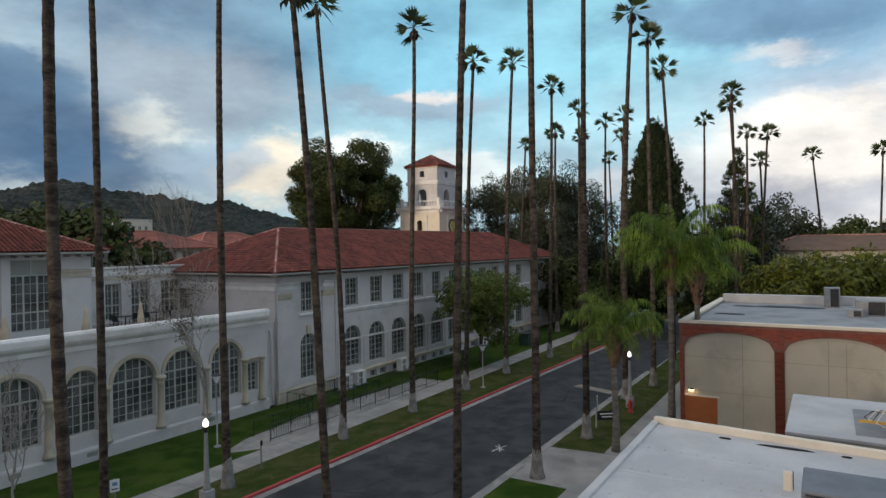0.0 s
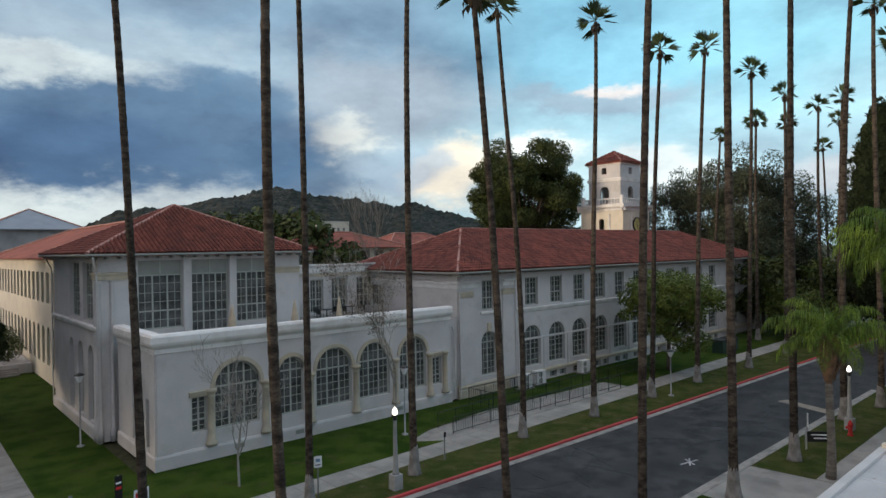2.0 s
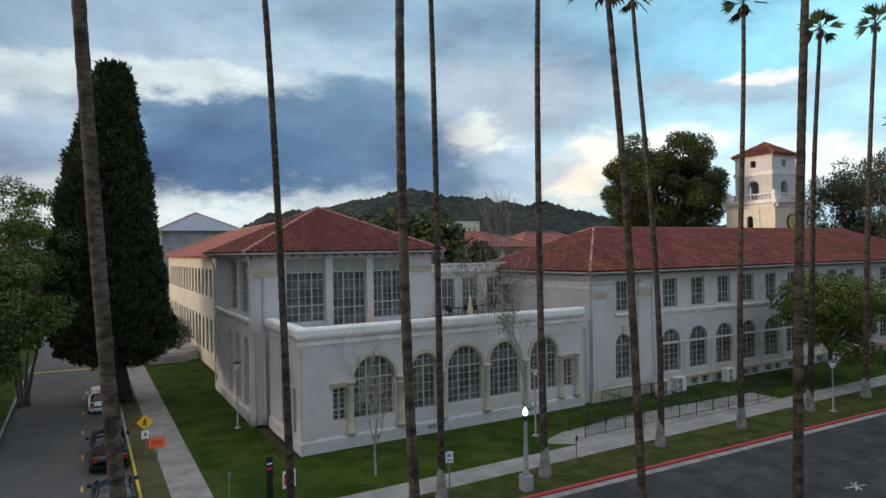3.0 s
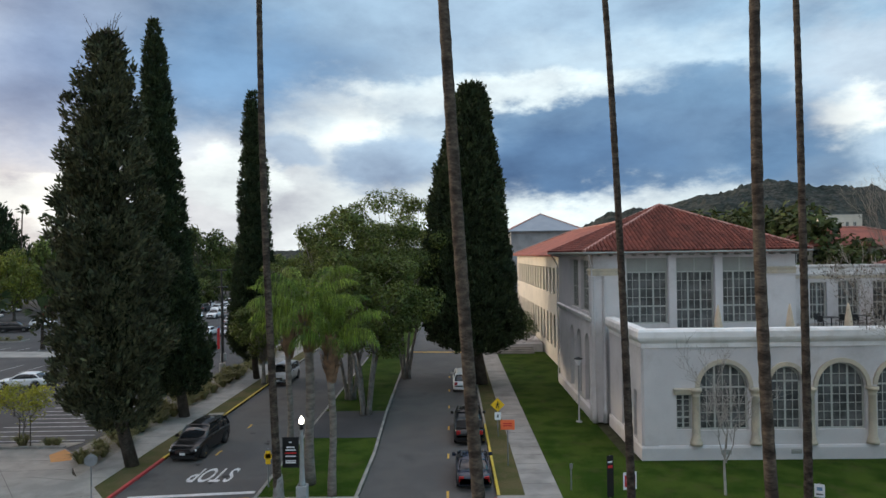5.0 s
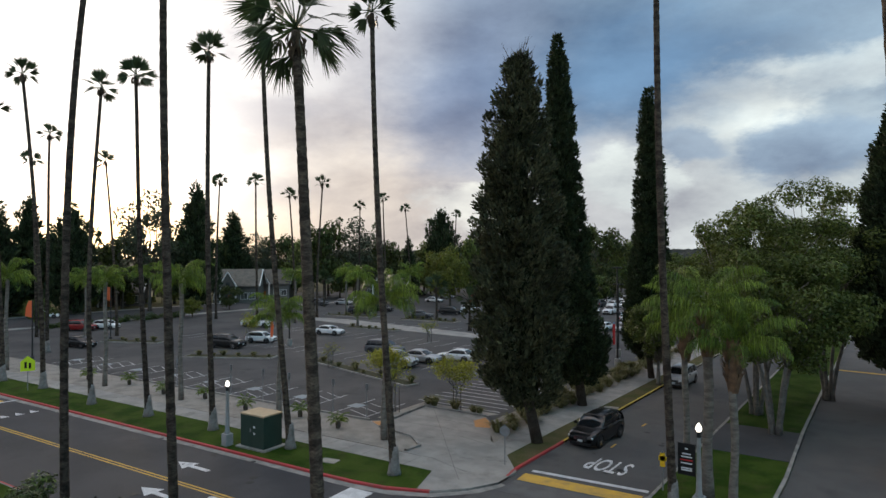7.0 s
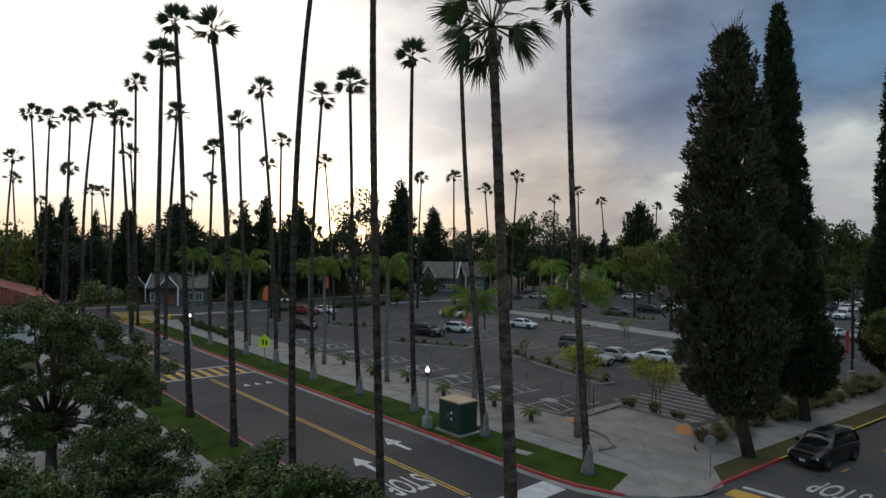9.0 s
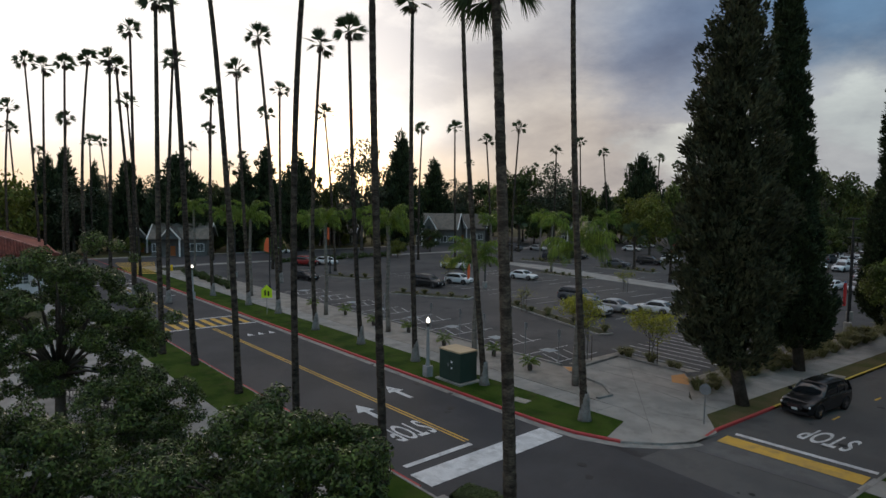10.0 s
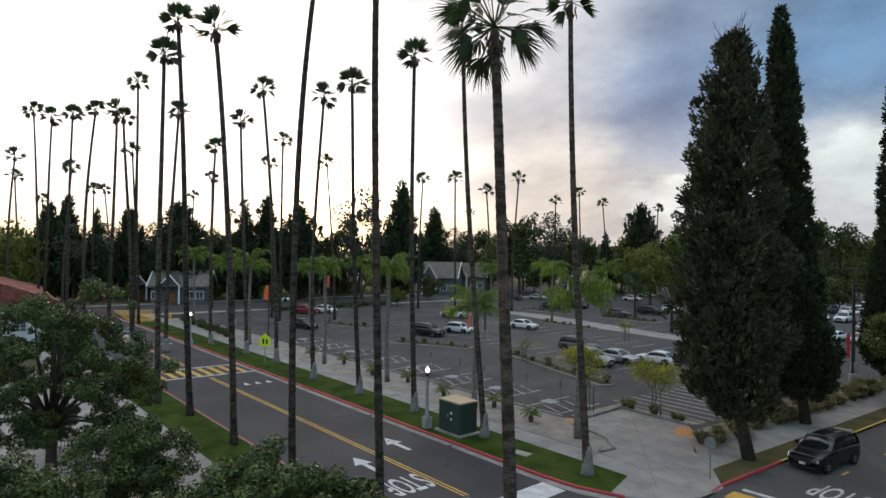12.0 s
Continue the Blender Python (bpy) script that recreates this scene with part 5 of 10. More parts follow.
def unit(v):
    return v / np.maximum(np.linalg.norm(v, axis=-1, keepdims=True), 1e-9)


def leaf_quads(p, nrm, length, width, fold=0.0):
    """Leaf-shaped quads at points p, facing about nrm."""
    n = len(p)
    nrm = unit(nrm + rng.normal(0, 0.55, (n, 3)))
    a = unit(np.cross(nrm, rng.normal(0, 1, (n, 3))))
    b = np.cross(nrm, a)
    L = (length * rng.uniform(0.6, 1.3, n))[:, None]
    W = (width * rng.uniform(0.7, 1.2, n))[:, None]
    q = np.stack([p - a * L * 0.5, p + b * W * 0.5 - a * L * 0.05, p + a * L * 0.5, p - b * W * 0.5 - a * L * 0.05], axis=1)
    return q


def clumps(blobs, n, flat=0.8):
    """Points on the skins of clumps, and their outward normals."""
    w = np.array([r ** 2 for _, r in blobs])
    idx = rng.choice(len(blobs), n, p=w / w.sum())
    c = np.array([b for b, _ in blobs], dtype=float)[idx]
    r = np.array([q for _, q in blobs], dtype=float)[idx]
    v = unit(rng.normal(0, 1, (n, 3)))
    rad = r * rng.uniform(0.45, 1.08, n) ** 0.6
    p = c + v * rad[:, None] * np.array([1, 1, flat])
    return p, v


def crown_blobs(rx, ry, rz, cz, n, r0, r1, seed, skin=0.55):
    """Clump centres through an uneven crown."""
    g = np.random.default_rng(seed)
    out = []
    while len(out) < n:
        v = g.uniform(-1, 1, 3)
        d = np.linalg.norm(v)
        if d > 1 or d < skin * g.random():
            continue
        k = 0.82 + 0.3 * noise.noise(Vector(v * 1.7 + seed))
        out.append(((v[0] * rx * k, v[1] * ry * k, cz + v[2] * rz * k), g.uniform(r0, r1)))
    return out


def limb_mesh(name, base_r, fork, blobs, material, seed, trunks=1, count=26, spread=0.0, twig=0.02):
    """A trunk that forks at height fork into limbs which reach into the clumps."""
    g = np.random.default_rng(seed)
    bm = bmesh.new()
    for k in range(trunks):
        ang = 2 * math.pi * k / trunks + seed
        ox, oy = math.cos(ang) * spread, math.sin(ang) * spread
        top = Vector((ox * 2.2, oy * 2.2, fork))
        pts = [Vector((ox * 0.5, oy * 0.5, -0.1)), Vector((ox * 0.6, oy * 0.6, fork * 0.12)), Vector((ox * 1.3, oy * 1.3, fork * 0.6)), top]
        tube(bm, pts, [base_r * 1.5, base_r, base_r * 0.82, base_r * 0.7], 9)
        pick = g.choice(len(blobs), min(len(blobs), count // trunks), replace=False)
        for i in pick:
            c = Vector(blobs[i][0])
            mid = top.lerp(c, 0.5) + Vector(g.normal(0, 0.12, 3)) * (c - top).length * 0.5 + Vector((0, 0, 0.1 * (c - top).length))
            tube(bm, [top - Vector((0, 0, fork * 0.06)), mid, c], [base_r * 0.45, base_r * 0.24, twig], 5)
    return bm_mesh(name, bm, material, True)


def tree(name, label, x, y, blobs, n, length, width, leaf, base_r, fork, bark=None, seed=1, flat=0.8, trunks=1, spread=0.0, count=26, group=""):
    t = thing(name, label, "tree", group, m=pose(x, y, 0))
    part("trunk", limb_mesh("trunk", base_r, fork, blobs, bark or BARK, seed, trunks, count, spread), t)
    p, v = clumps(blobs, n, flat)
    part("crown", quads_mesh("crown", leaf_quads(p, v + np.array([0, 0, 0.35]), length, width), leaf), t)
    return t


# fan palms
def fan_crown(seed, leaves=15, size=1.0, droop=0.0, split=8, wide=0.09, stalk=0.52, half=32):
    """Separate pleated fans on bare stalks: a loose star with the sky between the fans."""
    g = np.random.default_rng(seed)
    quads = []
    for i in range(leaves):
        az = i * 2.39996 + g.uniform(-0.35, 0.35)
        k = (i + 0.5) / leaves
        el = radians(86 - 117 * k) + g.uniform(-0.15, 0.15) - droop * 0.3
        d = np.array([math.cos(az) * math.cos(el), math.sin(az) * math.cos(el), math.sin(el)])
        flat = np.array([-math.sin(az), math.cos(az), 0.0])
        upv = np.cross(d, flat) * -1
        tw = g.uniform(-1.5, 1.5)
        side = flat * math.cos(tw) + upv * math.sin(tw)
        up = np.cross(d, side) * -1
        pet = size * stalk * g.uniform(0.75, 1.3)
        a = np.array([0, 0, 0.1])
        hub = a + d * pet + np.array([0, 0, -0.10 * pet])
        w = 0.03 * size
        quads.append([a - side * w, a + side * w, hub + side * w, hub - side * w])
        nseg, R = split, size * g.uniform(0.98, 1.2)
        dd = unit(d + np.array([0, 0, -0.06 - droop * 0.6]))
        for s in range(nseg):
            th = radians(half * (2 * s / (nseg - 1) - 1)) + g.uniform(-0.05, 0.05)
            out = dd * math.cos(th) + side * math.sin(th)
            out = unit(out - up * 0.15 * abs(math.sin(th)))
            R2 = R * (1.0 - 0.22 * abs(th) / 1.6) * g.uniform(0.88, 1.1)
            nn = np.cross(out, up)
            mid = hub + out * R2 * 0.45
            tip = hub + out * R2 + np.array([0, 0, -0.10 * R2 * (0.2 + g.random() + droop * 3.5)])
            ww = wide * R2
            quads.append([hub, mid + nn * ww, tip, mid - nn * ww])
    return np.array(quads)


def dead_skirt(seed, size=1.0):
    g = np.random.default_rng(seed)
    q = []
    for i in range(30):
        az = g.uniform(0, 6.283)
        d = np.array([math.cos(az), math.sin(az), 0])
        side = np.array([-math.sin(az), math.cos(az), 0])
        z = -g.uniform(0.0, 0.5) * size
        a = d * 0.16 + np.array([0, 0, z])
        b = d * g.uniform(0.20, 0.34) * size + np.array([0, 0, z - g.uniform(0.3, 0.5) * size])
        m = (a + b) / 2 + d * 0.1
        q.append([a, m + side * 0.09, b, m - side * 0.09])
    return np.array(q)


FAN = [quads_mesh("crown", fan_crown(20 + i), FAN_LEAF) for i in range(5)]
FAN_BIG = quads_mesh("crown", fan_crown(31, 30, 1.0, 0.42, 26, 0.027, 0.95, 42), FAN_LEAF)
SKIRT = [quads_mesh("dead_fronds", dead_skirt(40 + i), DEAD_LEAF) for i in range(3)]


def trunk_mesh(h, r, side, bend, seed, seg=9, n=34):
    """A slim ringed trunk, swollen at the foot, that wanders sideways by bend (three powers of its height)."""
    g = np.random.default_rng(seed)
    bm = bmesh.new()
    pts, rad = [], []
    ph, amp = g.uniform(0, 6.28), g.uniform(0.02, 0.05)
    for i in range(n + 1):
        s = i / n
        w = amp * math.sin(s * 7.2 + ph) * s
        k = bend[0] * s + bend[1] * s * s + bend[2] * s ** 3 + w
        pts.append((side[0] * k + side[1] * w, side[1] * k - side[0] * w, s * h - 0.05))
        rad.append(r * (1.0 - 0.40 * s) * (1 + 0.08 * (i % 2) + g.uniform(-0.04, 0.04)) * (1 + 0.35 * math.exp(-s * h / 0.8)))
    tube(bm, pts, rad, seg)
    return bm_mesh("trunk", bm, PALM_BARK, True), Vector(pts[-1])


PALM_COUNT = [0]


def fan_palm(x, y, h, r=0.21, bend=(0.0, 0.0, 0.0), size=1.0, pale=True, big=False, label=""):
    """bend: metres by which the trunk wanders, square to the line from the middle of the place."""
    k = PALM_COUNT[0]
    PALM_COUNT[0] += 1
    d = math.hypot(x, y)
    far = d > 100
    palm = thing("fan_palm", label or ("tall slim fan palm far beyond the street" if far else "very tall slim fan palm with a small green crown"), "palm tree", "fan palms", m=pose(x, y, 0))
    me, top = trunk_mesh(h, r, (-y / d, x / d), bend, 100 + k, 6 if far else 10, 30 if far else 120)
    part("trunk", me, palm)
    if pale and not far:
        bm = bmesh.new()
        lathe(bm, [(r * 2.1, -0.05), (r * 1.8, 0.15), (r * 1.42, 0.6), (r * 1.2, 1.2), (r * 1.0, 1.55)], 12)
        for v in bm.verts:
            v.co *= 1 + 0.06 * noise.noise(v.co * 4 + Vector((k, 0, 0)))
        part("trunk_foot", bm_mesh("trunk_foot", bm, PALM_BASE, True), palm, "pale grey swollen base")
    part("crown", FAN_BIG if big else FAN[k % 5], palm, m=Matrix.Translation(top) @ Matrix.Rotation(k * 1.3, 4, "Z") @ Matrix.Scale(size * (1.0 if not far else 1.15), 4))
    part("dead_fronds", SKIRT[k % 3], palm, "brown dead fronds under the crown", m=Matrix.Translation(top) @ Matrix.Scale(size, 4))
    return palm


def polar(az, dist):
    return dist * math.cos(radians(az)), dist * math.sin(radians(az))


# the far verge, east
for x, y, h, r, *bend in ((7.31, 25.77, 30.0, 0.17, 0.57, 0.18, 0.63), (14.69, 26.11, 30.0, 0.17, -0.17, 0.53, -0.09), (20.88, 25.92, 29.0, 0.20, 0.37, 0.14, -0.72),
                          (29.90, 26.10, 27.3, 0.19, -0.95, 3.87, -1.72), (37.21, 25.79, 27.9, 0.20, 0.27, -1.79, 0.99), (45.08, 25.80, 27.4, 0.20, -0.82, 0.25, -0.43),
                          (52.73, 25.80, 29.1, 0.21, -0.44, -0.29, -0.32), (62.11, 25.23, 28.7, 0.21, -0.62, -0.42, 0.46), (72.98, 25.66, 28.3, 0.21, -0.38, 0.22, -0.06), (84.0, 25.21, 28.5, 0.21, 1.43, -1.48, 0.37)):
    fan_palm(x, y, h, r, bend)
# the near verge, east
for x, y, h, r, *bend in ((0.98, 13.28, 29.0, 0.155, 2.06, -0.36, -0.09), (7.03, 13.09, 30.0, 0.135, 1.98, -1.31, -0.84), (14.60, 13.19, 20.3, 0.145, 0.95, -0.41, 0.43), (22.27, 13.26, 31.0, 0.18, -0.36, -0.19, -0.58),
                          (29.75, 12.88, 31.0, 0.21, -0.02, -0.06, 0.08), (37.31, 12.79, 31.0, 0.21, 0.13, -0.61, 0.29), (48.25, 13.38, 29.8, 0.22, 0.23, -0.79, -0.35),
                          (53.61, 12.54, 29.3, 0.21, -0.78, 2.60, -1.78), (60.72, 12.35, 28.3, 0.21, -0.92, 2.36, -0.85), (91.0, 14.0, 28.6, 0.21, 1.2, -2.0, 0.8)):
    fan_palm(x, y, h, r, bend)
# the far verge, west
for x, y, h, r, *bend in ((-22.41, 26.19, 25.5, 0.20, 1.70, 0.15, -0.65), (-30.68, 25.90, 26.2, 0.19, 2.38, -0.23, -0.37), (-38.29, 25.52, 26.3, 0.20, 1.02, -0.50, -0.19), (-45.53, 24.85, 25.6, 0.20, 1.73, -1.29, 0.51),
                          (-52.93, 24.13, 25.9, 0.20, 1.50, -2.94, 0.85), (-62.88, 24.44, 28.5, 0.21, 0.21, 2.18, -0.68), (-69.86, 23.63, 26.2, 0.21, 0.38, 1.82, -1.31), (-79.01, 22.26, 24.3, 0.21, 0.71, -0.94, -0.05)):
    fan_palm(x, y, h, r, bend)
# the near verge, west, and the median's end
fan_palm(-14.20, 13.19, 18.9, 0.22, (0.33, 0.67, -0.19), 1.0, False, True, "tall fan palm with a broad drooping green crown")
for x, y, h, r, *bend in ((-22.15, 13.19, 30.0, 0.18, 0.97, 0.21, -0.86), (-30.86, 12.94, 29.0, 0.19, 0.57, -0.73, -1.06), (-37.96, 12.14, 25.1, 0.20, 0.67, 0.13, 0.62), (-46.26, 11.68, 27.9, 0.21, 1.60, -1.50, 1.0), (-51.10, 10.51, 26.7, 0.21, 0.44, -0.79, 0.19)):
    fan_palm(x, y, h, r, bend, 1.0, False)
fan_palm(-8.40, 29.63, 30, 0.19, (0.96, 0.71, -1.12))
for x, y, h, r, *bend in ((-82.0, 13.9, 31.6, 0.21, -0.84, 0.57, 0.0), (-82.2, 11.3, 28.0, 0.21, -0.84, 0.09, 0.0), (-89.5, 9.9, 29.1, 0.21, 1.86, -2.64, 0.0), (-97.6, 8.5, 29.7, 0.21, -0.06, -0.30, 0.0),
                          (-104.8, 6.3, 30.1, 0.21, -0.51, -0.19, 0.0), (-111.8, 6.1, 32.0, 0.21, 0.22, 0.79, 0.0), (-122.0, 2.7, 26.2, 0.21, 1.55, -1.98, 0.0)):
    fan_palm(x, y, h, r, bend)
# palms scattered through the town: direction, height over the eye, trunk height
for i, (az, el, h) in enumerate(((24.6, 8.8, 27), (21.4, 9.8, 27), (16.3, 7.3, 28), (14.6, 9.2, 28), (15.7, 10.9, 28.5), (6.4, 12.0, 29), (6.0, 11.0, 29), (4.6, 8.4, 27), (5.6, 8.7, 27), (4.2, 6.3, 24), (0.1, 6.5, 26), (-3.4, 6.5, 26), (19.0, 9.3, 27),
        (170.4, 10.1, 27), (167.8, 10.9, 27), (158.5, 9.2, 27), (159.2, 7.2, 26), (153.7, 7.5, 26), (146.1, 6.3, 26), (142.7, 6.4, 26), (139.4, 5.3, 24), (137.5, 6.4, 26), (133.7, 4.4, 24), (131.3, 5.1, 26),
        (129.0, 4.2, 25), (125.0, 3.7, 24), (164.2, 5.7, 25), (169.9, 7.5, 26), (175.3, 5.9, 25), (173.3, 4.3, 23), (178.2, 5.0, 25), (171.9, 4.3, 24), (166.0, 4.2, 24), (161.5, 3.6, 23), (156.5, 3.7, 24), (151.0, 3.2, 23),
        (148.5, 3.9, 24), (144.5, 3.0, 23), (141.0, 3.3, 24), (135.7, 3.0, 23), (127.2, 2.9, 22), (123.0, 3.1, 23), (163.0, 2.8, 22), (167.0, 3.2, 23), (176.5, 3.4, 23), (150.0, 2.4, 22), (132.3, 2.6, 22), (117.5, 2.6, 22))):
    fan_palm(*polar(az, (h - 12) / math.tan(radians(el))), h + 0.4, 0.22, (0.3, ((i * 37) % 7 - 3) * 0.7, -((i * 37) % 7 - 3) * 0.25))

for x, y, h in ((-69.6, 93.6, 6.2), (-55.2, 83.1, 4.8), (-109.8, 102.8, 6.5)):
    fan_palm(x, y, h, 0.24, (0.0, 0.1, 0.0), 1.5, False, False, "short stout fan palm in the car park")


# feather palms
def queen_crown(seed, fronds=17, length=3.9, first=86, spread=64, bends=(0.9, 1.35)):
    """Long plumes that rise, arch over and hang, each with limp leaflets all round its rib."""
    g = np.random.default_rng(seed)
    q = []
    for i in range(fronds):
        az = i * 2.39996 + g.uniform(-0.25, 0.25)
        k = (i + 0.5) / fronds
        el = radians(first - spread * k + g.uniform(-8, 8))
        h = np.array([math.cos(az), math.sin(az), 0.0])
        side = np.array([-math.sin(az), math.cos(az), 0.0])
        L = length * g.uniform(0.85, 1.1) * (0.8 + 0.2 * math.sin(math.pi * min(1.0, k + 0.25)))
        pts, p = [], np.zeros(3)
        n = 26
        bend = g.uniform(*bends)
        for s in range(n + 1):
            pts.append(p.copy())
            p = p + (h * math.cos(el) + np.array([0, 0, math.sin(el)])) * L / n
            el -= radians((0.9 + 9.5 * (s / n) ** 1.4) * bend)
            el = max(el, radians(-84))
        for s in range(n):
            a, b = pts[s], pts[s + 1]
            w = 0.032 * (1 - 0.8 * s / n)
            q.append([a - side * w, a + side * w, b + side * w, b - side * w])
            if s < 4:
                continue
            along = unit(b - a)
            ln = 0.74 * math.sin(math.pi * min(1, (s / n) * 0.80 + 0.18)) * length / 3.3
            for sg in (-1, 1):
                for rep in range(3):
                    o = a + (b - a) * (rep * 0.33 + g.uniform(0, 0.3))
                    out = unit(side * sg * g.uniform(0.45, 0.85) + along * 0.55 + np.array([0, 0, g.uniform(-0.3, 0.4)]))
                    m = o + out * ln * 0.42 + np.array([0, 0, -ln * 0.10])
                    tip = o + out * ln * 0.55 + np.array([0, 0, -ln * g.uniform(0.45, 0.95)])
                    q.append([o, m + along * 0.019, tip, m - along * 0.019])
    return np.array(q)


QUEEN = [quads_mesh("crown", queen_crown(60 + i), QUEEN_LEAF) for i in range(3)]
QUEEN_WIDE = [quads_mesh("crown", queen_crown(64 + i, 24, 3.6, 82, 72, (1.05, 1.5)), QUEEN_LEAF) for i in range(3)]


def boots_mesh(h0, h1, r, seed):
    """The husky leaf bases under a feather palm's crown."""
    g = np.random.default_rng(seed)
    q = []
    for i in range(130):
        z = g.uniform(h0, h1)
        az = g.uniform(0, 6.283)
        d = np.array([math.cos(az), math.sin(az), 0])
        s = np.array([-math.sin(az), math.cos(az), 0])
        k = r * (1.05 + 0.85 * math.sin(math.pi * (z - h0) / (h1 - h0)))
        a, b = d * k * 0.8 + np.array([0, 0, z]), d * k * g.uniform(1.0, 1.6) + np.array([0, 0, z + g.uniform(0.35, 0.7)])
        q.append([a - s * 0.13, a + s * 0.13, b + s * 0.05, b - s * 0.05])
    return quads_mesh("leaf_base", np.array(q), BOOT)


def queen_palm(x, y, h, scale=1.0, k=0, r=0.2, boots=True, label="feather palm with arching bright green fronds", kinds=QUEEN):
    palm = thing("feather_palm", label, "palm tree", "feather palms", m=pose(x, y, 0))
    bm = bmesh.new()
    pts = [(0.05 * math.sin(i * 0.6 + k), 0.04 * math.cos(i * 0.5 + k), h * i / 14) for i in range(15)]
    tube(bm, pts, [r * (1.25 - 0.35 * min(1, i / 4)) * (1 + 0.04 * (i % 2)) for i in range(15)], 10)
    part("trunk", bm_mesh("trunk", bm, QUEEN_BARK, True), palm, "ringed grey trunk")
    if boots:
        part("leaf_base", boots_mesh(h - 1.8 * scale, h + 0.1, r * 1.1, k), palm, "shaggy brown leaf bases")
    part("crown", kinds[k % 3], palm, m=Matrix.Translation(pts[-1]) @ Matrix.Rotation(k * 1.7, 4, "Z") @ Matrix.Scale(scale, 4))
    return palm


for i, (x, y, h, s, r) in enumerate(((43.6, 9.0, 11.2, 1.55, 0.22), (35.6, 10.5, 6.9, 1.15, 0.2), (44.2, 7.4, 10.2, 1.35, 0.2), (-7.6, 32.8, 9.0, 1.15, 0.25), (-6.1, 31.2, 7.5, 1.05, 0.19), (-9.6, 36.4, 7.8, 1.0, 0.18))):
    queen_palm(x, y, h, s, i, r, kinds=QUEEN_WIDE if i < 3 else QUEEN)
for i, (x, y, h, s) in enumerate(((-48.4, 29.2, 9.7, 1.05), (-37.0, 30.2, 7.4, 0.95), (-27.1, 30.7, 8.9, 1.05), (-59.2, 28.2, 9.6, 0.85), (-74.1, 77.1, 8.3, 1.25), (-75.5, 92.8, 8.3, 1.2), (-94.4, 94.7, 8.0, 1.1), (-87, 74.5, 8.0, 1.1), (-94, 42, 8.4, 1.1), (-103.7, 26.5, 10.2, 1.1), (-112, 60, 8.6, 1.1), (-75.9, 26.0, 9.6, 1.1), (-88, 27, 9.4, 1.0))):
    queen_palm(x, y, h, s, i + 1, 0.19, False, "feather palm with a drooping green crown at the car park", QUEEN_WIDE)


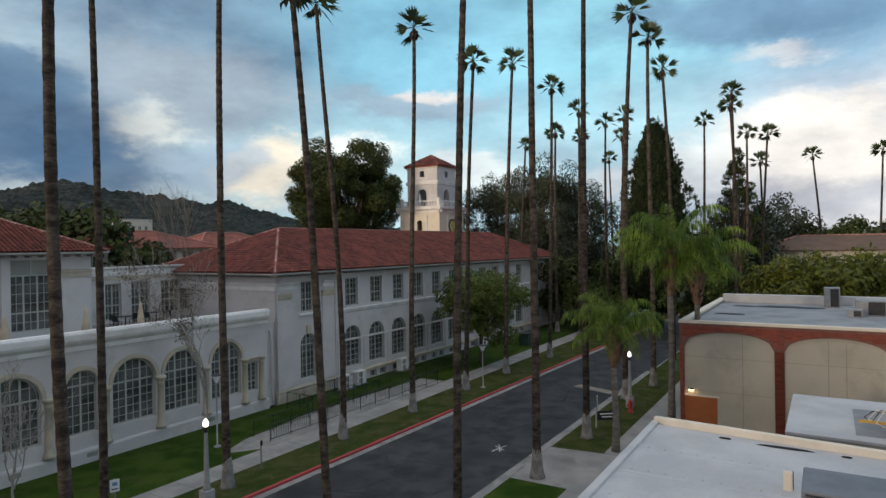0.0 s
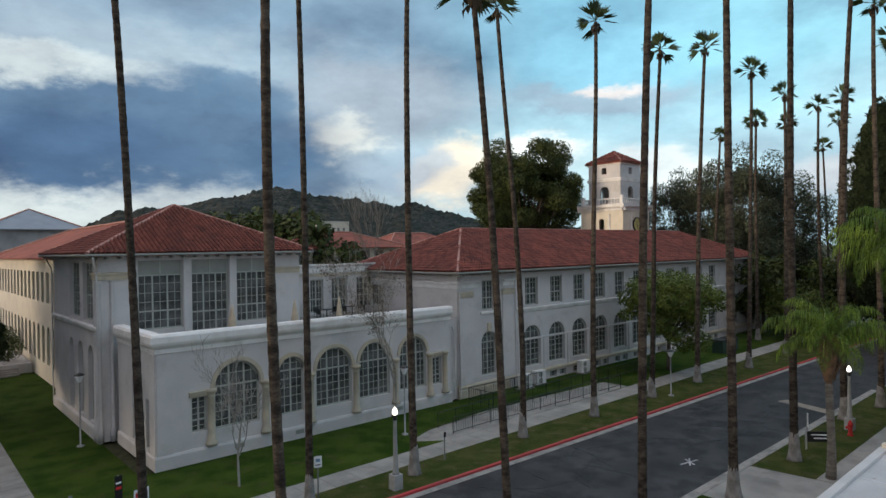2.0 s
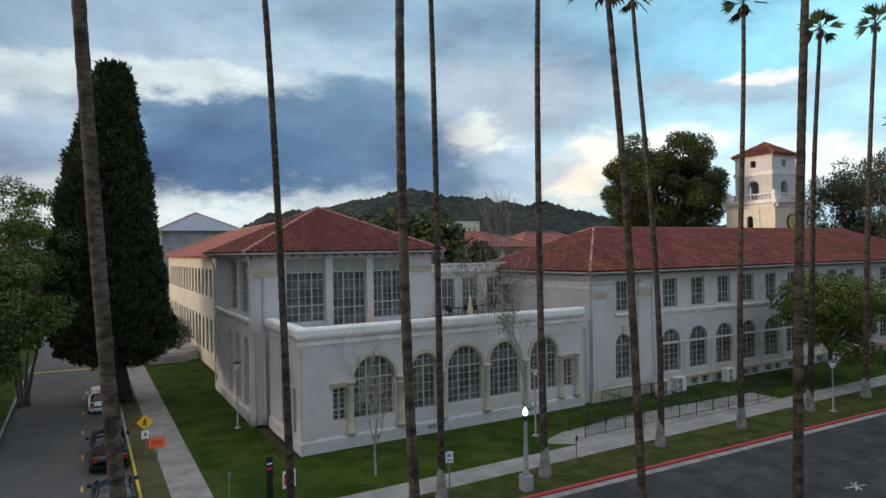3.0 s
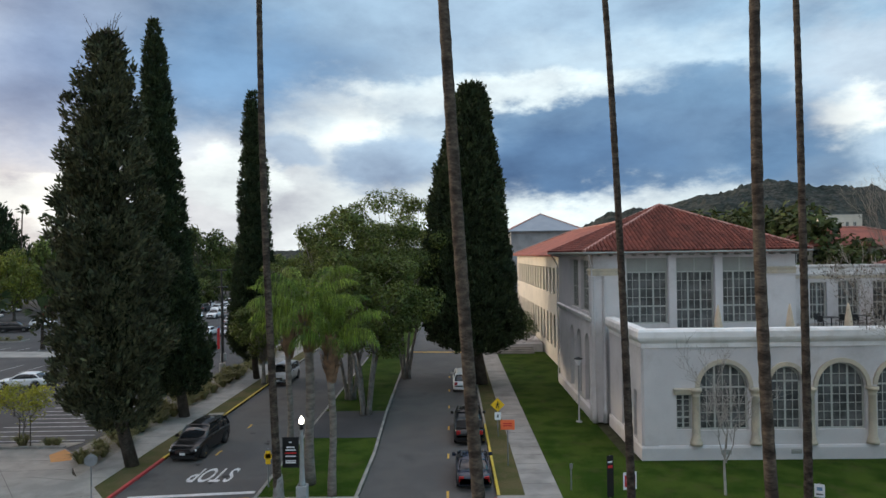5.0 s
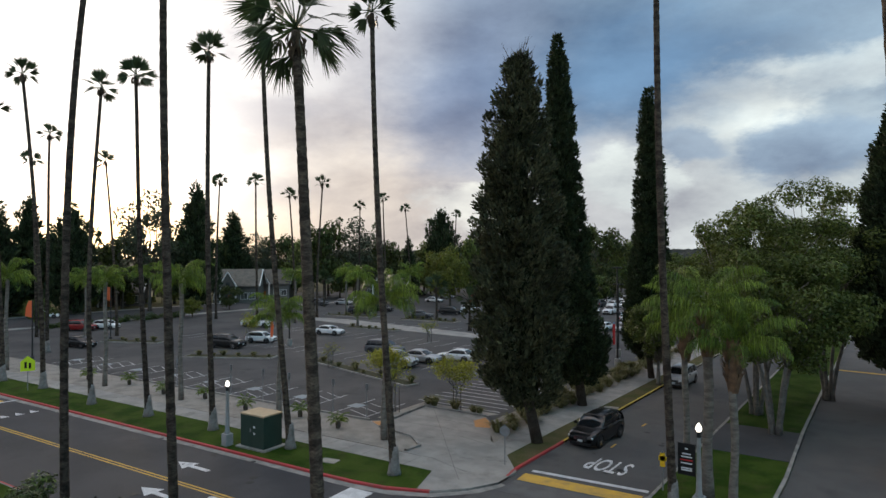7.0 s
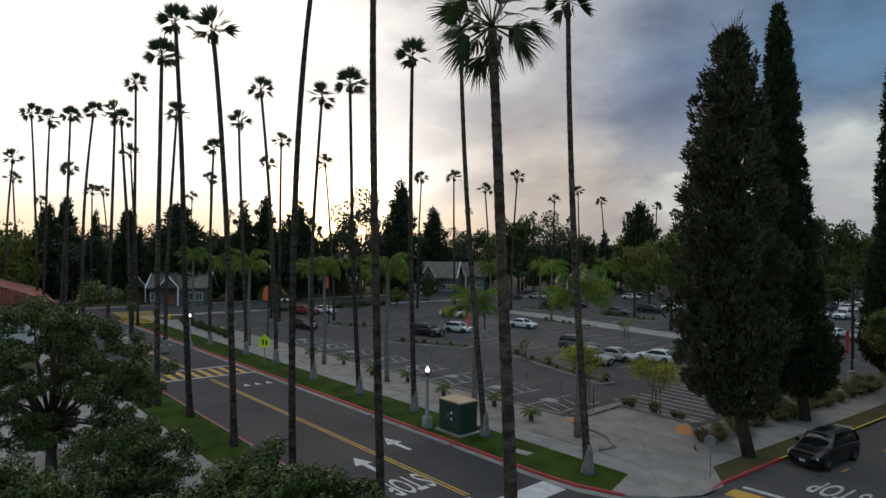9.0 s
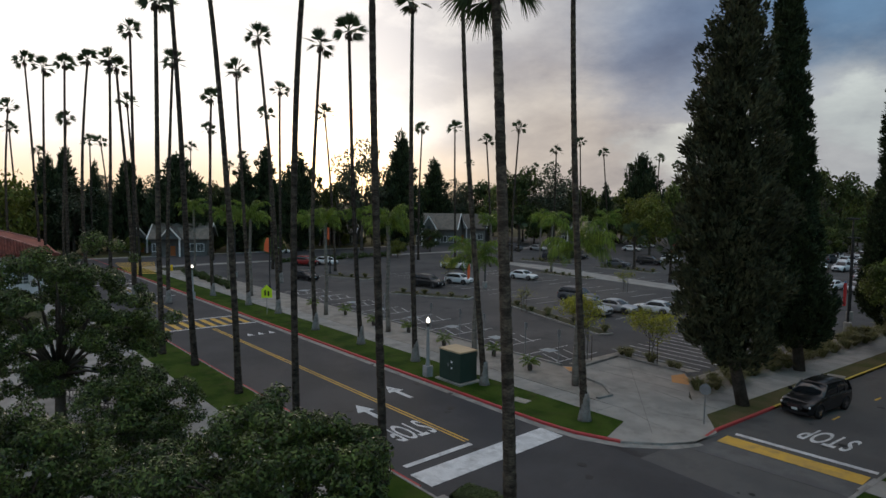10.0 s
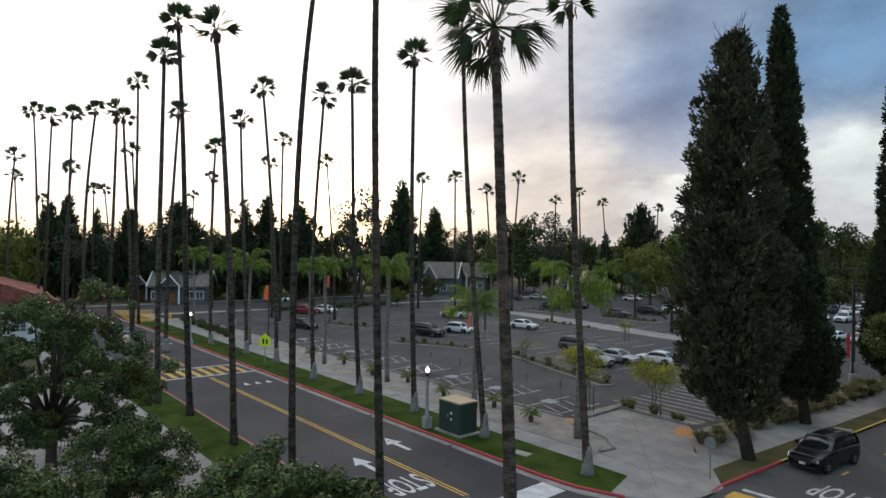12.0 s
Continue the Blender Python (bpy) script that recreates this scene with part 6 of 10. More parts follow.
# cypresses: narrow columns of upright sprays
def cypress(x, y, h, w, seed, n=9000, name="cypress", label="tall dark green columnar cypress", top=0.12, belly=0.35, bare=0.0, foot=2.0, taper=1.35, core=0.52, rag=0.34, shape=None, spray=0.42, leaf=None):
    """shape: (height, half width, sideways shift) from the foot up; else an outline from top, belly and taper."""
    t = thing(name, label, "tree", m=pose(x, y, 0))
    g = np.random.default_rng(seed)
    d = max(1.0, math.hypot(x, y))
    side = np.array([-y / d, x / d])

    def outline(z):
        if shape:
            zs = [q[0] for q in shape]
            return np.interp(z, zs, [q[1] for q in shape]), np.interp(z, zs, [q[2] for q in shape])
        s = np.clip((np.asarray(z, dtype=float) - foot) / (h - foot), 0.0, 1.0)
        prof = np.where(s < belly, np.minimum(1.0, s / belly) ** 0.55, (1 - (np.maximum(0.0, s - belly) / (1 - belly)) ** taper) * (1 - top) + top * (1 - s) ** 0.3)
        return w / 2 * prof, s * 0.0

    z0 = shape[0][0] if shape else foot
    girth = max(q[1] for q in shape) * 2 if shape else w
    bm = bmesh.new()
    axis = []
    for i in range(7):
        z = -0.1 + (h * 0.97 + 0.1) * i / 6
        o = float(outline(max(z, z0))[1]) * min(1.0, max(0.0, z) / max(0.1, z0 + 1.5))
        axis.append((side[0] * o, side[1] * o, z))
    r = girth * 0.062
    tube(bm, axis, [r * 1.2, r * 0.9, r * 0.75, r * 0.6, r * 0.42, r * 0.25, 0.03], 10)
    part("trunk", bm_mesh("trunk", bm, BARK, True), t, "fissured brown trunk")
    bm = bmesh.new()
    for i in range(34):
        z = z0 * 0.9 + (h * 0.93 - z0) * i / 34
        a = g.uniform(0, 6.283)
        rr, o = (float(v) for v in outline(z + 0.5))
        rr *= 0.75
        c = Vector((side[0] * o, side[1] * o, z))
        e = Vector((math.cos(a), math.sin(a), 0))
        tube(bm, [c, c + e * rr * 0.6 + Vector((0, 0, rr * 0.5)), c + e * rr + Vector((0, 0, rr * 1.2))], [0.06, 0.04, 0.015], 5)
    part("limb", bm_mesh("limb", bm, BARK, True), t)["kind"] = "stuff"
    # solid filler blocks sight through the crown; its near-black colour paints inner shade
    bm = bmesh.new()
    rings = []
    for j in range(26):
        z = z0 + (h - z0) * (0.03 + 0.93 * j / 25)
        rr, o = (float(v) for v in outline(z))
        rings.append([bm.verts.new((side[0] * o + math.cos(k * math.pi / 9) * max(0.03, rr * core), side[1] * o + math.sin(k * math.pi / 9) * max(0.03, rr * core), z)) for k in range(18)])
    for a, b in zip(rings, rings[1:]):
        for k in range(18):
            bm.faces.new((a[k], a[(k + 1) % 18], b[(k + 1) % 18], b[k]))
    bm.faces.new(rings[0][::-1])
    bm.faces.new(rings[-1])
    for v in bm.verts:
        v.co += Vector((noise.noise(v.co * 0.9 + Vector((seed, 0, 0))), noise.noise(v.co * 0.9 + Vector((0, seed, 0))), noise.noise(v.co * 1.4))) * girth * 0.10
    part("inner_foliage", bm_mesh("inner_foliage", bm, mat("inner_foliage", (0.012, 0.018, 0.009), 0.95, (0.020, 0.027, 0.012), 2.5, 0.5, 6, spec=0.02), True), t, "solid filler core, coloured dark as the crown's inner shade")
    # upright sprays: tufts of narrow leaves that fan up and out from the skin
    each = 18
    m = max(60, n // each)
    z = z0 + (h - z0) * g.random(m * 6) ** 0.95
    rr, o = outline(z)
    keep = g.random(m * 6) < (rr + 0.12) / (rr.max() + 0.12)
    z, rr, o = z[keep][:m], rr[keep][:m], o[keep][:m]
    m = len(z)
    a = g.uniform(0, 6.283, m)
    lump = np.array([noise.noise(Vector((math.cos(p) * 1.6, math.sin(p) * 1.6, q * 0.5 + seed))) for p, q in zip(a, z)])
    rr = rr * (1 - 0.42 * g.random(m) ** 2.2) * (1 + rag * lump) + np.where(g.random(m) < 0.05, 0.25 * rag, 0.0)
    c = np.stack([side[0] * o + np.cos(a) * rr, side[1] * o + np.sin(a) * rr, z - spray * 0.6], axis=1)
    out = np.stack([np.cos(a), np.sin(a), np.zeros(m)], axis=1)
    c, out = np.repeat(c, each, axis=0), np.repeat(out, each, axis=0)
    k = len(c)
    c = c + g.normal(0, spray * 0.26, (k, 3)) * np.array([1, 1, 1.3])
    way = unit(out * 0.55 + np.array([0, 0, 0.8]) + g.normal(0, 0.42, (k, 3)))
    b = unit(np.cross(way, g.normal(0, 1, (k, 3))))
    L, W = (spray * g.uniform(0.55, 1.2, k))[:, None], (spray * 0.34 * g.uniform(0.6, 1.2, k))[:, None]
    part("crown", quads_mesh("crown", np.stack([c, c + way * L * 0.55 + b * W * 0.5, c + way * L, c + way * L * 0.55 - b * W * 0.5], axis=1), leaf or CYPRESS_LEAF), t)
    if bare:
        bm = bmesh.new()
        for i in range(46):
            a, z = g.uniform(0, 6.283), h * g.uniform(0.80, 0.97)
            o = float(outline(z)[1])
            p = Vector((side[0] * o, side[1] * o, z))
            b = Vector((math.cos(a), math.sin(a), 1.5)) * g.uniform(0.4, 1.15)
            e = p + b + Vector((0, 0, 0.3))
            tube(bm, [p, p + b * 0.6, e], [0.035, 0.02, 0.008], 4)
            for q in range(3):
                v = Vector(g.normal(0, 1, 3)) * 0.28 + Vector((0, 0, 0.2))
                tube(bm, [p + b * (0.5 + 0.2 * q), p + b * (0.5 + 0.2 * q) + v], [0.014, 0.006], 3)
        part("bare_twigs", bm_mesh("bare_twigs", bm, BARK), t, "bare grey twigs at the tip")
    return t


cypress(-18.7, 36.0, 25.2, 6.0, 3, 50000, label="broad dark cypress thinning to bare twigs at its tip", core=0.46, bare=1.0, rag=0.75, leaf=GREY_CYPRESS_LEAF,
        shape=[(2.5, 0.9, 0.87), (3.4, 2.0, 0.84), (5.6, 2.6, 0.97), (8.8, 2.65, 1.11), (12.2, 2.45, 1.21), (15.7, 2.2, 1.34), (17.4, 1.9, 1.3), (20.9, 1.5, 1.2), (22.7, 1.05, 1.0), (24.2, 0.75, 1.2), (25.2, 0.15, 1.11)])
cypress(-20.4, 47.0, 29.9, 5.0, 4, 52000, core=0.70, rag=0.16, spray=0.36,
        shape=[(1.9, 0.8, 0.2), (2.8, 2.3, 0.47), (5.1, 2.7, 0.62), (7.3, 2.4, 1.16), (10.0, 2.1, 1.4), (14.5, 1.72, 1.52), (19.0, 1.32, 1.54), (23.5, 0.95, 1.68), (28.0, 0.58, 1.85), (29.9, 0.16, 1.86)])
cypress(-19.4, 61.3, 28.5, 4.0, 5, 36000, core=0.70, rag=0.18, spray=0.36,
        shape=[(2.2, 0.8, 0.3), (3.4, 2.0, 0.4), (5.9, 2.2, 0.45), (11.1, 1.8, 0.24), (15.1, 1.35, 0.0), (18.0, 1.4, 0.09), (20.9, 1.12, 0.07), (26.7, 0.68, 0.13), (28.5, 0.25, 0.17)])
cypress(2.6, 57.7, 27.9, 9.0, 6, 84000, label="massive dark green cypress beside the walk", core=0.80, rag=0.12, spray=0.46,
        shape=[(3.2, 1.6, 0.39), (4.4, 4.2, 0.6), (7.4, 4.5, 1.06), (10.5, 4.13, 1.17), (14.6, 3.55, 1.02), (19.8, 2.85, 1.0), (22.3, 2.2, 0.77), (26.5, 1.45, 0.66), (27.9, 0.76, 0.56)])

# broad trees
GREEN_TREE_LEAF = leaf_mat('street_tree_leaf', (0.070, 0.105, 0.020), (0.130, 0.165, 0.032), 0.5, 0.4)
tree("broad_tree", "leafy green street tree before the long building", 56.0, 30.2, crown_blobs(5.6, 5.0, 3.9, 6.2, 60, 0.8, 1.5, 2), 28000, 0.26, 0.16, GREEN_TREE_LEAF, 0.24, 3.0, seed=2)
MED_TREES = ((-8.6, 52.0, 8.0, 17.0, 5), (-4.6, 61.0, 9.4, 19.4, 6), (-6.6, 47.0, 5.4, 13.0, 7), (-8.2, 78.0, 10.0, 17, 8))
for x, y, w, h, sd in MED_TREES:
    tree("median_tree", "spreading leafy tree with several leaning trunks on the median", x, y, crown_blobs(w, w * 0.9, h * 0.34, h * 0.66, 120, 0.55, 1.25, sd), 26000, 0.27, 0.14, BROAD_LEAF, 0.16, 5.0, PALE_BARK, sd, trunks=4, spread=0.55, count=44, group="median trees")
# magnolias by the courtyard
for x, y, w, h, r, fork, sd, n, nb in ((-18.0, 6.6, 5.3, 6.2, 0.16, 1.6, 11, 70000, 230), (-23.6, 0.2, 3.9, 5.9, 0.16, 1.5, 12, 40000, 140), (-36.5, 2.6, 6.2, 11.0, 0.30, 3.2, 13, 76000, 250), (-30.6, 5.0, 3.5, 4.9, 0.14, 1.4, 16, 24000, 100)):
    tree("magnolia_tree", "glossy dark green magnolia over the pale courtyard", x, y, crown_blobs(w, w * 0.9, h * 0.46, h * 0.50, nb, 0.22, 0.66, sd, 0.7), n, 0.175, 0.075, MAGNOLIA_LEAF, r, fork, BARK, sd, count=30, group="magnolias")
tree("broad_tree", "low dark leafy tree beside the narrow cypress", -17.9, 58.6, crown_blobs(3.3, 3.3, 2.9, 5.6, 70, 0.5, 1.0, 9), 14000, 0.24, 0.13, BROAD_LEAF, 0.2, 2.2, PALE_BARK, 9)
# stone pine and the wood behind the long building
tree("stone_pine", "huge dark round-headed pine behind the red roof", *polar(40.6, 108), crown_blobs(12.0, 11.5, 9.6, 21.4, 120, 1.5, 2.7, 21), 120000, 0.42, 0.20, PINE_LEAF, 0.6, 9.0, seed=21, count=50)


def bare_tree(x, y, h, w, seed, label, bark=None, leaves=0, name="bare_tree", deep=5, leaf=0.10, leafy=None):
    t = thing(name, label, "tree", m=pose(x, y, 0))
    g = np.random.default_rng(seed)
    bm = bmesh.new()
    ends = []

    def grow(p, d, ln, r, lev):
        q = p + d * ln * 0.5 + Vector(g.normal(0, 0.06, 3)) * ln
        e = p + d * ln
        tube(bm, [p, q, e], [r, r * 0.8, r * 0.6], 6 if lev < 2 else 4)
        ends.append(e)
        if lev >= deep:
            return
        for i in range(4 if lev < 2 else 3):
            a = g.uniform(0, 6.283)
            tilt = g.uniform(0.28, 0.72)
            side = d.orthogonal().normalized()
            side = Matrix.Rotation(a, 3, d) @ side
            nd = (d * math.cos(tilt) + side * math.sin(tilt) * w + Vector((0, 0, 0.25))).normalized()
            grow(p.lerp(e, g.uniform(0.55, 1.0)), nd, ln * g.uniform(0.55, 0.78), max(0.008, r * 0.5), lev + 1)

    grow(Vector((0, 0, -0.1)), Vector((0.03, 0, 1)).normalized(), h * 0.36, 0.019 * h ** 0.6, 0)
    part("trunk", bm_mesh("trunk", bm, bark or PALE_BARK), t)
    if leaves:
        e = np.array(ends)[g.integers(0, len(ends), leaves)] + g.normal(0, 1, (leaves, 3)) * ((0.3, 0.3, 0.14) if leafy else (0.12, 0.12, 0.12))
        part("crown", quads_mesh("crown", leaf_quads(e, g.normal(0, 1, (leaves, 3)), leaf, leaf * 0.65), leafy or DEAD_LEAF), t, "sparse yellow-green leaves" if leafy else "sparse last leaves")
    return t


GREY_BARK = mat("pale_grey_bark", (0.36, 0.345, 0.32), 0.95, (0.24, 0.23, 0.21), 2.5, 0.3, 16, 0.6, spec=0.1)
bare_tree(13.3, 30.8, 8.2, 1.0, 31, "small leafless tree before the arched windows", GREY_BARK)
bare_tree(23.6, 31.2, 13.0, 0.95, 32, "leafless street tree with a few dry leaves", GREY_BARK, leaves=2200)
bare_tree(*polar(54.5, 97), 27.0, 0.55, 33, "tall dead tree behind the terrace")
for i, (x, y, h, n) in enumerate(((-27.6, 39.7, 5.2, 2600), (-31.2, 36.6, 5.6, 2600), (-41.0, 46.2, 3.6, 1600), (-48.8, 46.6, 3.4, 160), (-71.8, 53.2, 4.6, 2000), (-52.4, 68.7, 4.0, 400), (-33.5, 47.5, 3.4, 120))):
    t = bare_tree(x, y, h, 1.25, 41 + i, "small staked tree with yellow-green leaves in the car park" if n > 1000 else "thin staked young tree, nearly bare, in the car park", leaves=n, name="young_tree", deep=4, leaf=0.15, leafy=YELLOW_LEAF)
    for u in (-0.35, 0.35):
        bm = bmesh.new()
        tube(bm, [(u, 0.05, -0.1), (u, 0.05, 1.9)], [0.035, 0.03], 6)
        part("stake", bm_mesh("stake", bm, BARK), t)

# trees of the town, from a few kinds
PROTO = []
for sd, (rx, rz, cz, leaf, n, ln, fork, lab) in enumerate((
        (5.0, 4.0, 4.9, BROAD_LEAF, 3600, 0.54, 2.4, "dark leafy tree among the houses"),
        (4.4, 5.0, 6.8, EUCA_LEAF, 4000, 0.42, 3.6, "tall grey-green open-crowned tree"),
        (4.8, 3.2, 4.2, BRIGHT_LEAF, 3200, 0.48, 2.0, "yellow-green leafy tree by the road"),
        (5.4, 4.4, 5.2, PINE_LEAF, 3600, 0.58, 2.6, "dense dark green tree among roofs"))):
    blobs = crown_blobs(rx, rx * 0.95, rz, cz, 40, 0.8, 1.7, 70 + sd)
    PROTO.append(tree("town_tree", lab, 0, 0, blobs, n, ln, ln * 0.55, leaf, 0.22, fork, seed=70 + sd, group="town trees"))
blobs = crown_blobs(4.6, 4.4, 5.2, 6.8, 80, 0.5, 1.25, 77)
FINE = tree("town_tree", "tall grey-green open-crowned tree at the street's end", 0, 0, blobs, 24000, 0.20, 0.11, EUCA_LEAF, 0.18, 3.6, seed=77, count=44, group="town trees")
CONE = cypress(0, 0, 16.0, 6.4, 80, 7000, "conifer", "dark pointed conifer against the sky", 0.05, 0.16, foot=0.8, core=0.6, rag=0.9, spray=0.8)
DOME = cypress(0, 0, 14.0, 9.0, 81, 9000, "conifer", "broad ragged dark conifer against the sky", 0.24, 0.34, foot=0.8, core=0.62, taper=1.4, rag=1.0, spray=0.85)
first = [True] * 7


def plant(kind, x, y, s, turn=0.0, tall=1.0):
    ob = (CONE, DOME, FINE)[kind - 4] if kind > 3 else PROTO[kind]
    m = pose(x, y, 0, 0, 0, turn) @ Matrix.Diagonal((s, s, s * tall, 1))
    if first[kind]:
        first[kind] = False
        ob.matrix_basis = m
        return ob
    keep = ob.matrix_basis.copy()
    ob.matrix_basis = Matrix()
    made = copy_thing(ob, m)
    ob.matrix_basis = keep
    return made


g2 = np.random.default_rng(99)


def beyond(az, dist):
    """Keep the trees of the west behind the side street."""
    return max(dist, 176 / abs(math.cos(radians(az)))) if az > 140 else dist


# west: behind the car park and along the far street
for i in range(105):
    az = 112 + 72 * (i + g2.uniform(0, 0.9)) / 105
    near = az > 145
    dist = beyond(az, g2.uniform(150, 215) if near else g2.uniform(165, 300))
    kind = int(g2.choice([0, 0, 1, 1, 1, 2, 2, 3] if near else [0, 0, 1, 2, 3]))
    s = g2.uniform(0.85, 1.45) * (0.7 if kind == 5 else 1.0) * (1.0 if near else 1.15)
    plant(kind, *polar(az, dist), s, g2.uniform(0, 360), g2.uniform(0.85, 1.1))
# standing out against the sky: direction, distance, width, height, kind
TRUE_SIZE = {4: (16.0, 6.4), 5: (14.0, 9.0), 0: (9.2, 10.6), 1: (12.2, 9.4), 2: (7.8, 10.2), 3: (10.0, 11.2)}
for az, dist, wide, high, k in ((166.8, 150, 8.5, 21.9, 5), (170.6, 155, 5.4, 20.6, 5), (161.6, 150, 6.2, 21.4, 4), (159.8, 155, 6.4, 24.6, 4), (156.9, 150, 8.0, 22.0, 5), (147.7, 152, 6.2, 29.0, 4), (144.7, 205, 7.4, 26.0, 4),
                                (136.8, 175, 12.6, 20.6, 3), (134.0, 180, 13.5, 20.4, 1), (126.2, 190, 7.6, 26.3, 5), (129.2, 180, 3.6, 17.7, 4), (176.2, 150, 4.8, 20.9, 5), (175.0, 155, 4.6, 23.1, 4), (173.0, 150, 2.8, 20.0, 4),
                                (151.3, 150, 13.0, 23.4, 1), (153.3, 160, 11.5, 16.4, 3), (140.7, 215, 13.4, 18.4, 3), (123.6, 170, 10.5, 17.1, 0), (125.4, 150, 10.4, 12.0, 2), (163.9, 160, 12.0, 15.6, 3), (168.6, 160, 12.0, 15.4, 1),
                                (172.2, 160, 13.0, 15.0, 1), (174.6, 150, 12.0, 14.4, 1), (179.0, 140, 13.0, 14.5, 2), (177.0, 152, 12.0, 14.0, 2), (158.4, 165, 12.0, 16.0, 3), (149.4, 170, 12.0, 16.5, 0), (146.2, 205, 12.0, 17.0, 3),
                                (143.0, 210, 12.0, 17.0, 1), (138.6, 185, 12.5, 16.6, 0), (131.4, 185, 12.0, 15.8, 3), (127.8, 195, 12.5, 16.0, 0), (121.0, 200, 13.0, 16.5, 3), (118.0, 190, 12.0, 15.8, 0), (112.2, 170, 13.0, 19.4, 3), (109.6, 200, 12.0, 16.2, 0)):
    real_h, real_w = TRUE_SIZE[k]
    wide, high = wide * (1.45 if k > 3 else 1.3), high * (1.0 if k > 3 else 1.15)
    plant(k, *polar(az, dist), wide / real_w, az * 7, high / (real_h * wide / real_w))
# low growth in the gardens of the houses
for i in range(30):
    spot = (g2.uniform(-152, -142), 24 + 92 * (i + g2.uniform(0, 0.8)) / 30)
    if not 92 < spot[1] < 116:
        plant((2, 0, 2, 1)[i % 4], *spot, g2.uniform(0.3, 0.6), i * 47.0, g2.uniform(0.8, 1.1))
# hedgerow trees at the edge of the car park
for x, y, k, s in ((-118, 45, 0, 0.6), (-112, 70, 2, 0.5), (-120, 84, 3, 0.6), (-70, 130, 2, 0.9), (-84, 138, 2, 0.8), (-58, 140, 0, 0.9), (-45, 150, 3, 1.1), (-30, 150, 0, 1.1), (-100, 118, 2, 0.7)):
    plant(k, x, y, s, x * 11)
for i in range(24):
    az = 94 + 26 * (i + g2.uniform(0, 0.9)) / 24
    plant(int(g2.choice([0, 1, 2, 0])), *polar(az, g2.uniform(230, 340)), g2.uniform(1.2, 1.9), g2.uniform(0, 360), g2.uniform(0.85, 1.05))
# north: beyond the roofs
for i in range(40):
    az = 40 + 76 * (i + g2.uniform(0, 0.9)) / 40
    plant(int(g2.choice([0, 3, 1, 0])), *polar(az, g2.uniform(150, 240)), g2.uniform(0.8, 1.15), g2.uniform(0, 360), g2.uniform(0.85, 1.05))
for az, dist, k, s in ((62.2, 105, 3, 2.2), (65.2, 110, 3, 2.25), (58.5, 102, 3, 1.6), (66.2, 112, 1, 1.5), (46.5, 125, 3, 1.35), (48.5, 130, 0, 1.3), (53.0, 150, 0, 1.2)):
    plant(k, *polar(az, dist), s, az * 9, 0.95)
# east: the wood at the end of the street
for az, dist, k, s, tall in ((29.5, 120, 6, 1.3, 1.1), (27.0, 115, 6, 1.7, 1.25), (25.0, 112, 6, 1.6, 1.3), (22.5, 105, 6, 1.7, 1.35), (20.5, 108, 6, 1.7, 1.3), (18.5, 112, 6, 1.5, 1.3), (24, 125, 3, 1.5, 1.0), (21, 95, 3, 1.2, 1.0), (16.5, 105, 0, 1.2, 1.0), (19, 90, 0, 0.9, 1.0), (14.5, 100, 3, 1.1, 1.0), (17.5, 85, 0, 0.75, 1.0), (30.5, 130, 0, 1.1, 1.0), (12.8, 120, 3, 1.2, 1.0)):
    plant(k, *polar(az, dist), s, az * 13, tall)
cypress(*polar(12.7, 92), 29.6, 10.5, 82, 30000, "conifer", "huge dense dark conifer at the end of the street", 0.30, 0.34, foot=2.0, core=0.8, taper=1.8)
gk3 = np.random.default_rng(17)
cone = []
for i in range(90):
    q = gk3.random() ** 0.8
    aa, rr = gk3.uniform(0, 6.283), 5.6 * (1 - q) ** 0.8 * gk3.uniform(0.5, 1.0)
    cone.append(((math.cos(aa) * rr, math.sin(aa) * rr, 5 + q * 20.5), gk3.uniform(0.45, 0.9)))
tree("open_conifer", "tall open-branched conifer with gaps between its limbs", *polar(6.3, 100), cone, 14000, 0.30, 0.14, PINE_LEAF, 0.35, 8.0, seed=83, count=60)
plant(5, *polar(4.6, 120), 1.1, 40, 1.2)
for az, dist, k, s in ((7.5, 92, 3, 1.2), (9.5, 88, 0, 1.1), (3.0, 84, 2, 1.3), (1.0, 82, 2, 1.4), (-1.5, 80, 2, 1.45), (-4.0, 84, 2, 1.45), (-6.5, 86, 2, 1.4), (6, 110, 1, 1.7), (3, 160, 1, 1.9), (1.5, 165, 3, 1.8), (-0.8, 170, 0, 1.9), (-2.5, 165, 3, 1.9), (-4.5, 160, 0, 1.9), (-6.5, 160, 1, 1.8), (-9, 150, 0, 1.8), (9, 140, 3, 1.8), (4.5, 158, 3, 1.6), (7.3, 150, 0, 1.8)):
    plant(k, *polar(az, dist), s, az * 17 + 3)


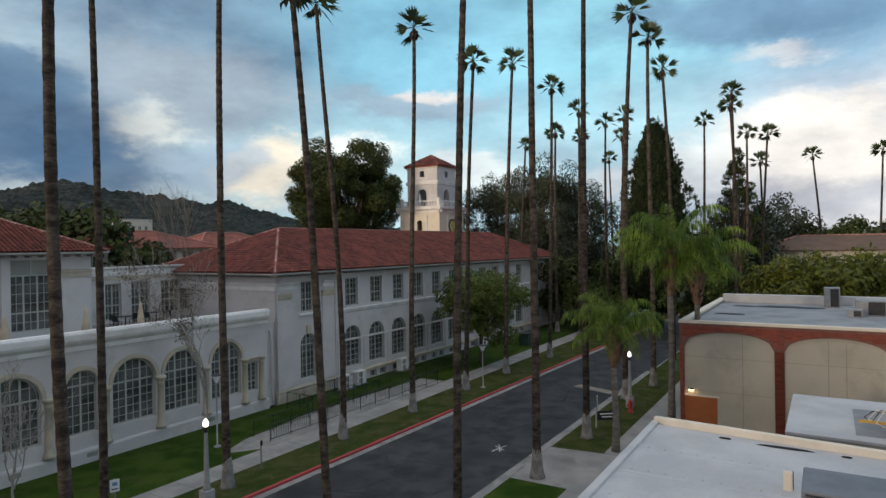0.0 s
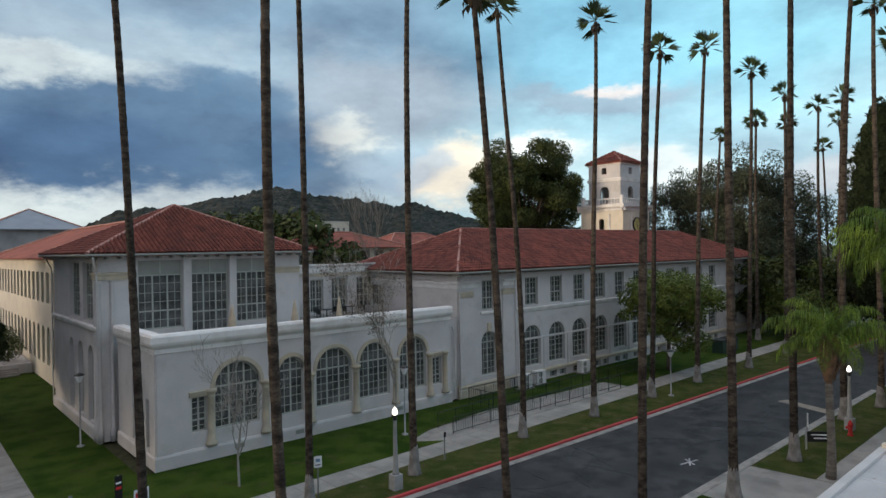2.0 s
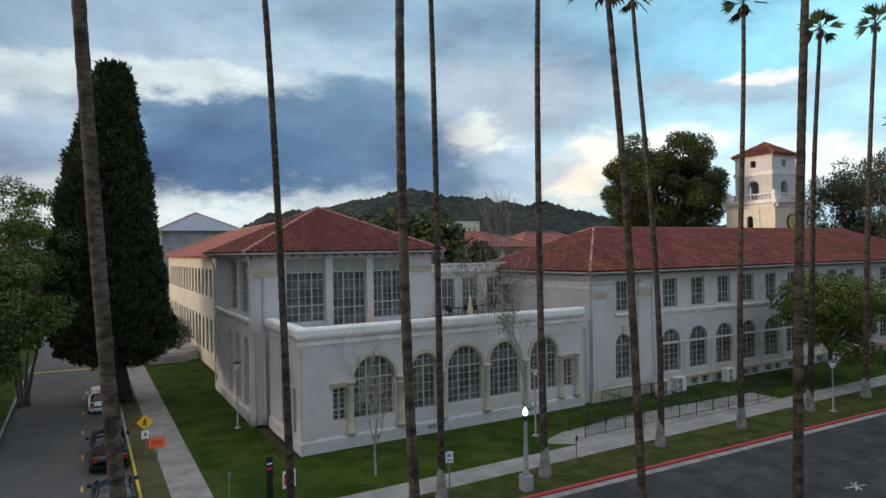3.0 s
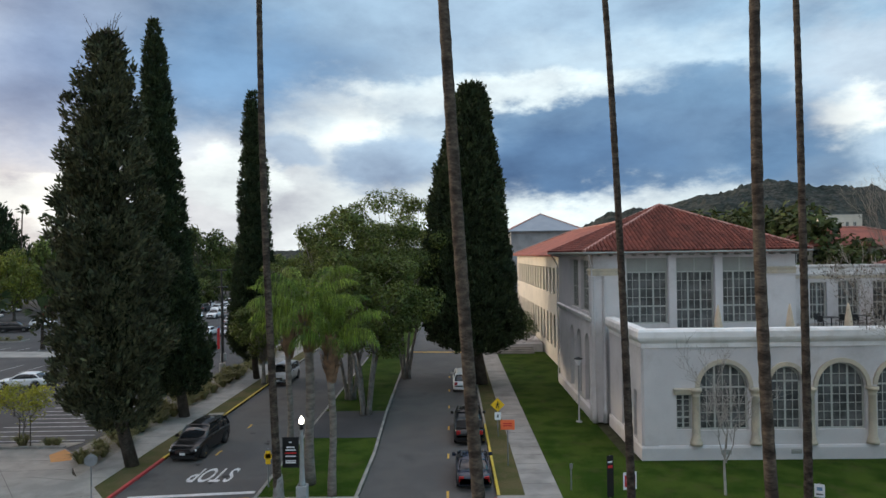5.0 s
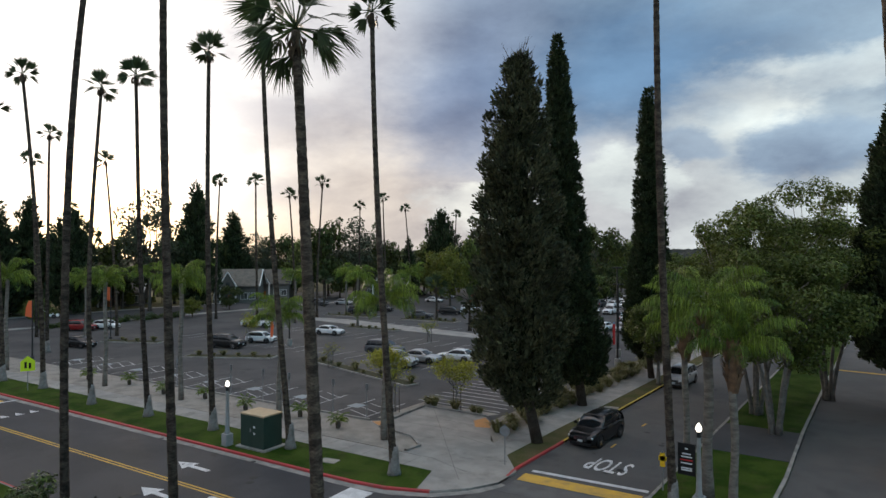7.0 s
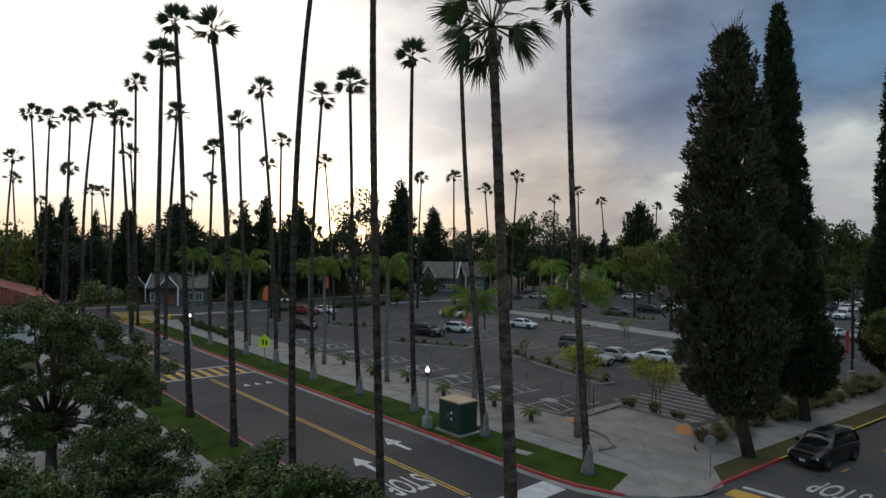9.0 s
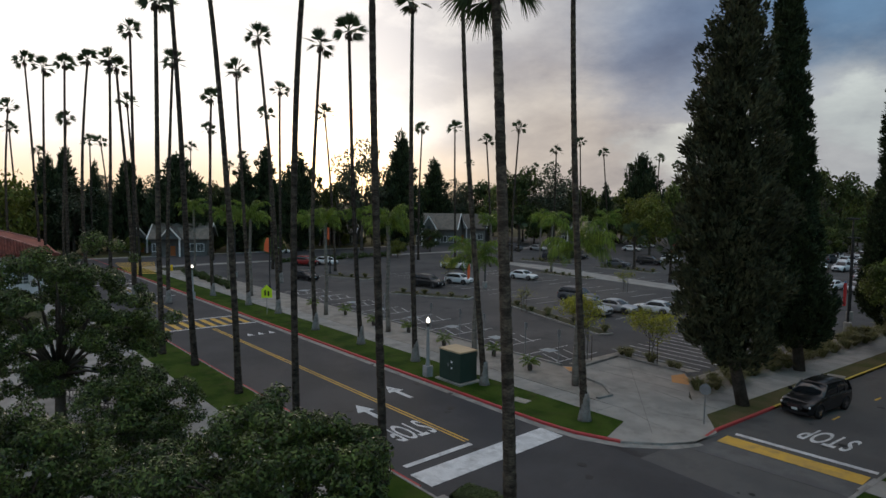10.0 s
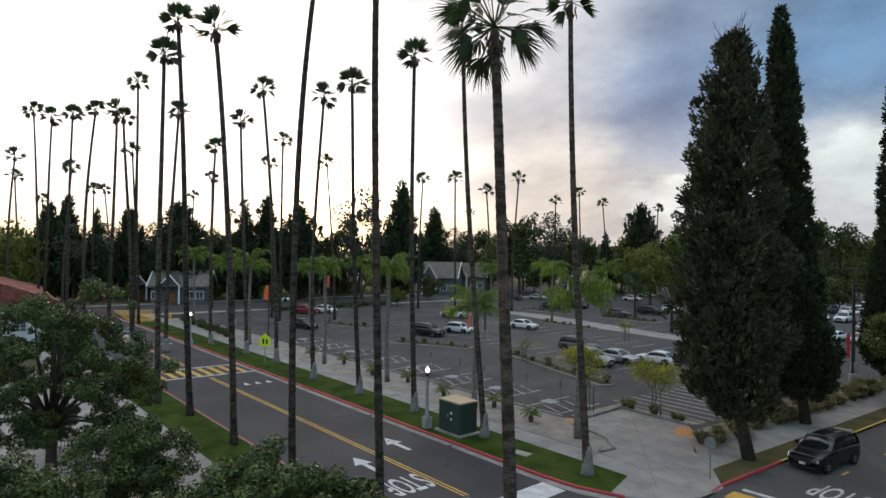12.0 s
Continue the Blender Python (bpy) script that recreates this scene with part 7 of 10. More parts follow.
# clipped hedge and shrubs
def curved_hedge():
    """A clipped hedge bent into a C, with a flat top and soft edges."""
    t = thing("clipped_hedge", "square-clipped dark green hedge curved into a horseshoe at the street corner", "hedge")
    line = [Vector(p) for p in ((-17.9, 11.95, 0), (-16.7, 12.15, 0), (-15.5, 12.4, 0), (-14.9, 12.95, 0), (-14.85, 13.7, 0), (-15.5, 14.3, 0), (-16.6, 14.45, 0), (-17.85, 13.95, 0))]
    seg = list(zip(line, line[1:]))
    lens = np.array([(b - a).length for a, b in seg])
    n = 34000
    idx = rng.choice(len(seg), n, p=lens / lens.sum())
    pts, nr = np.zeros((n, 3)), np.zeros((n, 3))
    half, top = 0.56, 1.2
    for i, k in enumerate(idx):
        a, b = seg[k]
        d = (b - a).normalized()
        s = Vector((-d.y, d.x, 0))
        p = a.lerp(b, rng.random())
        u = rng.uniform(0, 2 * half + 2 * top)
        if u < 2 * half:
            q, v = p + s * (u - half) + Vector((0, 0, top)), Vector((0, 0, 1))
        else:
            sg = 1 if u < 2 * half + top else -1
            z = (u - 2 * half) % top
            q, v = p + s * sg * (half - 0.08 * max(0.0, z - 1.05) / 0.15) + Vector((0, 0, z)), s * sg
        pts[i], nr[i] = q + Vector(rng.normal(0, 0.025, 3)), v
    # filler boxes behind the leaves, with the hedge's inner shade put into their colour
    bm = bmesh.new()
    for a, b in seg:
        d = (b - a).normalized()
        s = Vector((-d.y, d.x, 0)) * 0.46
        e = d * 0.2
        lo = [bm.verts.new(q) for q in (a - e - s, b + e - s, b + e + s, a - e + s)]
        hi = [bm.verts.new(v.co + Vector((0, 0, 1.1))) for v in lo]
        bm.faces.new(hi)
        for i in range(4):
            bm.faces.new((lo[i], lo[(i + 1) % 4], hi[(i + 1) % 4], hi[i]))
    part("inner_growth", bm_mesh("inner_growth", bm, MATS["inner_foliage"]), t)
    part("foliage", quads_mesh("foliage", leaf_quads(pts, nr, 0.085, 0.05), HEDGE_LEAF), t)


curved_hedge()
for i, (x, y, s) in enumerate(((9.3, 78.5, 1.5), (9.6, 85.0, 1.7), (7.0, 77.6, 0.8), (9.5, 92, 1.5))):
    t = thing("topiary_bush", "round clipped dark bush on the terrace", "shrub", "topiary", m=pose(x, y, 1.0))
    p, v = clumps([((0, 0, s), s)], 1600, 0.9)
    bm = bmesh.new()
    tube(bm, [(0, 0, -0.1), (0, 0, s)], [0.1, 0.08], 6)
    part("stem", bm_mesh("stem", bm, BARK), t)
    part("foliage", quads_mesh("foliage", leaf_quads(p, v, 0.2, 0.12), HEDGE_LEAF), t)
TUFT = []
for k in range(3):
    q = []
    for i in range(120):
        a, b = rng.uniform(0, 6.283), rng.uniform(0.05, 0.5)
        d = np.array([math.cos(a), math.sin(a), 0])
        s = np.array([-math.sin(a), math.cos(a), 0]) * 0.02
        o = d * rng.uniform(0, 0.12)
        mid, tip = o + d * b * 0.6 + np.array([0, 0, 0.36]), o + d * b * 1.25 + np.array([0, 0, rng.uniform(0.2, 0.62) * (1 - 0.5 * b)])
        q.append([o - s, o + s, mid + s, mid - s])
        q.append([mid - s, mid + s, tip + s * 0.2, tip - s * 0.2])
    TUFT.append(quads_mesh("grass_tuft", np.array(q), TUFT_LEAF))
for i in range(128):
    if i < 120:
        x, y = rng.uniform(-23.5, -21.2), 35.4 + 44 * (i + rng.random()) / 120
        if y < 39 and x < -22.3:
            continue
    else:
        x, y = -25.4 - (i - 120) * 0.75 + rng.uniform(-0.25, 0.25), 40.0 + rng.uniform(-0.2, 0.2)
        if i in (122, 124, 125):
            continue
    thing("grass_tuft", "dry ornamental grass tuft in the gravel bed", "grass tuft", "grass tufts", data=TUFT[i % 3], m=pose(x, y, 0, 0, 0, i * 50) @ Matrix.Scale(float(rng.uniform(1.0, 1.7)), 4))
for i, x in enumerate((-31.5, -36.0, -41.0, -47.0, -51.5, -58.0, -63.5)):
    t = thing("sago_palm", "small spiky cycad in the gravel bed", "shrub", "cycads", m=pose(x, wy(31.6 + (i % 2) * 0.8, x), 0))
    bm = bmesh.new()
    lathe(bm, [(0.16, 0), (0.18, 0.3), (0.12, 0.5)], 8)
    part("trunk", bm_mesh("trunk", bm, BARK), t)
    part("crown", QUEEN[i % 3], t, m=Matrix.Translation((0, 0, 0.45)) @ Matrix.Rotation(i, 4, "Z") @ Matrix.Scale(0.30, 4))

# ---- buildings of the near side and the distance ----
BRICK = mat("red_brick", (0.22, 0.060, 0.042), 0.9, (0.28, 0.085, 0.06), 1.5, 0.15, 20, 0.3, spec=0.1, by_object=0.22)
MORTAR = mat("mortar", (0.16, 0.075, 0.06), 0.95, (0.20, 0.10, 0.08), 2.0, 0.2, 25, 0.2)
BEIGE = mat("beige_stucco", (0.44, 0.41, 0.34), 0.9, (0.39, 0.365, 0.305), 0.4, 0.06, 18, 0.15, spec=0.1, stain=(0.27, 0.25, 0.2), stain_scale=0.5, stain_amount=0.5)
ROOF_WHITE = mat("white_roof_membrane", (0.50, 0.50, 0.50), 0.75, (0.42, 0.42, 0.425), 0.5, 0.06, 12, 0.1, spec=0.2, stain=(0.40, 0.41, 0.43), stain_scale=0.45, stain_amount=0.5)
ROOF_GREY = mat("grey_roof_membrane", (0.30, 0.305, 0.315), 0.75, (0.24, 0.245, 0.255), 0.5, 0.08, 12, 0.1, stain=(0.17, 0.175, 0.185), stain_scale=0.5)
TAR = mat("black_roof_tar", (0.012, 0.012, 0.013), 0.6, None)
ORANGE_DOOR = mat("orange_brown_door", (0.36, 0.115, 0.035), 0.6, (0.31, 0.10, 0.03), 1.0, 0.05, 20)
CREAM = mat("cream_coping", (0.68, 0.62, 0.52), 0.8, (0.60, 0.55, 0.46), 1.0, 0.06, 20)
RUBBER = mat("tyre_rubber", (0.014, 0.014, 0.015), 0.85, None)
CHROME = mat("bright_metal", (0.55, 0.56, 0.58), 0.25, None, metal=1.0)
CAR_GLASS = mat("car_glass", (0.012, 0.015, 0.018), 0.05, None, spec=0.7)
HEADLIGHT = mat("headlight_lens", (0.62, 0.64, 0.66), 0.15, None, spec=0.7)
TAIL = mat("tail_lens", (0.30, 0.012, 0.012), 0.2, None, spec=0.6)
PLATE = mat("number_plate_blank", (0.60, 0.61, 0.62), 0.6, None)
SIGN_YELLOW = mat("sign_yellow", (0.75, 0.48, 0.02), 0.5, None)
SIGN_LIME = mat("sign_lime", (0.62, 0.80, 0.03), 0.5, None)
SIGN_ORANGE = mat("sign_orange", (0.78, 0.16, 0.06), 0.6, None)
SIGN_WHITE = mat("sign_white", (0.72, 0.74, 0.76), 0.6, None)
SIGN_RED = mat("sign_red", (0.52, 0.03, 0.03), 0.5, None)
SIGN_BLACK = mat("sign_black", (0.012, 0.012, 0.013), 0.5, None)
SIGN_BLUE = mat("sign_blue", (0.05, 0.14, 0.36), 0.6, (0.20, 0.32, 0.40), 2.0)
CANVAS = mat("beige_canvas", (0.56, 0.47, 0.35), 0.9, (0.48, 0.40, 0.30), 2.0, 0.1, 25, 0.3)
HYDRANT = mat("red_hydrant_paint", (0.45, 0.03, 0.03), 0.5, None)
FAR_WALL = mat("far_cream_wall", (0.58, 0.53, 0.45), 0.9, (0.52, 0.48, 0.41), 0.4, 0.06, 10)
BLUE_GREY = mat("blue_grey_metal_roof", (0.26, 0.29, 0.33), 0.8, (0.23, 0.26, 0.30), 0.5, 0.05, 10)
HOUSE_WALL = mat("house_siding", (0.15, 0.15, 0.145), 0.85, (0.12, 0.12, 0.118), 1.0, 0.1, 10, by_object=0.3)
SHINGLE = mat("asphalt_shingle", (0.10, 0.095, 0.09), 0.95, (0.14, 0.13, 0.12), 1.0, 0.25, 8, 0.2, by_object=0.35)


def brick_building():
    b = thing("brick_arch_building", "flat-roofed building with red brick arches over beige panels", "building")
    X, Y1, Y0, ZT = 43.0, 8.35, -24.0, 6.9
    part("wall", box_mesh("wall", BEIGE, X + 0.12, X + 0.4, Y0, Y1 - 0.1, -0.12, 6.5), b, "beige stucco wall with faint stains")
    part("side_wall", box_mesh("side_wall", BEIGE, X + 0.4, 62.0, Y1 - 0.4, Y1 - 0.1, -0.12, 6.5), b)
    part("side_wall", box_mesh("side_wall", BEIGE, X + 0.4, 62.0, Y0, Y0 + 0.3, -0.12, 6.5), b)
    part("back_wall", box_mesh("back_wall", BEIGE, 61.7, 62.0, Y0 + 0.3, Y1 - 0.4, -0.12, 6.5), b)
    # brick frame: spandrels over shallow arches, and piers
    bays = [(2.55, 8.35), (-3.25, 2.55), (-9.05, -3.25), (-14.85, -9.05), (-20.65, -14.85)]
    bm = bmesh.new()
    pier = 0.27
    for y0, y1 in bays:
        n, a, c = 20, y0 + pier, y1 - pier
        pts = [(a + (c - a) * i / n, 5.2 + 1.0 * math.sqrt(max(0, 1 - ((i - n / 2) / (n / 2)) ** 2)) ** 0.9) for i in range(n + 1)]
        for (ya, za), (yb, zb) in zip(pts, pts[1:]):
            f = [(X, ya, za), (X, yb, zb), (X, yb, 6.72), (X, ya, 6.72)]
            bm.faces.new([bm.verts.new(p) for p in f])
            bm.faces.new([bm.verts.new(p) for p in ((X, ya, za), (X + 0.13, ya, za), (X + 0.13, yb, zb), (X, yb, zb))])
    for y in [p[0] for p in bays] + [8.35]:
        lo, hi = (y - pier, y + pier) if y != 8.35 else (y - pier, y)
        vs = [(X, lo, -0.1), (X, hi, -0.1), (X, hi, 6.72), (X, lo, 6.72)]
        bm.faces.new([bm.verts.new(p) for p in vs])
        for yy in (lo, hi):
            bm.faces.new([bm.verts.new(p) for p in ((X, yy, -0.1), (X + 0.13, yy, -0.1), (X + 0.13, yy, 5.25), (X, yy, 5.25))])
    frame_ob = part("brick_facing", bm_mesh("brick_facing", bm, MORTAR), b, "red brick facing with pale joints")
    # single bricks, proud of the mortar
    bw, bh = 0.40, 0.135
    single = box_mesh("brick", BRICK, -0.014, 0.0, 0, bw - 0.02, 0, bh - 0.018)
    head = box_mesh("brick", BRICK, -0.014, 0.0, 0, 0.11, 0, bh - 0.018)
    count, rest = 0, []

    def lay(y, z, w):
        nonlocal count
        if count < 300 and -2.5 < y:
            part("brick", single if w > 0.2 else head, frame_ob, m=Matrix.Translation((X, y, z)))
            count += 1
        else:
            rest.append((y, z, w))

    def arch(y, c, hw):
        return 5.2 + 1.0 * math.sqrt(max(0, 1 - ((y - c) / hw) ** 2)) ** 0.9

    for y0, y1 in bays[:2]:
        c, hw = (y0 + y1) / 2, (y1 - y0) / 2 - pier
        for r in range(49):
            z = -0.05 + r * bh
            if z + bh > 6.72:
                break
            if z < 5.2:                      # piers: a stretcher and a header, turned about
                for y in (y0, y1):
                    lo = y - pier
                    if y == Y1:
                        lay(lo, z, 0.11)
                        lay(lo + 0.13, z, 0.11)
                        continue
                    lay(lo, z, bw) if r % 2 else lay(lo, z, 0.11)
                    lay(lo + bw, z, 0.11) if r % 2 else lay(lo + 0.13, z, bw)
                continue
            y = y0 - pier + (0.5 * bw if r % 2 else 0)
            while y < y1 - pier - 1e-3:
                if all(abs(e - c) > hw or z > arch(e, c, hw) for e in (y, y + bw / 2, y + bw)) and y + bw < Y1:
                    lay(y, z, bw)
                y += bw
    bm = bmesh.new()
    q = []
    for y, z, w in rest:
        x, e = X - 0.014, y + (bw - 0.02 if w > 0.2 else 0.11)
        q.append([(x, y, z), (x, y, z + bh - 0.018), (x, e, z + bh - 0.018), (x, e, z)])
    bm.free()
    ob = part("brickwork", quads_mesh("brickwork", np.array(q), BRICK), frame_ob)
    ob["kind"] = "stuff"
    part("coping", box_mesh("coping", CREAM, X - 0.06, X + 0.45, Y0, Y1 + 0.05, 6.72, 6.9, bevel=0.03), b, "cream metal coping")
    part("coping", box_mesh("coping", CREAM, X + 0.45, 62.1, Y1 - 0.45, Y1 + 0.05, 6.72, 6.9, bevel=0.03), b, "cream metal coping")
    part("roof_deck", box_mesh("roof_deck", ROOF_GREY, X + 0.4, 61.7, Y0, Y1 - 0.4, 6.3, 6.62), b, "grey flat roof membrane")
    part("back_parapet", box_mesh("back_parapet", ROOF_WHITE, 60.2, 61.0, Y0, Y1 - 0.4, 6.62, 7.35, bevel=0.04), b, "white back parapet")
    for i, (x, y, w) in enumerate(((50.5, 6.2, 0.9), (57.0, 5.8, 0.8), (57.3, 3.2, 1.6), (57.0, 1.5, 1.2))):
        bm = bmesh.new()
        lathe(bm, [(w * 0.5, 6.62), (w * 0.45, 6.66), (0.02, 6.68)], 11)
        for v in bm.verts:
            v.co = Vector((x, y, 0)) + v.co * 1.0 + Vector((noise.noise(v.co * 5) * 0.12, v.co.y * 1.4, 0))
        part("tar_patch", bm_mesh("tar_patch", bm, TAR), b, "black tar patch on the roof")
    # rooftop units
    for i, (x, y, sx, sy, sz) in enumerate(((58.6, -0.3, 1.0, 1.1, 1.6), (53.5, -2.6, 1.6, 1.8, 1.1), (54.2, -4.8, 1.2, 1.5, 1.3), (51.5, -1.6, 0.7, 0.9, 0.6))):
        u = part("roof_unit", box_mesh("roof_unit", STEEL, x - sx / 2, x + sx / 2, y - sy / 2, y + sy / 2, 6.6, 6.6 + sz, bevel=0.04), b, "grey metal rooftop air unit")
        part("grille", box_mesh("grille", DARK, x - sx / 2 - 0.02, x - sx / 2 + 0.01, y - sy / 2 + 0.1, y + sy * 0.1, 6.7, 6.5 + sz), u, "dark air grille")
    bm = bmesh.new()
    for k in range(5):
        tube(bm, [(53 + k * 0.5, -1.8, 6.6), (53 + k * 0.5, -1.8, 7.0 + 0.1 * k), (53 + k * 0.5, -3.4, 7.0 + 0.1 * k)], [0.07] * 3, 7)
    part("roof_pipe", bm_mesh("roof_pipe", bm, STEEL), b, "bundle of grey roof pipes")
    d = part("door", box_mesh("door", ORANGE_DOOR, X + 0.06, X + 0.12, 6.1, 8.1, -0.1, 1.95, bevel=0.01), b, "orange-brown double door")
    part("door_frame", box_mesh("door_frame", CREAM, X + 0.05, X + 0.118, 6.0, 8.15, 1.96, 2.06), d)
    lamp = part("wall_lamp", box_mesh("wall_lamp", DARK, X - 0.12, X + 0.12, 7.5, 7.85, 2.38, 2.47, bevel=0.02), b, "small wall lamp over the door, lit")
    part("bulb", box_mesh("bulb", WARM_GLOW, X - 0.10, X + 0.10, 7.55, 7.80, 2.33, 2.375), lamp, "warm glowing lamp lens")
    for y, z0, z1 in ((4.6, 0.0, 6.1), (0.0, 0.0, 6.0), (-0.9, 0.0, 5.9)):
        part("panel_joint", box_mesh("panel_joint", MORTAR_PALE, X + 0.108, X + 0.121, y - 0.02, y + 0.02, z0, z1), b)
    for y0, y1 in bays[:2]:
        for z in (2.35, 4.55):
            part("panel_joint", box_mesh("panel_joint", MORTAR_PALE, X + 0.108, X + 0.1205, y0 + pier, y1 - pier, z - 0.012, z + 0.012), b)


MORTAR_PALE = mat("panel_joint", (0.30, 0.28, 0.235), 0.9, (0.26, 0.24, 0.2), 2.0)
brick_building()


def white_roof_building():
    b = thing("white_roof_building", "low building with a white membrane roof and parapet", "building")
    bm = bmesh.new()
    for o, u, L in (((8.0, 6.1), (0, -1), 22.0), ((8.0, -15.9), (1, 0), 17.5), ((25.5, -15.9), (0, 1), 22.0), ((26.4, 6.1), (-1, 0), 18.4)):
        wall(bm, o, u, L, -0.12, 4.4, [])
    part("wall", bm_mesh("wall", bm, BEIGE), b, "beige stucco wall")
    bm = bmesh.new()
    pts = [(8.0, 6.1), (8.0, -15.9), (24.3, -15.9), (26.45, 6.1)]
    a = [bm.verts.new((x, y, 4.2)) for x, y in pts]
    c = [bm.verts.new((x, y, 4.55)) for x, y in pts]
    bm.faces.new(c)
    for i in range(4):
        bm.faces.new((a[i], a[(i + 1) % 4], c[(i + 1) % 4], c[i]))
    part("roof_deck", bm_mesh("roof_deck", bm, ROOF_WHITE), b, "white roof membrane with welded seams")
    for p, q in (((26.5, 6.15), (24.3, -15.9)), ((8.0, 6.15), (26.5, 6.15))):
        m = turned(p, (q[0] - p[0], q[1] - p[1]))
        L = math.hypot(q[0] - p[0], q[1] - p[1])
        me = box_mesh("parapet", CREAM if p[0] > 20 else ROOF_WHITE, 0, L, -0.18, 0.10, 4.4, 4.82 if p[0] > 20 else 4.66, bevel=0.04)
        part("parapet", me, b, "cream rolled parapet", m=m)
    for k, x in enumerate((22.8, 20.4, 18.0, 15.6, 13.2)):       # welded seams with rows of fasteners
        seam = part("seam", box_mesh("seam", ROOF_GREY2, x - 0.05, x + 0.05, -15.5, 5.9, 4.552, 4.559), b)
        bm = bmesh.new()
        for i in range(36):
            lathe(bm, [(0.05, 4.552), (0.04, 4.575), (0.01, 4.58)], 6, Matrix.Translation((x + 0.28, 5.6 - i * 0.55, 0)))
        ob = part("fasteners", bm_mesh("fasteners", bm, ROOF_WHITE), seam)
        ob["kind"] = "stuff"
    for i, (x, y, w, l) in enumerate(((25.3, 1.35, 0.10, 0.9), (25.5, 3.35, 0.07, 0.22), (25.2, -0.5, 0.06, 0.16))):
        bm = bmesh.new()
        lathe(bm, [(1.0, 4.56), (0.8, 4.60), (0.02, 4.61)], 14)
        for v in bm.verts:
            v.co = Vector((x + v.co.x * w * (1 + 0.5 * noise.noise(v.co * 3)), y + v.co.y * l * (1 + 0.3 * noise.noise(v.co * 4)), v.co.z))
        part("tar_patch", bm_mesh("tar_patch", bm, TAR), b, "black tar patch beside the parapet")
    u = part("air_unit", box_mesh("air_unit", STEEL2, 18.6, 20.6, -3.4, 0.65, 4.75, 5.5, bevel=0.05), b, "grey metal rooftop air unit")
    for k in range(7):
        part("louvre", box_mesh("louvre", DARK, 18.57, 18.6, -3.3, 0.55, 4.82 + k * 0.09, 4.87 + k * 0.09), u, "dark louvre slat")
    part("curb", box_mesh("curb", STEEL, 18.75, 20.45, -3.25, 0.5, 4.55, 4.76), u)
    p2 = part("conduit_post", box_mesh("conduit_post", CREAM, 21.05, 21.25, 0.95, 1.2, 4.5, 5.1, bevel=0.03), b, "pale metal conduit box")
    part("cover", box_mesh("cover", DARK, 21.26, 21.29, 0.93, 1.0, 4.56, 5.08), p2)


ROOF_GREY2 = mat("roof_seam", (0.50, 0.51, 0.53), 0.75, (0.44, 0.45, 0.47), 1.0, 0.1, 15)
STEEL2 = mat("grey_unit_paint", (0.16, 0.17, 0.19), 0.6, (0.13, 0.14, 0.155), 1.2, 0.08, 20)
white_roof_building()


def lower_roof_building():
    b = thing("lower_roof_annex", "lower annex with a pale grey flat roof between the buildings", "building")
    bm = bmesh.new()
    for o, u, L in (((28.8, 1.5), (0, -1), 16.0), ((28.8, -14.5), (1, 0), 7.2), ((36.0, -14.5), (0, 1), 16.0), ((36.0, 1.5), (-1, 0), 7.2)):
        wall(bm, o, u, L, -0.12, 4.1, [])
    part("wall", bm_mesh("wall", bm, BEIGE), b)
    part("roof_deck", box_mesh("roof_deck", ROOF_WHITE, 28.75, 36.05, -14.5, 1.55, 4.1, 4.24, bevel=0.03), b, "pale roof membrane")
    part("walk_pad", box_mesh("walk_pad", ROOF_GREY, 29.5, 34.0, -4.5, -0.9, 4.242, 4.26), b, "darker grey roof pad")
    u = part("air_unit", box_mesh("air_unit", STEEL, 29.2, 30.6, -5.2, -2.3, 4.45, 6.0, bevel=0.05), b, "grey metal air unit with dark grille")
    part("grille", box_mesh("grille", DARK, 29.17, 29.2, -5.0, -2.6, 4.6, 5.6), u, "dark air grille")
    part("hood", box_mesh("hood", STEEL, 28.9, 30.7, -5.3, -2.2, 6.0, 6.12), u)
    for k in range(4):
        bm = bmesh.new()
        y0 = -1.6 + k * 0.12
        tube(bm, [(30.2 + k * 0.2, y0 - 0.9, 4.9), (30.2 + k * 0.3, y0 - 0.3, 5.2 - 0.1 * k), (30.3 + k * 0.3, y0, 4.6), (30.5 + k * 0.2, y0 - 0.6, 4.3)], [0.025] * 4, 6)
        part("cable", bm_mesh("cable", bm, BLACK_RAIL if k % 2 else CREAM), u, "loose roof cable")
    part("pipe", box_mesh("pipe", YELLOW_PAINT, 30.4, 30.5, -2.4, -1.0, 4.55, 4.65), b, "yellow gas pipe on the roof")


lower_roof_building()


BROWN_ROOF = mat("brown_roof", (0.15, 0.095, 0.07), 0.9, (0.12, 0.08, 0.06), 0.6, 0.15, 12)


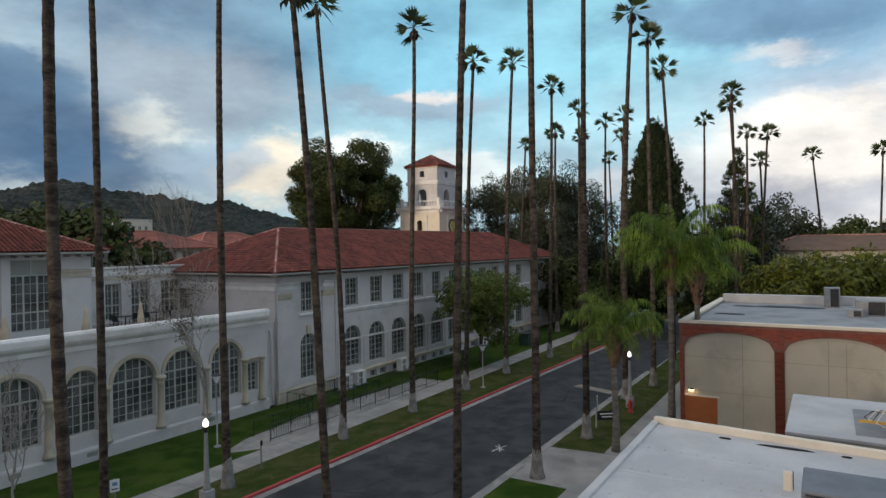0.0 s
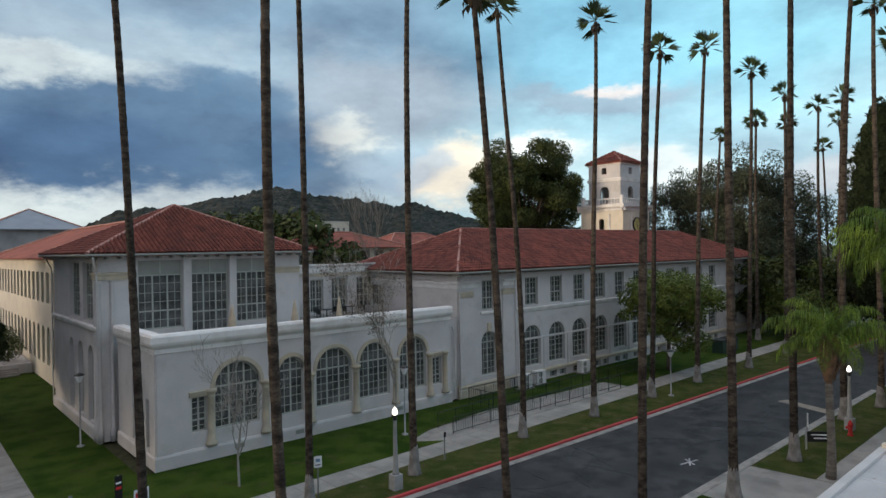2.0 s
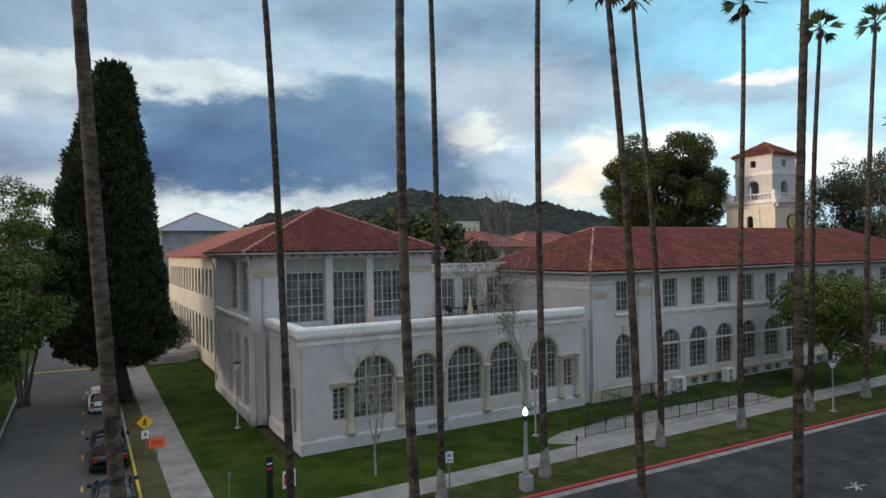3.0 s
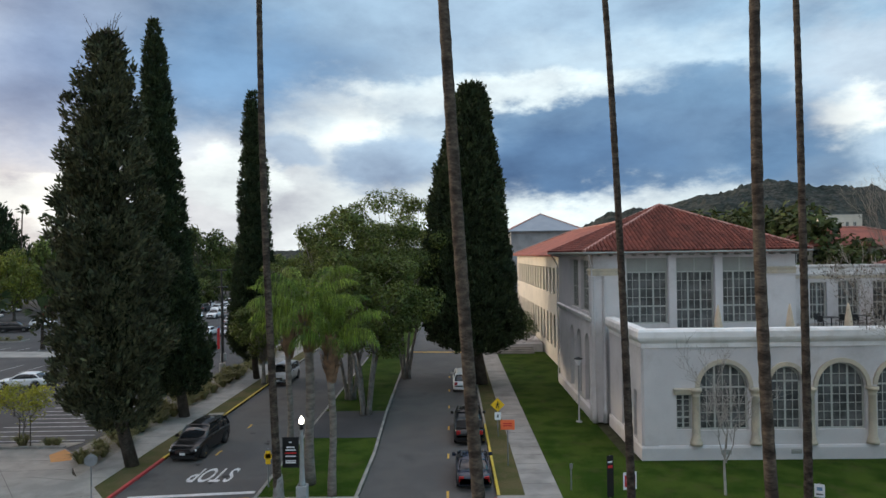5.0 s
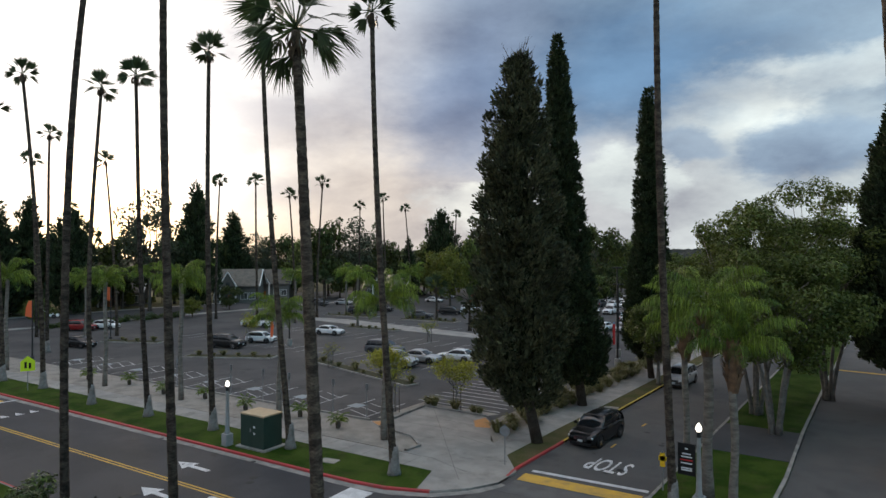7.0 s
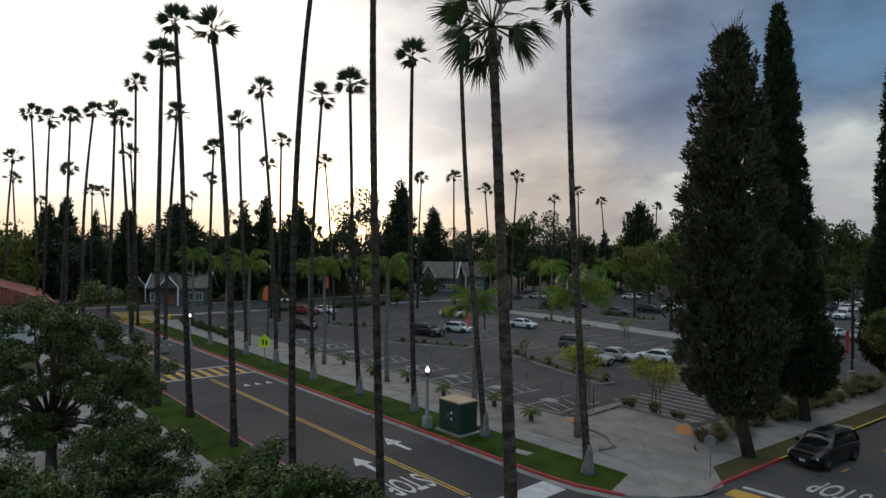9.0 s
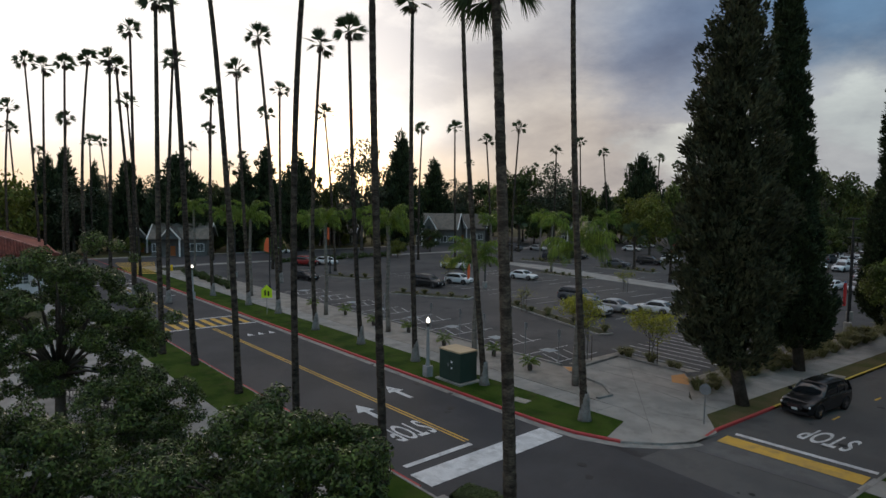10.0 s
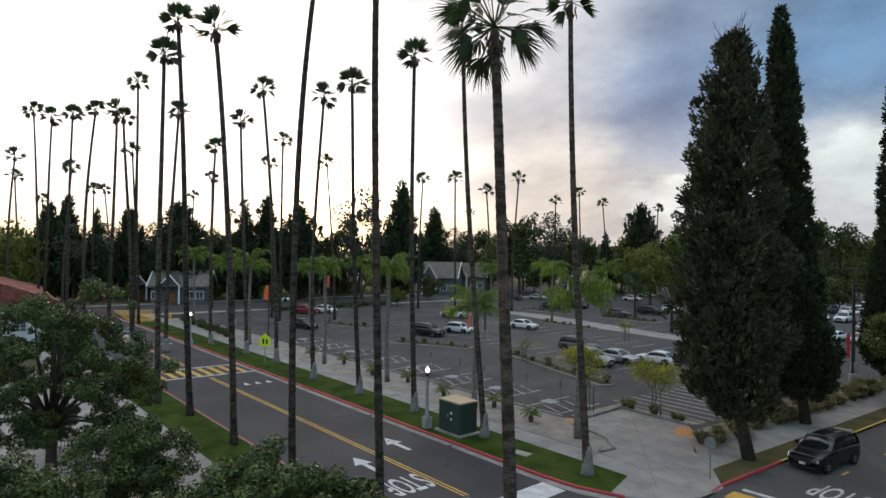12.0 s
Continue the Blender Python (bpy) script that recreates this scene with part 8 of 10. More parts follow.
def plain_block(name, label, x0, x1, y0, y1, z, rows, wallm, roofm, zr=None, arches=False, face="sw", tiles="", win=(1.3, 1.7, 3.0)):
    """A far building: walls with rows of windows, hipped or flat roof."""
    b = thing(name, label, "building")
    for k, (o, u, L) in enumerate((((x0, y0), (1, 0), x1 - x0), ((x1, y0), (0, 1), y1 - y0), ((x1, y1), (-1, 0), x1 - x0), ((x0, y1), (0, -1), y1 - y0))):
        lev = z / rows
        for r in range(rows):
            op = []
            if "senw"[k] in face:
                n = int((L - 1) / win[2])
                for i in range(n):
                    a = (L - n * win[2]) / 2 + i * win[2] + (win[2] - win[0]) / 2
                    op.append((a, a + win[0], r * lev + lev * 0.28, r * lev + lev * 0.28 + win[1] * (1.25 if arches and r == 0 else 1), arches and r == 0))
            bm = bmesh.new()
            wall(bm, o, u, L, r * lev - (0.15 if r == 0 else 0), (r + 1) * lev, op, 0.3)
            part("wall", bm_mesh("wall", bm, wallm), b)
            for a, c, z0, z1, ar in op:
                window(b, o, u, a, c, z0, z1, ar, 2, 3, 2, 0.2)
    if zr:
        hip_roof(b, x0 - 0.8, x1 + 0.8, y0 - 0.8, y1 + 0.8, z + 0.1, zr, tiles, flat=roofm)
    else:
        part("roof_deck", box_mesh("roof_deck", roofm, x0 - 0.1, x1 + 0.1, y0 - 0.1, y1 + 0.1, z, z + 0.25), b)
    return b


plain_block("arcaded_hall", "cream two-storey hall with an arcade and red tile roof", 11.2, 27.0, 63.0, 106.0, 11.7, 2, CAST_LIGHT, TILE_FAR, 15.4, True, "w", "", (1.5, 2.9, 2.5))
plain_block("north_court_building", "far stucco building with an arcaded loggia and red tile roof", 45.0, 68.0, 86.0, 100.0, 12.4, 3, FAR_WALL, TILE_FAR, 15.2, True, "s", "", (1.8, 2.6, 3.0))
plain_block("north_court_building", "far low building with a red tile roof", 72.0, 92.0, 96.0, 108.0, 12.2, 3, FAR_WALL, TILE_FAR, 15.4, True, "s", "", (1.8, 2.6, 3.0))
plain_block("pale_flat_block", "far pale flat-topped block under the hills", 150.0, 168.0, 256.0, 270.0, 26.0, 4, FAR_WALL, CONCRETE, None, False, "s")
gym = plain_block("blue_grey_hall", "blue-grey metal-roofed hall behind the cypress", 12.5, 27.0, 130.0, 150.0, 16.6, 2, ROOF_GREY, BLUE_GREY, 20.6, False, "sw", "", (1.2, 1.4, 6.0))
plain_block("east_hall", "low brown-roofed hall beyond the brick building", 112.0, 124.0, -40.0, 10.0, 10.4, 2, FAR_WALL, BROWN_ROOF, 12.7, False, "w")
plain_block("corner_hall", "stucco corner building with a red tile roof", -120.0, -91.0, -24.0, 6.2, 4.9, 1, STUCCO, TILE_FAR, 10.2, False, "ne", "e")


def gabled_house(x, y, turn, w, dp, hw, hr, wallm, roofm, label):
    """A bungalow with crossed gables, white barge boards, a porch and framed windows."""
    t = thing("bungalow", label, "house", m=pose(x, y, 0, 0, 0, turn))
    part("wall", box_mesh("wall", wallm, -w / 2, w / 2, -dp / 2, dp / 2, -0.15, hw), t)
    for name, x0, x1, y0, y1, along, top in (("roof", -w / 2 - 0.7, w / 2 + 0.7, -dp / 2 - 0.7, dp / 2 + 0.7, "x", hr), ("porch_roof", -w * 0.32, w * 0.08, -dp / 2 - 2.6, 0.0, "y", hr - 0.6)):
        bm = bmesh.new()
        for k in (0.0, -0.22):
            if along == "x":
                q = [(x0, y0, hw + k), (x1, y0, hw + k), (x1, (y0 + y1) / 2, top + k), (x0, (y0 + y1) / 2, top + k), (x0, y1, hw + k), (x1, y1, hw + k)]
            else:
                q = [(x0, y0, hw + k), (x0, y1, hw + k), ((x0 + x1) / 2, y1, top + k), ((x0 + x1) / 2, y0, top + k), (x1, y0, hw + k), (x1, y1, hw + k)]
            v = [bm.verts.new(c) for c in q]
            bm.faces.new((v[0], v[1], v[2], v[3]))
            bm.faces.new((v[3], v[2], v[5], v[4]))
        rf = part(name, bm_mesh(name, bm, roofm), t, "grey shingle gable roof")
        ends = ((x0, x1) if along == "x" else (y0,))
        for e in ends:
            for sg in (0, 1):
                a, b = ((e, y0 if sg == 0 else y1, hw - 0.05), (e, (y0 + y1) / 2, top - 0.05)) if along == "x" else ((x0 if sg == 0 else x1, e, hw - 0.05), ((x0 + x1) / 2, e, top - 0.05))
                bm = bmesh.new()
                tube(bm, [a, b], [0.16, 0.16], 4)
                part("barge_board", bm_mesh("barge_board", bm, TRIM), rf, "white barge board")
    bm = bmesh.new()
    vs = [bm.verts.new(c) for c in ((-w * 0.30, -dp / 2 - 2.3, hw), (w * 0.06, -dp / 2 - 2.3, hw), (-w * 0.12, -dp / 2 - 2.3, hr - 0.75))]
    bm.faces.new(vs)
    part("gable_wall", bm_mesh("gable_wall", bm, wallm), t)
    for u in (-w / 2, w / 2):
        bm = bmesh.new()
        bm.faces.new([bm.verts.new(c) for c in ((u, -dp / 2, hw), (u, dp / 2, hw), (u, 0, hr - 0.2))])
        part("gable_wall", bm_mesh("gable_wall", bm, wallm), t)
    for u in (-w * 0.29, w * 0.05):
        part("porch_post", box_mesh("porch_post", TRIM, u - 0.15, u + 0.15, -dp / 2 - 2.4, -dp / 2 - 2.1, -0.15, hw), t, "white porch post")
    for u, z, ww, hh in ((w * 0.2, 1.0, 1.6, 1.5), (w * 0.38, 1.0, 1.4, 1.5), (-w * 0.42, 1.0, 1.3, 1.5)):
        f = part("window", box_mesh("window", TRIM, u - ww / 2 - 0.1, u + ww / 2 + 0.1, -dp / 2 - 0.06, -dp / 2, z - 0.1, z + hh + 0.1), t, "white window frame")
        part("pane", box_mesh("pane", GLASS, u - ww / 2, u - 0.03, -dp / 2 - 0.075, -dp / 2 - 0.06, z, z + hh), f)
        part("pane", box_mesh("pane", GLASS, u + 0.03, u + ww / 2, -dp / 2 - 0.075, -dp / 2 - 0.06, z, z + hh), f)
    part("window", box_mesh("window", GLASS, -w * 0.12 - 0.5, -w * 0.12 + 0.5, -dp / 2 - 2.36, -dp / 2 - 2.3, hw + 0.2, hw + 1.0), t)
    part("door", box_mesh("door", ORANGE_DOOR, -w * 0.16, -w * 0.16 + 1.0, -dp / 2 - 0.05, -dp / 2, 0.0, 2.1), t)
    return t


for az, dist, w, hw, hr, m in ((144.2, 172, 11.0, 4.4, 8.6, HOUSE_WALL), (141.4, 186, 11.0, 4.2, 8.2, HOUSE_WALL), (166.5, 146, 11.0, 3.6, 6.8, HOUSE_WALL), (169.0, 158, 10.0, 3.4, 6.4, HOUSE_WALL), (153.5, 172, 11.0, 3.4, 6.2, HOUSE_WALL), (160.5, 160, 10.0, 3.4, 6.4, HOUSE_WALL), (131.0, 182, 11.0, 3.6, 6.6, HOUSE_WALL)):
    gabled_house(*polar(az, dist), az - 90 - 12, w, 9.0, hw, hr, m, SHINGLE, "grey craftsman bungalow with white-edged gables beyond the street")

# steps and retaining wall at the end of the lawn
slab("terrace_wall", [(5.4, 76.0), (11.0, 76.0), (11.0, 110), (5.4, 110)], -0.15, 1.0, STUCCO, "low white retaining wall of the upper terrace", "wall")
for k in range(4):
    slab("terrace_step", [(3.6, 74.6 + 0.35 * k), (9.8, 74.6 + 0.35 * k), (9.8, 76.1), (3.6, 76.1)], -0.1, 0.16 * (k + 1), CONCRETE, "pale concrete step", "step")

# ---- road markings ----


def text_mesh(body, size, material, extrude=0.003, sx=1.0):
    c = bpy.data.curves.new("letters", "FONT")
    c.body, c.size, c.extrude, c.align_x, c.align_y, c.offset = body, size, extrude, "CENTER", "CENTER", 0.012 * size
    ob = bpy.data.objects.new("letters", c)
    me = bpy.data.meshes.new_from_object(ob)
    bpy.data.objects.remove(ob)
    bpy.data.curves.remove(c)
    me.materials.append(material)
    me.transform(Matrix.Diagonal((sx, 1, 1, 1)))
    return me


def spread_letters(body, size, step, material, stretch):
    """Letters set apart, narrow and tall as on roads."""
    bm = bmesh.new()
    for i, ch in enumerate(body):
        me = text_mesh(ch, size, material)
        me.transform(Matrix.Translation(((i - (len(body) - 1) / 2) * step, 0, 0)) @ Matrix.Diagonal((stretch, 1, 1, 1)))
        bm.from_mesh(me)
        bpy.data.meshes.remove(me)
    return bm_mesh("road_letters", bm, material)


STOP_MESH = spread_letters("STOP", 3.0, 0.66, WHITE_PAINT, 0.33)
thing("stop_lettering", "white STOP lettering painted on the asphalt", "road marking", kind="structure", data=STOP_MESH, m=pose(-27.0, 17.5, -0.113, 0, 0, -90 + 3.9))
thing("stop_lettering", "white STOP lettering painted on the asphalt", "road marking", kind="structure", data=STOP_MESH, m=pose(-13.4, 34.7, -0.108, 0, 0, 180))
for word, x in (("KEEP", -87.0), ("CLEAR", -92.0)):
    thing("keep_clear_lettering", "white " + word + " lettering painted on the asphalt", "road marking", kind="structure", data=spread_letters(word, 2.9, 0.72, WHITE_PAINT, 0.36), m=pose(x, 15.1, -0.113, 0, 0, 90 + 3.9))
mark("keep_clear_lines", [strip((-82.9, 11.2), (-82.4, 18.6), 0.3), strip((-97.6, 11.0), (-97.1, 16.6), 0.3), strip((-101.7, 10.6), (-101.2, 17.4), 0.3)], WHITE_PAINT, "white lines across the street before the junction", -0.112)
mark("far_crosswalk", [strip((-109.0 - i * 2.1, 18.0 + i * 0.05), (-107.4 - i * 2.1, 21.4 + i * 0.4), 0.8) for i in range(10)], YELLOW_PAINT, "worn yellow crosswalk across the side street", 0.018)
mark("stop_line", [strip((-23.2, 14.9), (-23.6, 19.1), 0.32)], WHITE_PAINT, "white stop line across the lane")
mark("crosswalk_west", [strip((-21.6, 14.7), (-22.4, 23.6), 1.5)], WHITE_PAINT, "broad white crosswalk across the street", -0.109)
mark("crosswalk_north", [strip((-16.7, 30.2), (-10.3, 30.7), 1.15)], YELLOW_PAINT, "broad yellow crosswalk strip", -0.107)
mark("stop_line_north", [strip((-16.6, 31.35), (-10.3, 32.0), 0.32)], WHITE_PAINT, "white stop line before the crosswalk", -0.107)
mark("crossing_slab", [[(-16.8, 27.6), (-9.9, 28.4), (-10.1, 30.0), (-16.7, 29.5)]], mat("worn_road_slab", (0.12, 0.12, 0.12), 0.85, (0.09, 0.09, 0.092), 0.8, 0.2, 30), "paler strip of worn concrete roadway", -0.111)
yl = []
for off in (-0.12, 0.12):
    yl.append(strip((-24.0, 19.15 + off), (-59.0, wy(19.3, -59) + off), 0.11))
    yl.append(strip((-66.0, wy(19.3, -66) + off), (-250.0, wy(19.3, -250) + off), 0.11))
mark("centre_lines", yl, YELLOW_PAINT, "double yellow centre line", -0.114)
lad = []
for i in range(9):
    lad.append(strip((-60.3, wy(14.6, -60) + i * 1.05), (-64.2, wy(14.6, -64) + i * 1.05), 0.5))
mark("ladder_crosswalk", lad, YELLOW_PAINT, "yellow ladder crosswalk", -0.113)
mark("crosswalk_edges", [strip((-60.0, wy(14.4, -60)), (-60.0, wy(24, -60)), 0.3), strip((-64.6, wy(14.4, -64)), (-64.6, wy(24, -64)), 0.3)], WHITE_PAINT, "white edge lines of the crosswalk", -0.111)
ar = [(-34.3, 20.55), (-33.0, 20.0), (-33.0, 20.4), (-31.4, 20.5), (-31.4, 20.8), (-33.0, 20.7), (-33.0, 21.1)]
mark("lane_arrow", [ar], WHITE_PAINT, "white lane arrow on the asphalt")
mark("lane_arrow", [[(x + 2.2, y - 3.4) for x, y in ar][::-1]], WHITE_PAINT, "white lane arrow on the asphalt")
mark("yield_teeth", [[(-54.2, 18.2 + i * 1.0), (-54.2, 18.8 + i * 1.0), (-55.2, 18.5 + i * 1.0)] for i in range(3)], WHITE_PAINT, "row of white yield triangles")
mark("faded_arrow", [strip((32.5, 16.95), (33.9, 16.65), 0.09), strip((33.0, 16.4), (33.5, 17.2), 0.09), strip((32.7, 16.5), (33.8, 17.1), 0.08)], FADED_PAINT, "small faded white survey mark", -0.115)
mark("patch_strip", [strip((51.3, 18.4), (49.9, 14.6), 1.0)], mat("trench_patch", (0.26, 0.23, 0.19), 0.9, (0.2, 0.18, 0.15), 1.2, 0.2, 25), "pale concrete trench patch across the street", -0.112)
crk = []
gk = np.random.default_rng(5)
for i in range(80):
    x, y = gk.uniform(8, 70), gk.uniform(15, 22.5)
    a = gk.uniform(-0.5, 0.5) + (1.57 if i % 3 == 0 else 0)
    for s in range(gk.integers(3, 8)):
        x2, y2 = x + math.cos(a) * 0.9, y + math.sin(a) * 0.9
        if 14.9 < y2 < 23:
            crk.append(strip((x, y), (x2, y2), 0.075))
        x, y, a = x2, y2, a + gk.uniform(-0.5, 0.5)
mark("tar_cracks", crk, TAR, "sealed tar cracks in the old asphalt", -0.1165)
bays = []
for i in range(16):                                   # accessible bays along the gravel bed
    x = -32.0 - i * 3.0
    bays.append(strip((x, wy(34.6, x)), (x - 0.4, wy(40.0, x)), 0.10))
    if i % 2 == 0:
        for k in range(4):
            bays.append(strip((x, wy(35.2 + k * 1.2, x)), (x - 2.6, wy(36.0 + k * 1.2, x)), 0.09))
for i in range(9):                                    # hatched area by the plaza
    bays.append(strip((-24.6, 41.2 + i * 1.15), (-32.4, 41.0 + i * 1.15), 0.12))
for r, y in enumerate((52.0, 66.0, 80.0)):
    for i in range(20):
        x = -32 - i * 2.9
        bays.append(strip((x, y), (x, y + 5.0), 0.09))
mark("bay_lines", bays, FADED_PAINT, "faded white bay lines of the car park", -0.026)
sq = []
for i in range(8):
    x = -34.5 - i * 6.0
    sq.append(strip((x, wy(37.4, x)), (x - 1.2, wy(37.4, x)), 1.1))
mark("bay_symbols", sq, mat("faded_bay_symbol", (0.22, 0.27, 0.30), 0.85, (0.30, 0.31, 0.31), 2.0, 0.2, 20), "faded blue and white bay symbols", -0.025)
tick = [strip((-0.35, y), (-0.35, y + 0.9), 0.12) for y in (31.0, 37.0, 43.0, 49.0, 55.0, 61.0)] + [strip((-14.6, y), (-14.6, y + 0.9), 0.12) for y in (38.0, 44.0, 50.0)]
mark("bay_ticks", tick, YELLOW_PAINT, "small yellow bay ticks", -0.108)
mark("brick_band", [strip((-5.2, 77.6), (2.1, 77.0), 0.6)], YELLOW_PAINT, "tan band across the lane", -0.108)
sc = []
for i in range(46):
    sc.append(strip((6 + i * 1.55, 27.25), (6 + i * 1.55, 28.95), 0.03))
    sc.append(strip((3.55, 31 + i * 1.55), (5.25, 31 + i * 1.55), 0.03))
    sc.append(strip((-23 - i * 1.6, wy(27.85, -23 - i * 1.6)), (-23 - i * 1.6, wy(29.45, -23 - i * 1.6)), 0.03))
    sc.append(strip((-19.05, 34 + i * 1.55), (-20.85, 34 + i * 1.55), 0.03))
mark("score_lines", sc, mat("score_line", (0.15, 0.145, 0.14), 0.9, None), "tooled joints in the pavement", 0.0045)
mark("plaza_joints", [strip((-19.0, 27.5), (-29.2, 38.9), 0.03), strip((-29.6, 36.8), (-24.0, 37.0), 0.03), strip((-29.4, 34.8), (-22.2, 35.4), 0.03), strip((-21.0, 30.5), (-18.2, 31.6), 0.03), strip((-23.6, 34.2), (-20.6, 33.6), 0.03), strip((-22.5, 29.6), (-19.3, 28.7), 0.03)], MATS["score_line"], "tooled joints in the plaza", 0.0105)

mark("tactile_pad", [[(-30.8, 33.5), (-29.4, 32.85), (-28.6, 33.35), (-29.8, 34.3)], [(-22.9, 37.0), (-23.5, 38.05), (-24.6, 39.1), (-24.9, 38.0), (-23.9, 36.6)]], mat("tactile_tile", (0.50, 0.25, 0.09), 0.85, (0.42, 0.22, 0.09), 2.0, 0.15, 30), "orange tactile paving at the ramps", 0.012)
wear = np.random.default_rng(23)
drips = []
for i in range(70):
    x, y = (wear.uniform(-60, -22), wear.uniform(15.2, 23.4)) if i < 34 else (wear.uniform(-16.8, -10.8), wear.uniform(31, 60)) if i < 52 else (wear.uniform(-20, 0), wear.uniform(15, 27))
    r = wear.uniform(0.06, 0.28)
    drips.append([(x + r * wear.uniform(0.7, 1.2) * math.cos(k * 0.785), y + r * wear.uniform(0.7, 1.2) * math.sin(k * 0.785)) for k in range(8)])
mark("oil_drips", drips, TAR, "dark oil drips on the asphalt", -0.1105)
cover = thing("manhole_cover", "round iron cover in the street crossing", "manhole cover", kind="structure", m=pose(-5.2, 17.6, -0.112))
bm = bmesh.new()
lathe(bm, [(0.42, -0.01), (0.42, 0.004), (0.38, 0.004), (0.36, 0.0), (0.05, 0.002)], 24)
part("lid", bm_mesh("lid", bm, STEEL), cover)
patch = mat("verge_cover", (0.34, 0.32, 0.28), 0.9, (0.26, 0.25, 0.22), 2.0, 0.2, 30)
for x, y in ((-26.9, 25.6), (-18.2, 47.5)):
    thing("utility_cover", "flat concrete utility cover in the grass strip", "utility cover", kind="structure", data=box_mesh("utility_cover", patch, -0.55, 0.55, -0.35, 0.35, -0.1, 0.03, bevel=0.02), m=pose(x, y, 0, 0, 0, 12))

# islands of the car park
for k, (x, y, w, d2, turn) in enumerate(((-64.2, 45.1, 11.0, 2.0, 30), (-45.0, 47.1, 18.0, 1.7, -13.6), (-88.0, 90.0, 12.0, 2.6, 10), (-70.0, 91.8, 12.0, 2.6, 4), (-70.0, 76.0, 11, 2, 4), (-86.6, 45.0, 9.0, 2.0, 25))):
    t = thing("planter_island", "kerbed planting island in the car park", "planter", "car park islands", m=pose(x, y, 0, 0, 0, turn))
    part("kerb_edge", box_mesh("kerb_edge", KERB, -w / 2, w / 2, -d2 / 2, d2 / 2, -0.1, 0.1, bevel=0.04), t, "pale concrete edging")
    part("soil", box_mesh("soil", EARTH, -w / 2 + 0.2, w / 2 - 0.2, -d2 / 2 + 0.2, d2 / 2 - 0.2, 0.05, 0.13), t)
    for i in range(int(w)):
        if (i * 5 + k) % 7 in (0, 3, 4):
            continue
        part("shrub", TUFT[i % 3], t, m=pose(-w / 2 + 0.6 + i * 0.98, ((i * 7) % 5 - 2) * 0.2, 0.12, 0, 0, i * 40) @ Matrix.Scale(0.7 + (i * 37 % 10) * 0.08, 4))
slab("lot_walk", [(-92.0, 83.5), (-84.0, 84.6), (-48.0, 80.0), (-48.0, 76.0), (-70.0, 77.5), (-92.0, 80.5)], -0.1, 0.0, CONCRETE, "pale concrete walk across the car park", "pavement")
for i in range(34):
    x, y = (-114.5 + rng.uniform(-1, 1), 44 + i * 1.35) if i < 20 else (-84 - (i - 20) * 1.6, 26.2 - 0.05 * (i - 20) + rng.uniform(-0.4, 0.4))
    sz = float(rng.uniform(0.45, 0.85))
    t = thing("low_shrub", "low rounded dark green shrub at the edge of the car park", "shrub", "boundary shrubs", m=pose(x, y, 0.0, 0, 0, i * 60))
    bm = bmesh.new()
    tube(bm, [(0, 0, -0.1), (0.05, 0, sz)], [0.06, 0.03], 5)
    part("stem", bm_mesh("stem", bm, BARK), t)
    p, v = clumps([((0, 0, sz * 0.8), sz), ((sz * 0.7, 0.2, sz * 0.6), sz * 0.7), ((-sz * 0.6, -0.2, sz * 0.5), sz * 0.75)], 420, 0.8)
    p[:, 2] = np.maximum(p[:, 2], 0.02)
    part("foliage", quads_mesh("foliage", leaf_quads(p, v, 0.24, 0.14), HEDGE_LEAF), t)


# ---- street furniture ----
def street_lamp(x, y, h=4.15, banner=False):
    t = thing("street_lamp", "concrete lamp post with a lit acorn globe", "street lamp", "street lamps", m=pose(x, y, 0))
    bm = bmesh.new()
    vs = box(bm, -0.26, 0.26, -0.26, 0.26, -0.1, 0.75, bevel=0.03)
    part("plinth", bm_mesh("plinth", bm, POST_GREY), t)
    bm = bmesh.new()
    lathe(bm, [(0.2, 0.75), (0.15, 0.9), (0.13, 1.2), (0.085, h - 0.75), (0.10, h - 0.72)], 12)
    part("post", bm_mesh("post", bm, POST_GREY, True), t)
    bm = bmesh.new()
    lathe(bm, [(0.07, h - 0.74), (0.12, h - 0.66), (0.08, h - 0.55), (0.15, h - 0.5), (0.17, h - 0.44)], 12)
    part("collar", bm_mesh("collar", bm, DARK, True), t, "dark metal collar")
    bm = bmesh.new()
    lathe(bm, [(0.09, h - 0.44), (0.135, h - 0.35), (0.14, h - 0.27), (0.10, h - 0.16), (0.045, h - 0.09), (0.02, h - 0.04)], 14)
    part("globe", bm_mesh("globe", bm, LAMP_GLOW, True), t, "glowing acorn globe")
    if banner:
        b = part("banner", box_mesh("banner", SIGN_BLACK, -0.95, -0.15, -0.02, 0.02, 1.65, 3.1), t, "black hanging banner with pale lines of lettering")
        for k, (z, w, m) in enumerate(((2.62, 0.4, SIGN_WHITE), (2.48, 0.5, SIGN_WHITE), (2.33, 0.58, SIGN_RED), (2.18, 0.52, SIGN_WHITE), (1.95, 0.5, SIGN_WHITE), (1.86, 0.5, SIGN_WHITE), (2.86, 0.14, SIGN_WHITE))):
            part("text_bar", box_mesh("text_bar", m, -0.55 - w / 2, -0.55 + w / 2, -0.026, -0.02, z - 0.03, z + 0.03), b)
        for z in (1.63, 3.1):
            bm = bmesh.new()
            tube(bm, [(-1.0, 0, z), (0, 0, z)], [0.018, 0.018], 6)
            part("banner_arm", bm_mesh("banner_arm", bm, DARK), t)
    return t


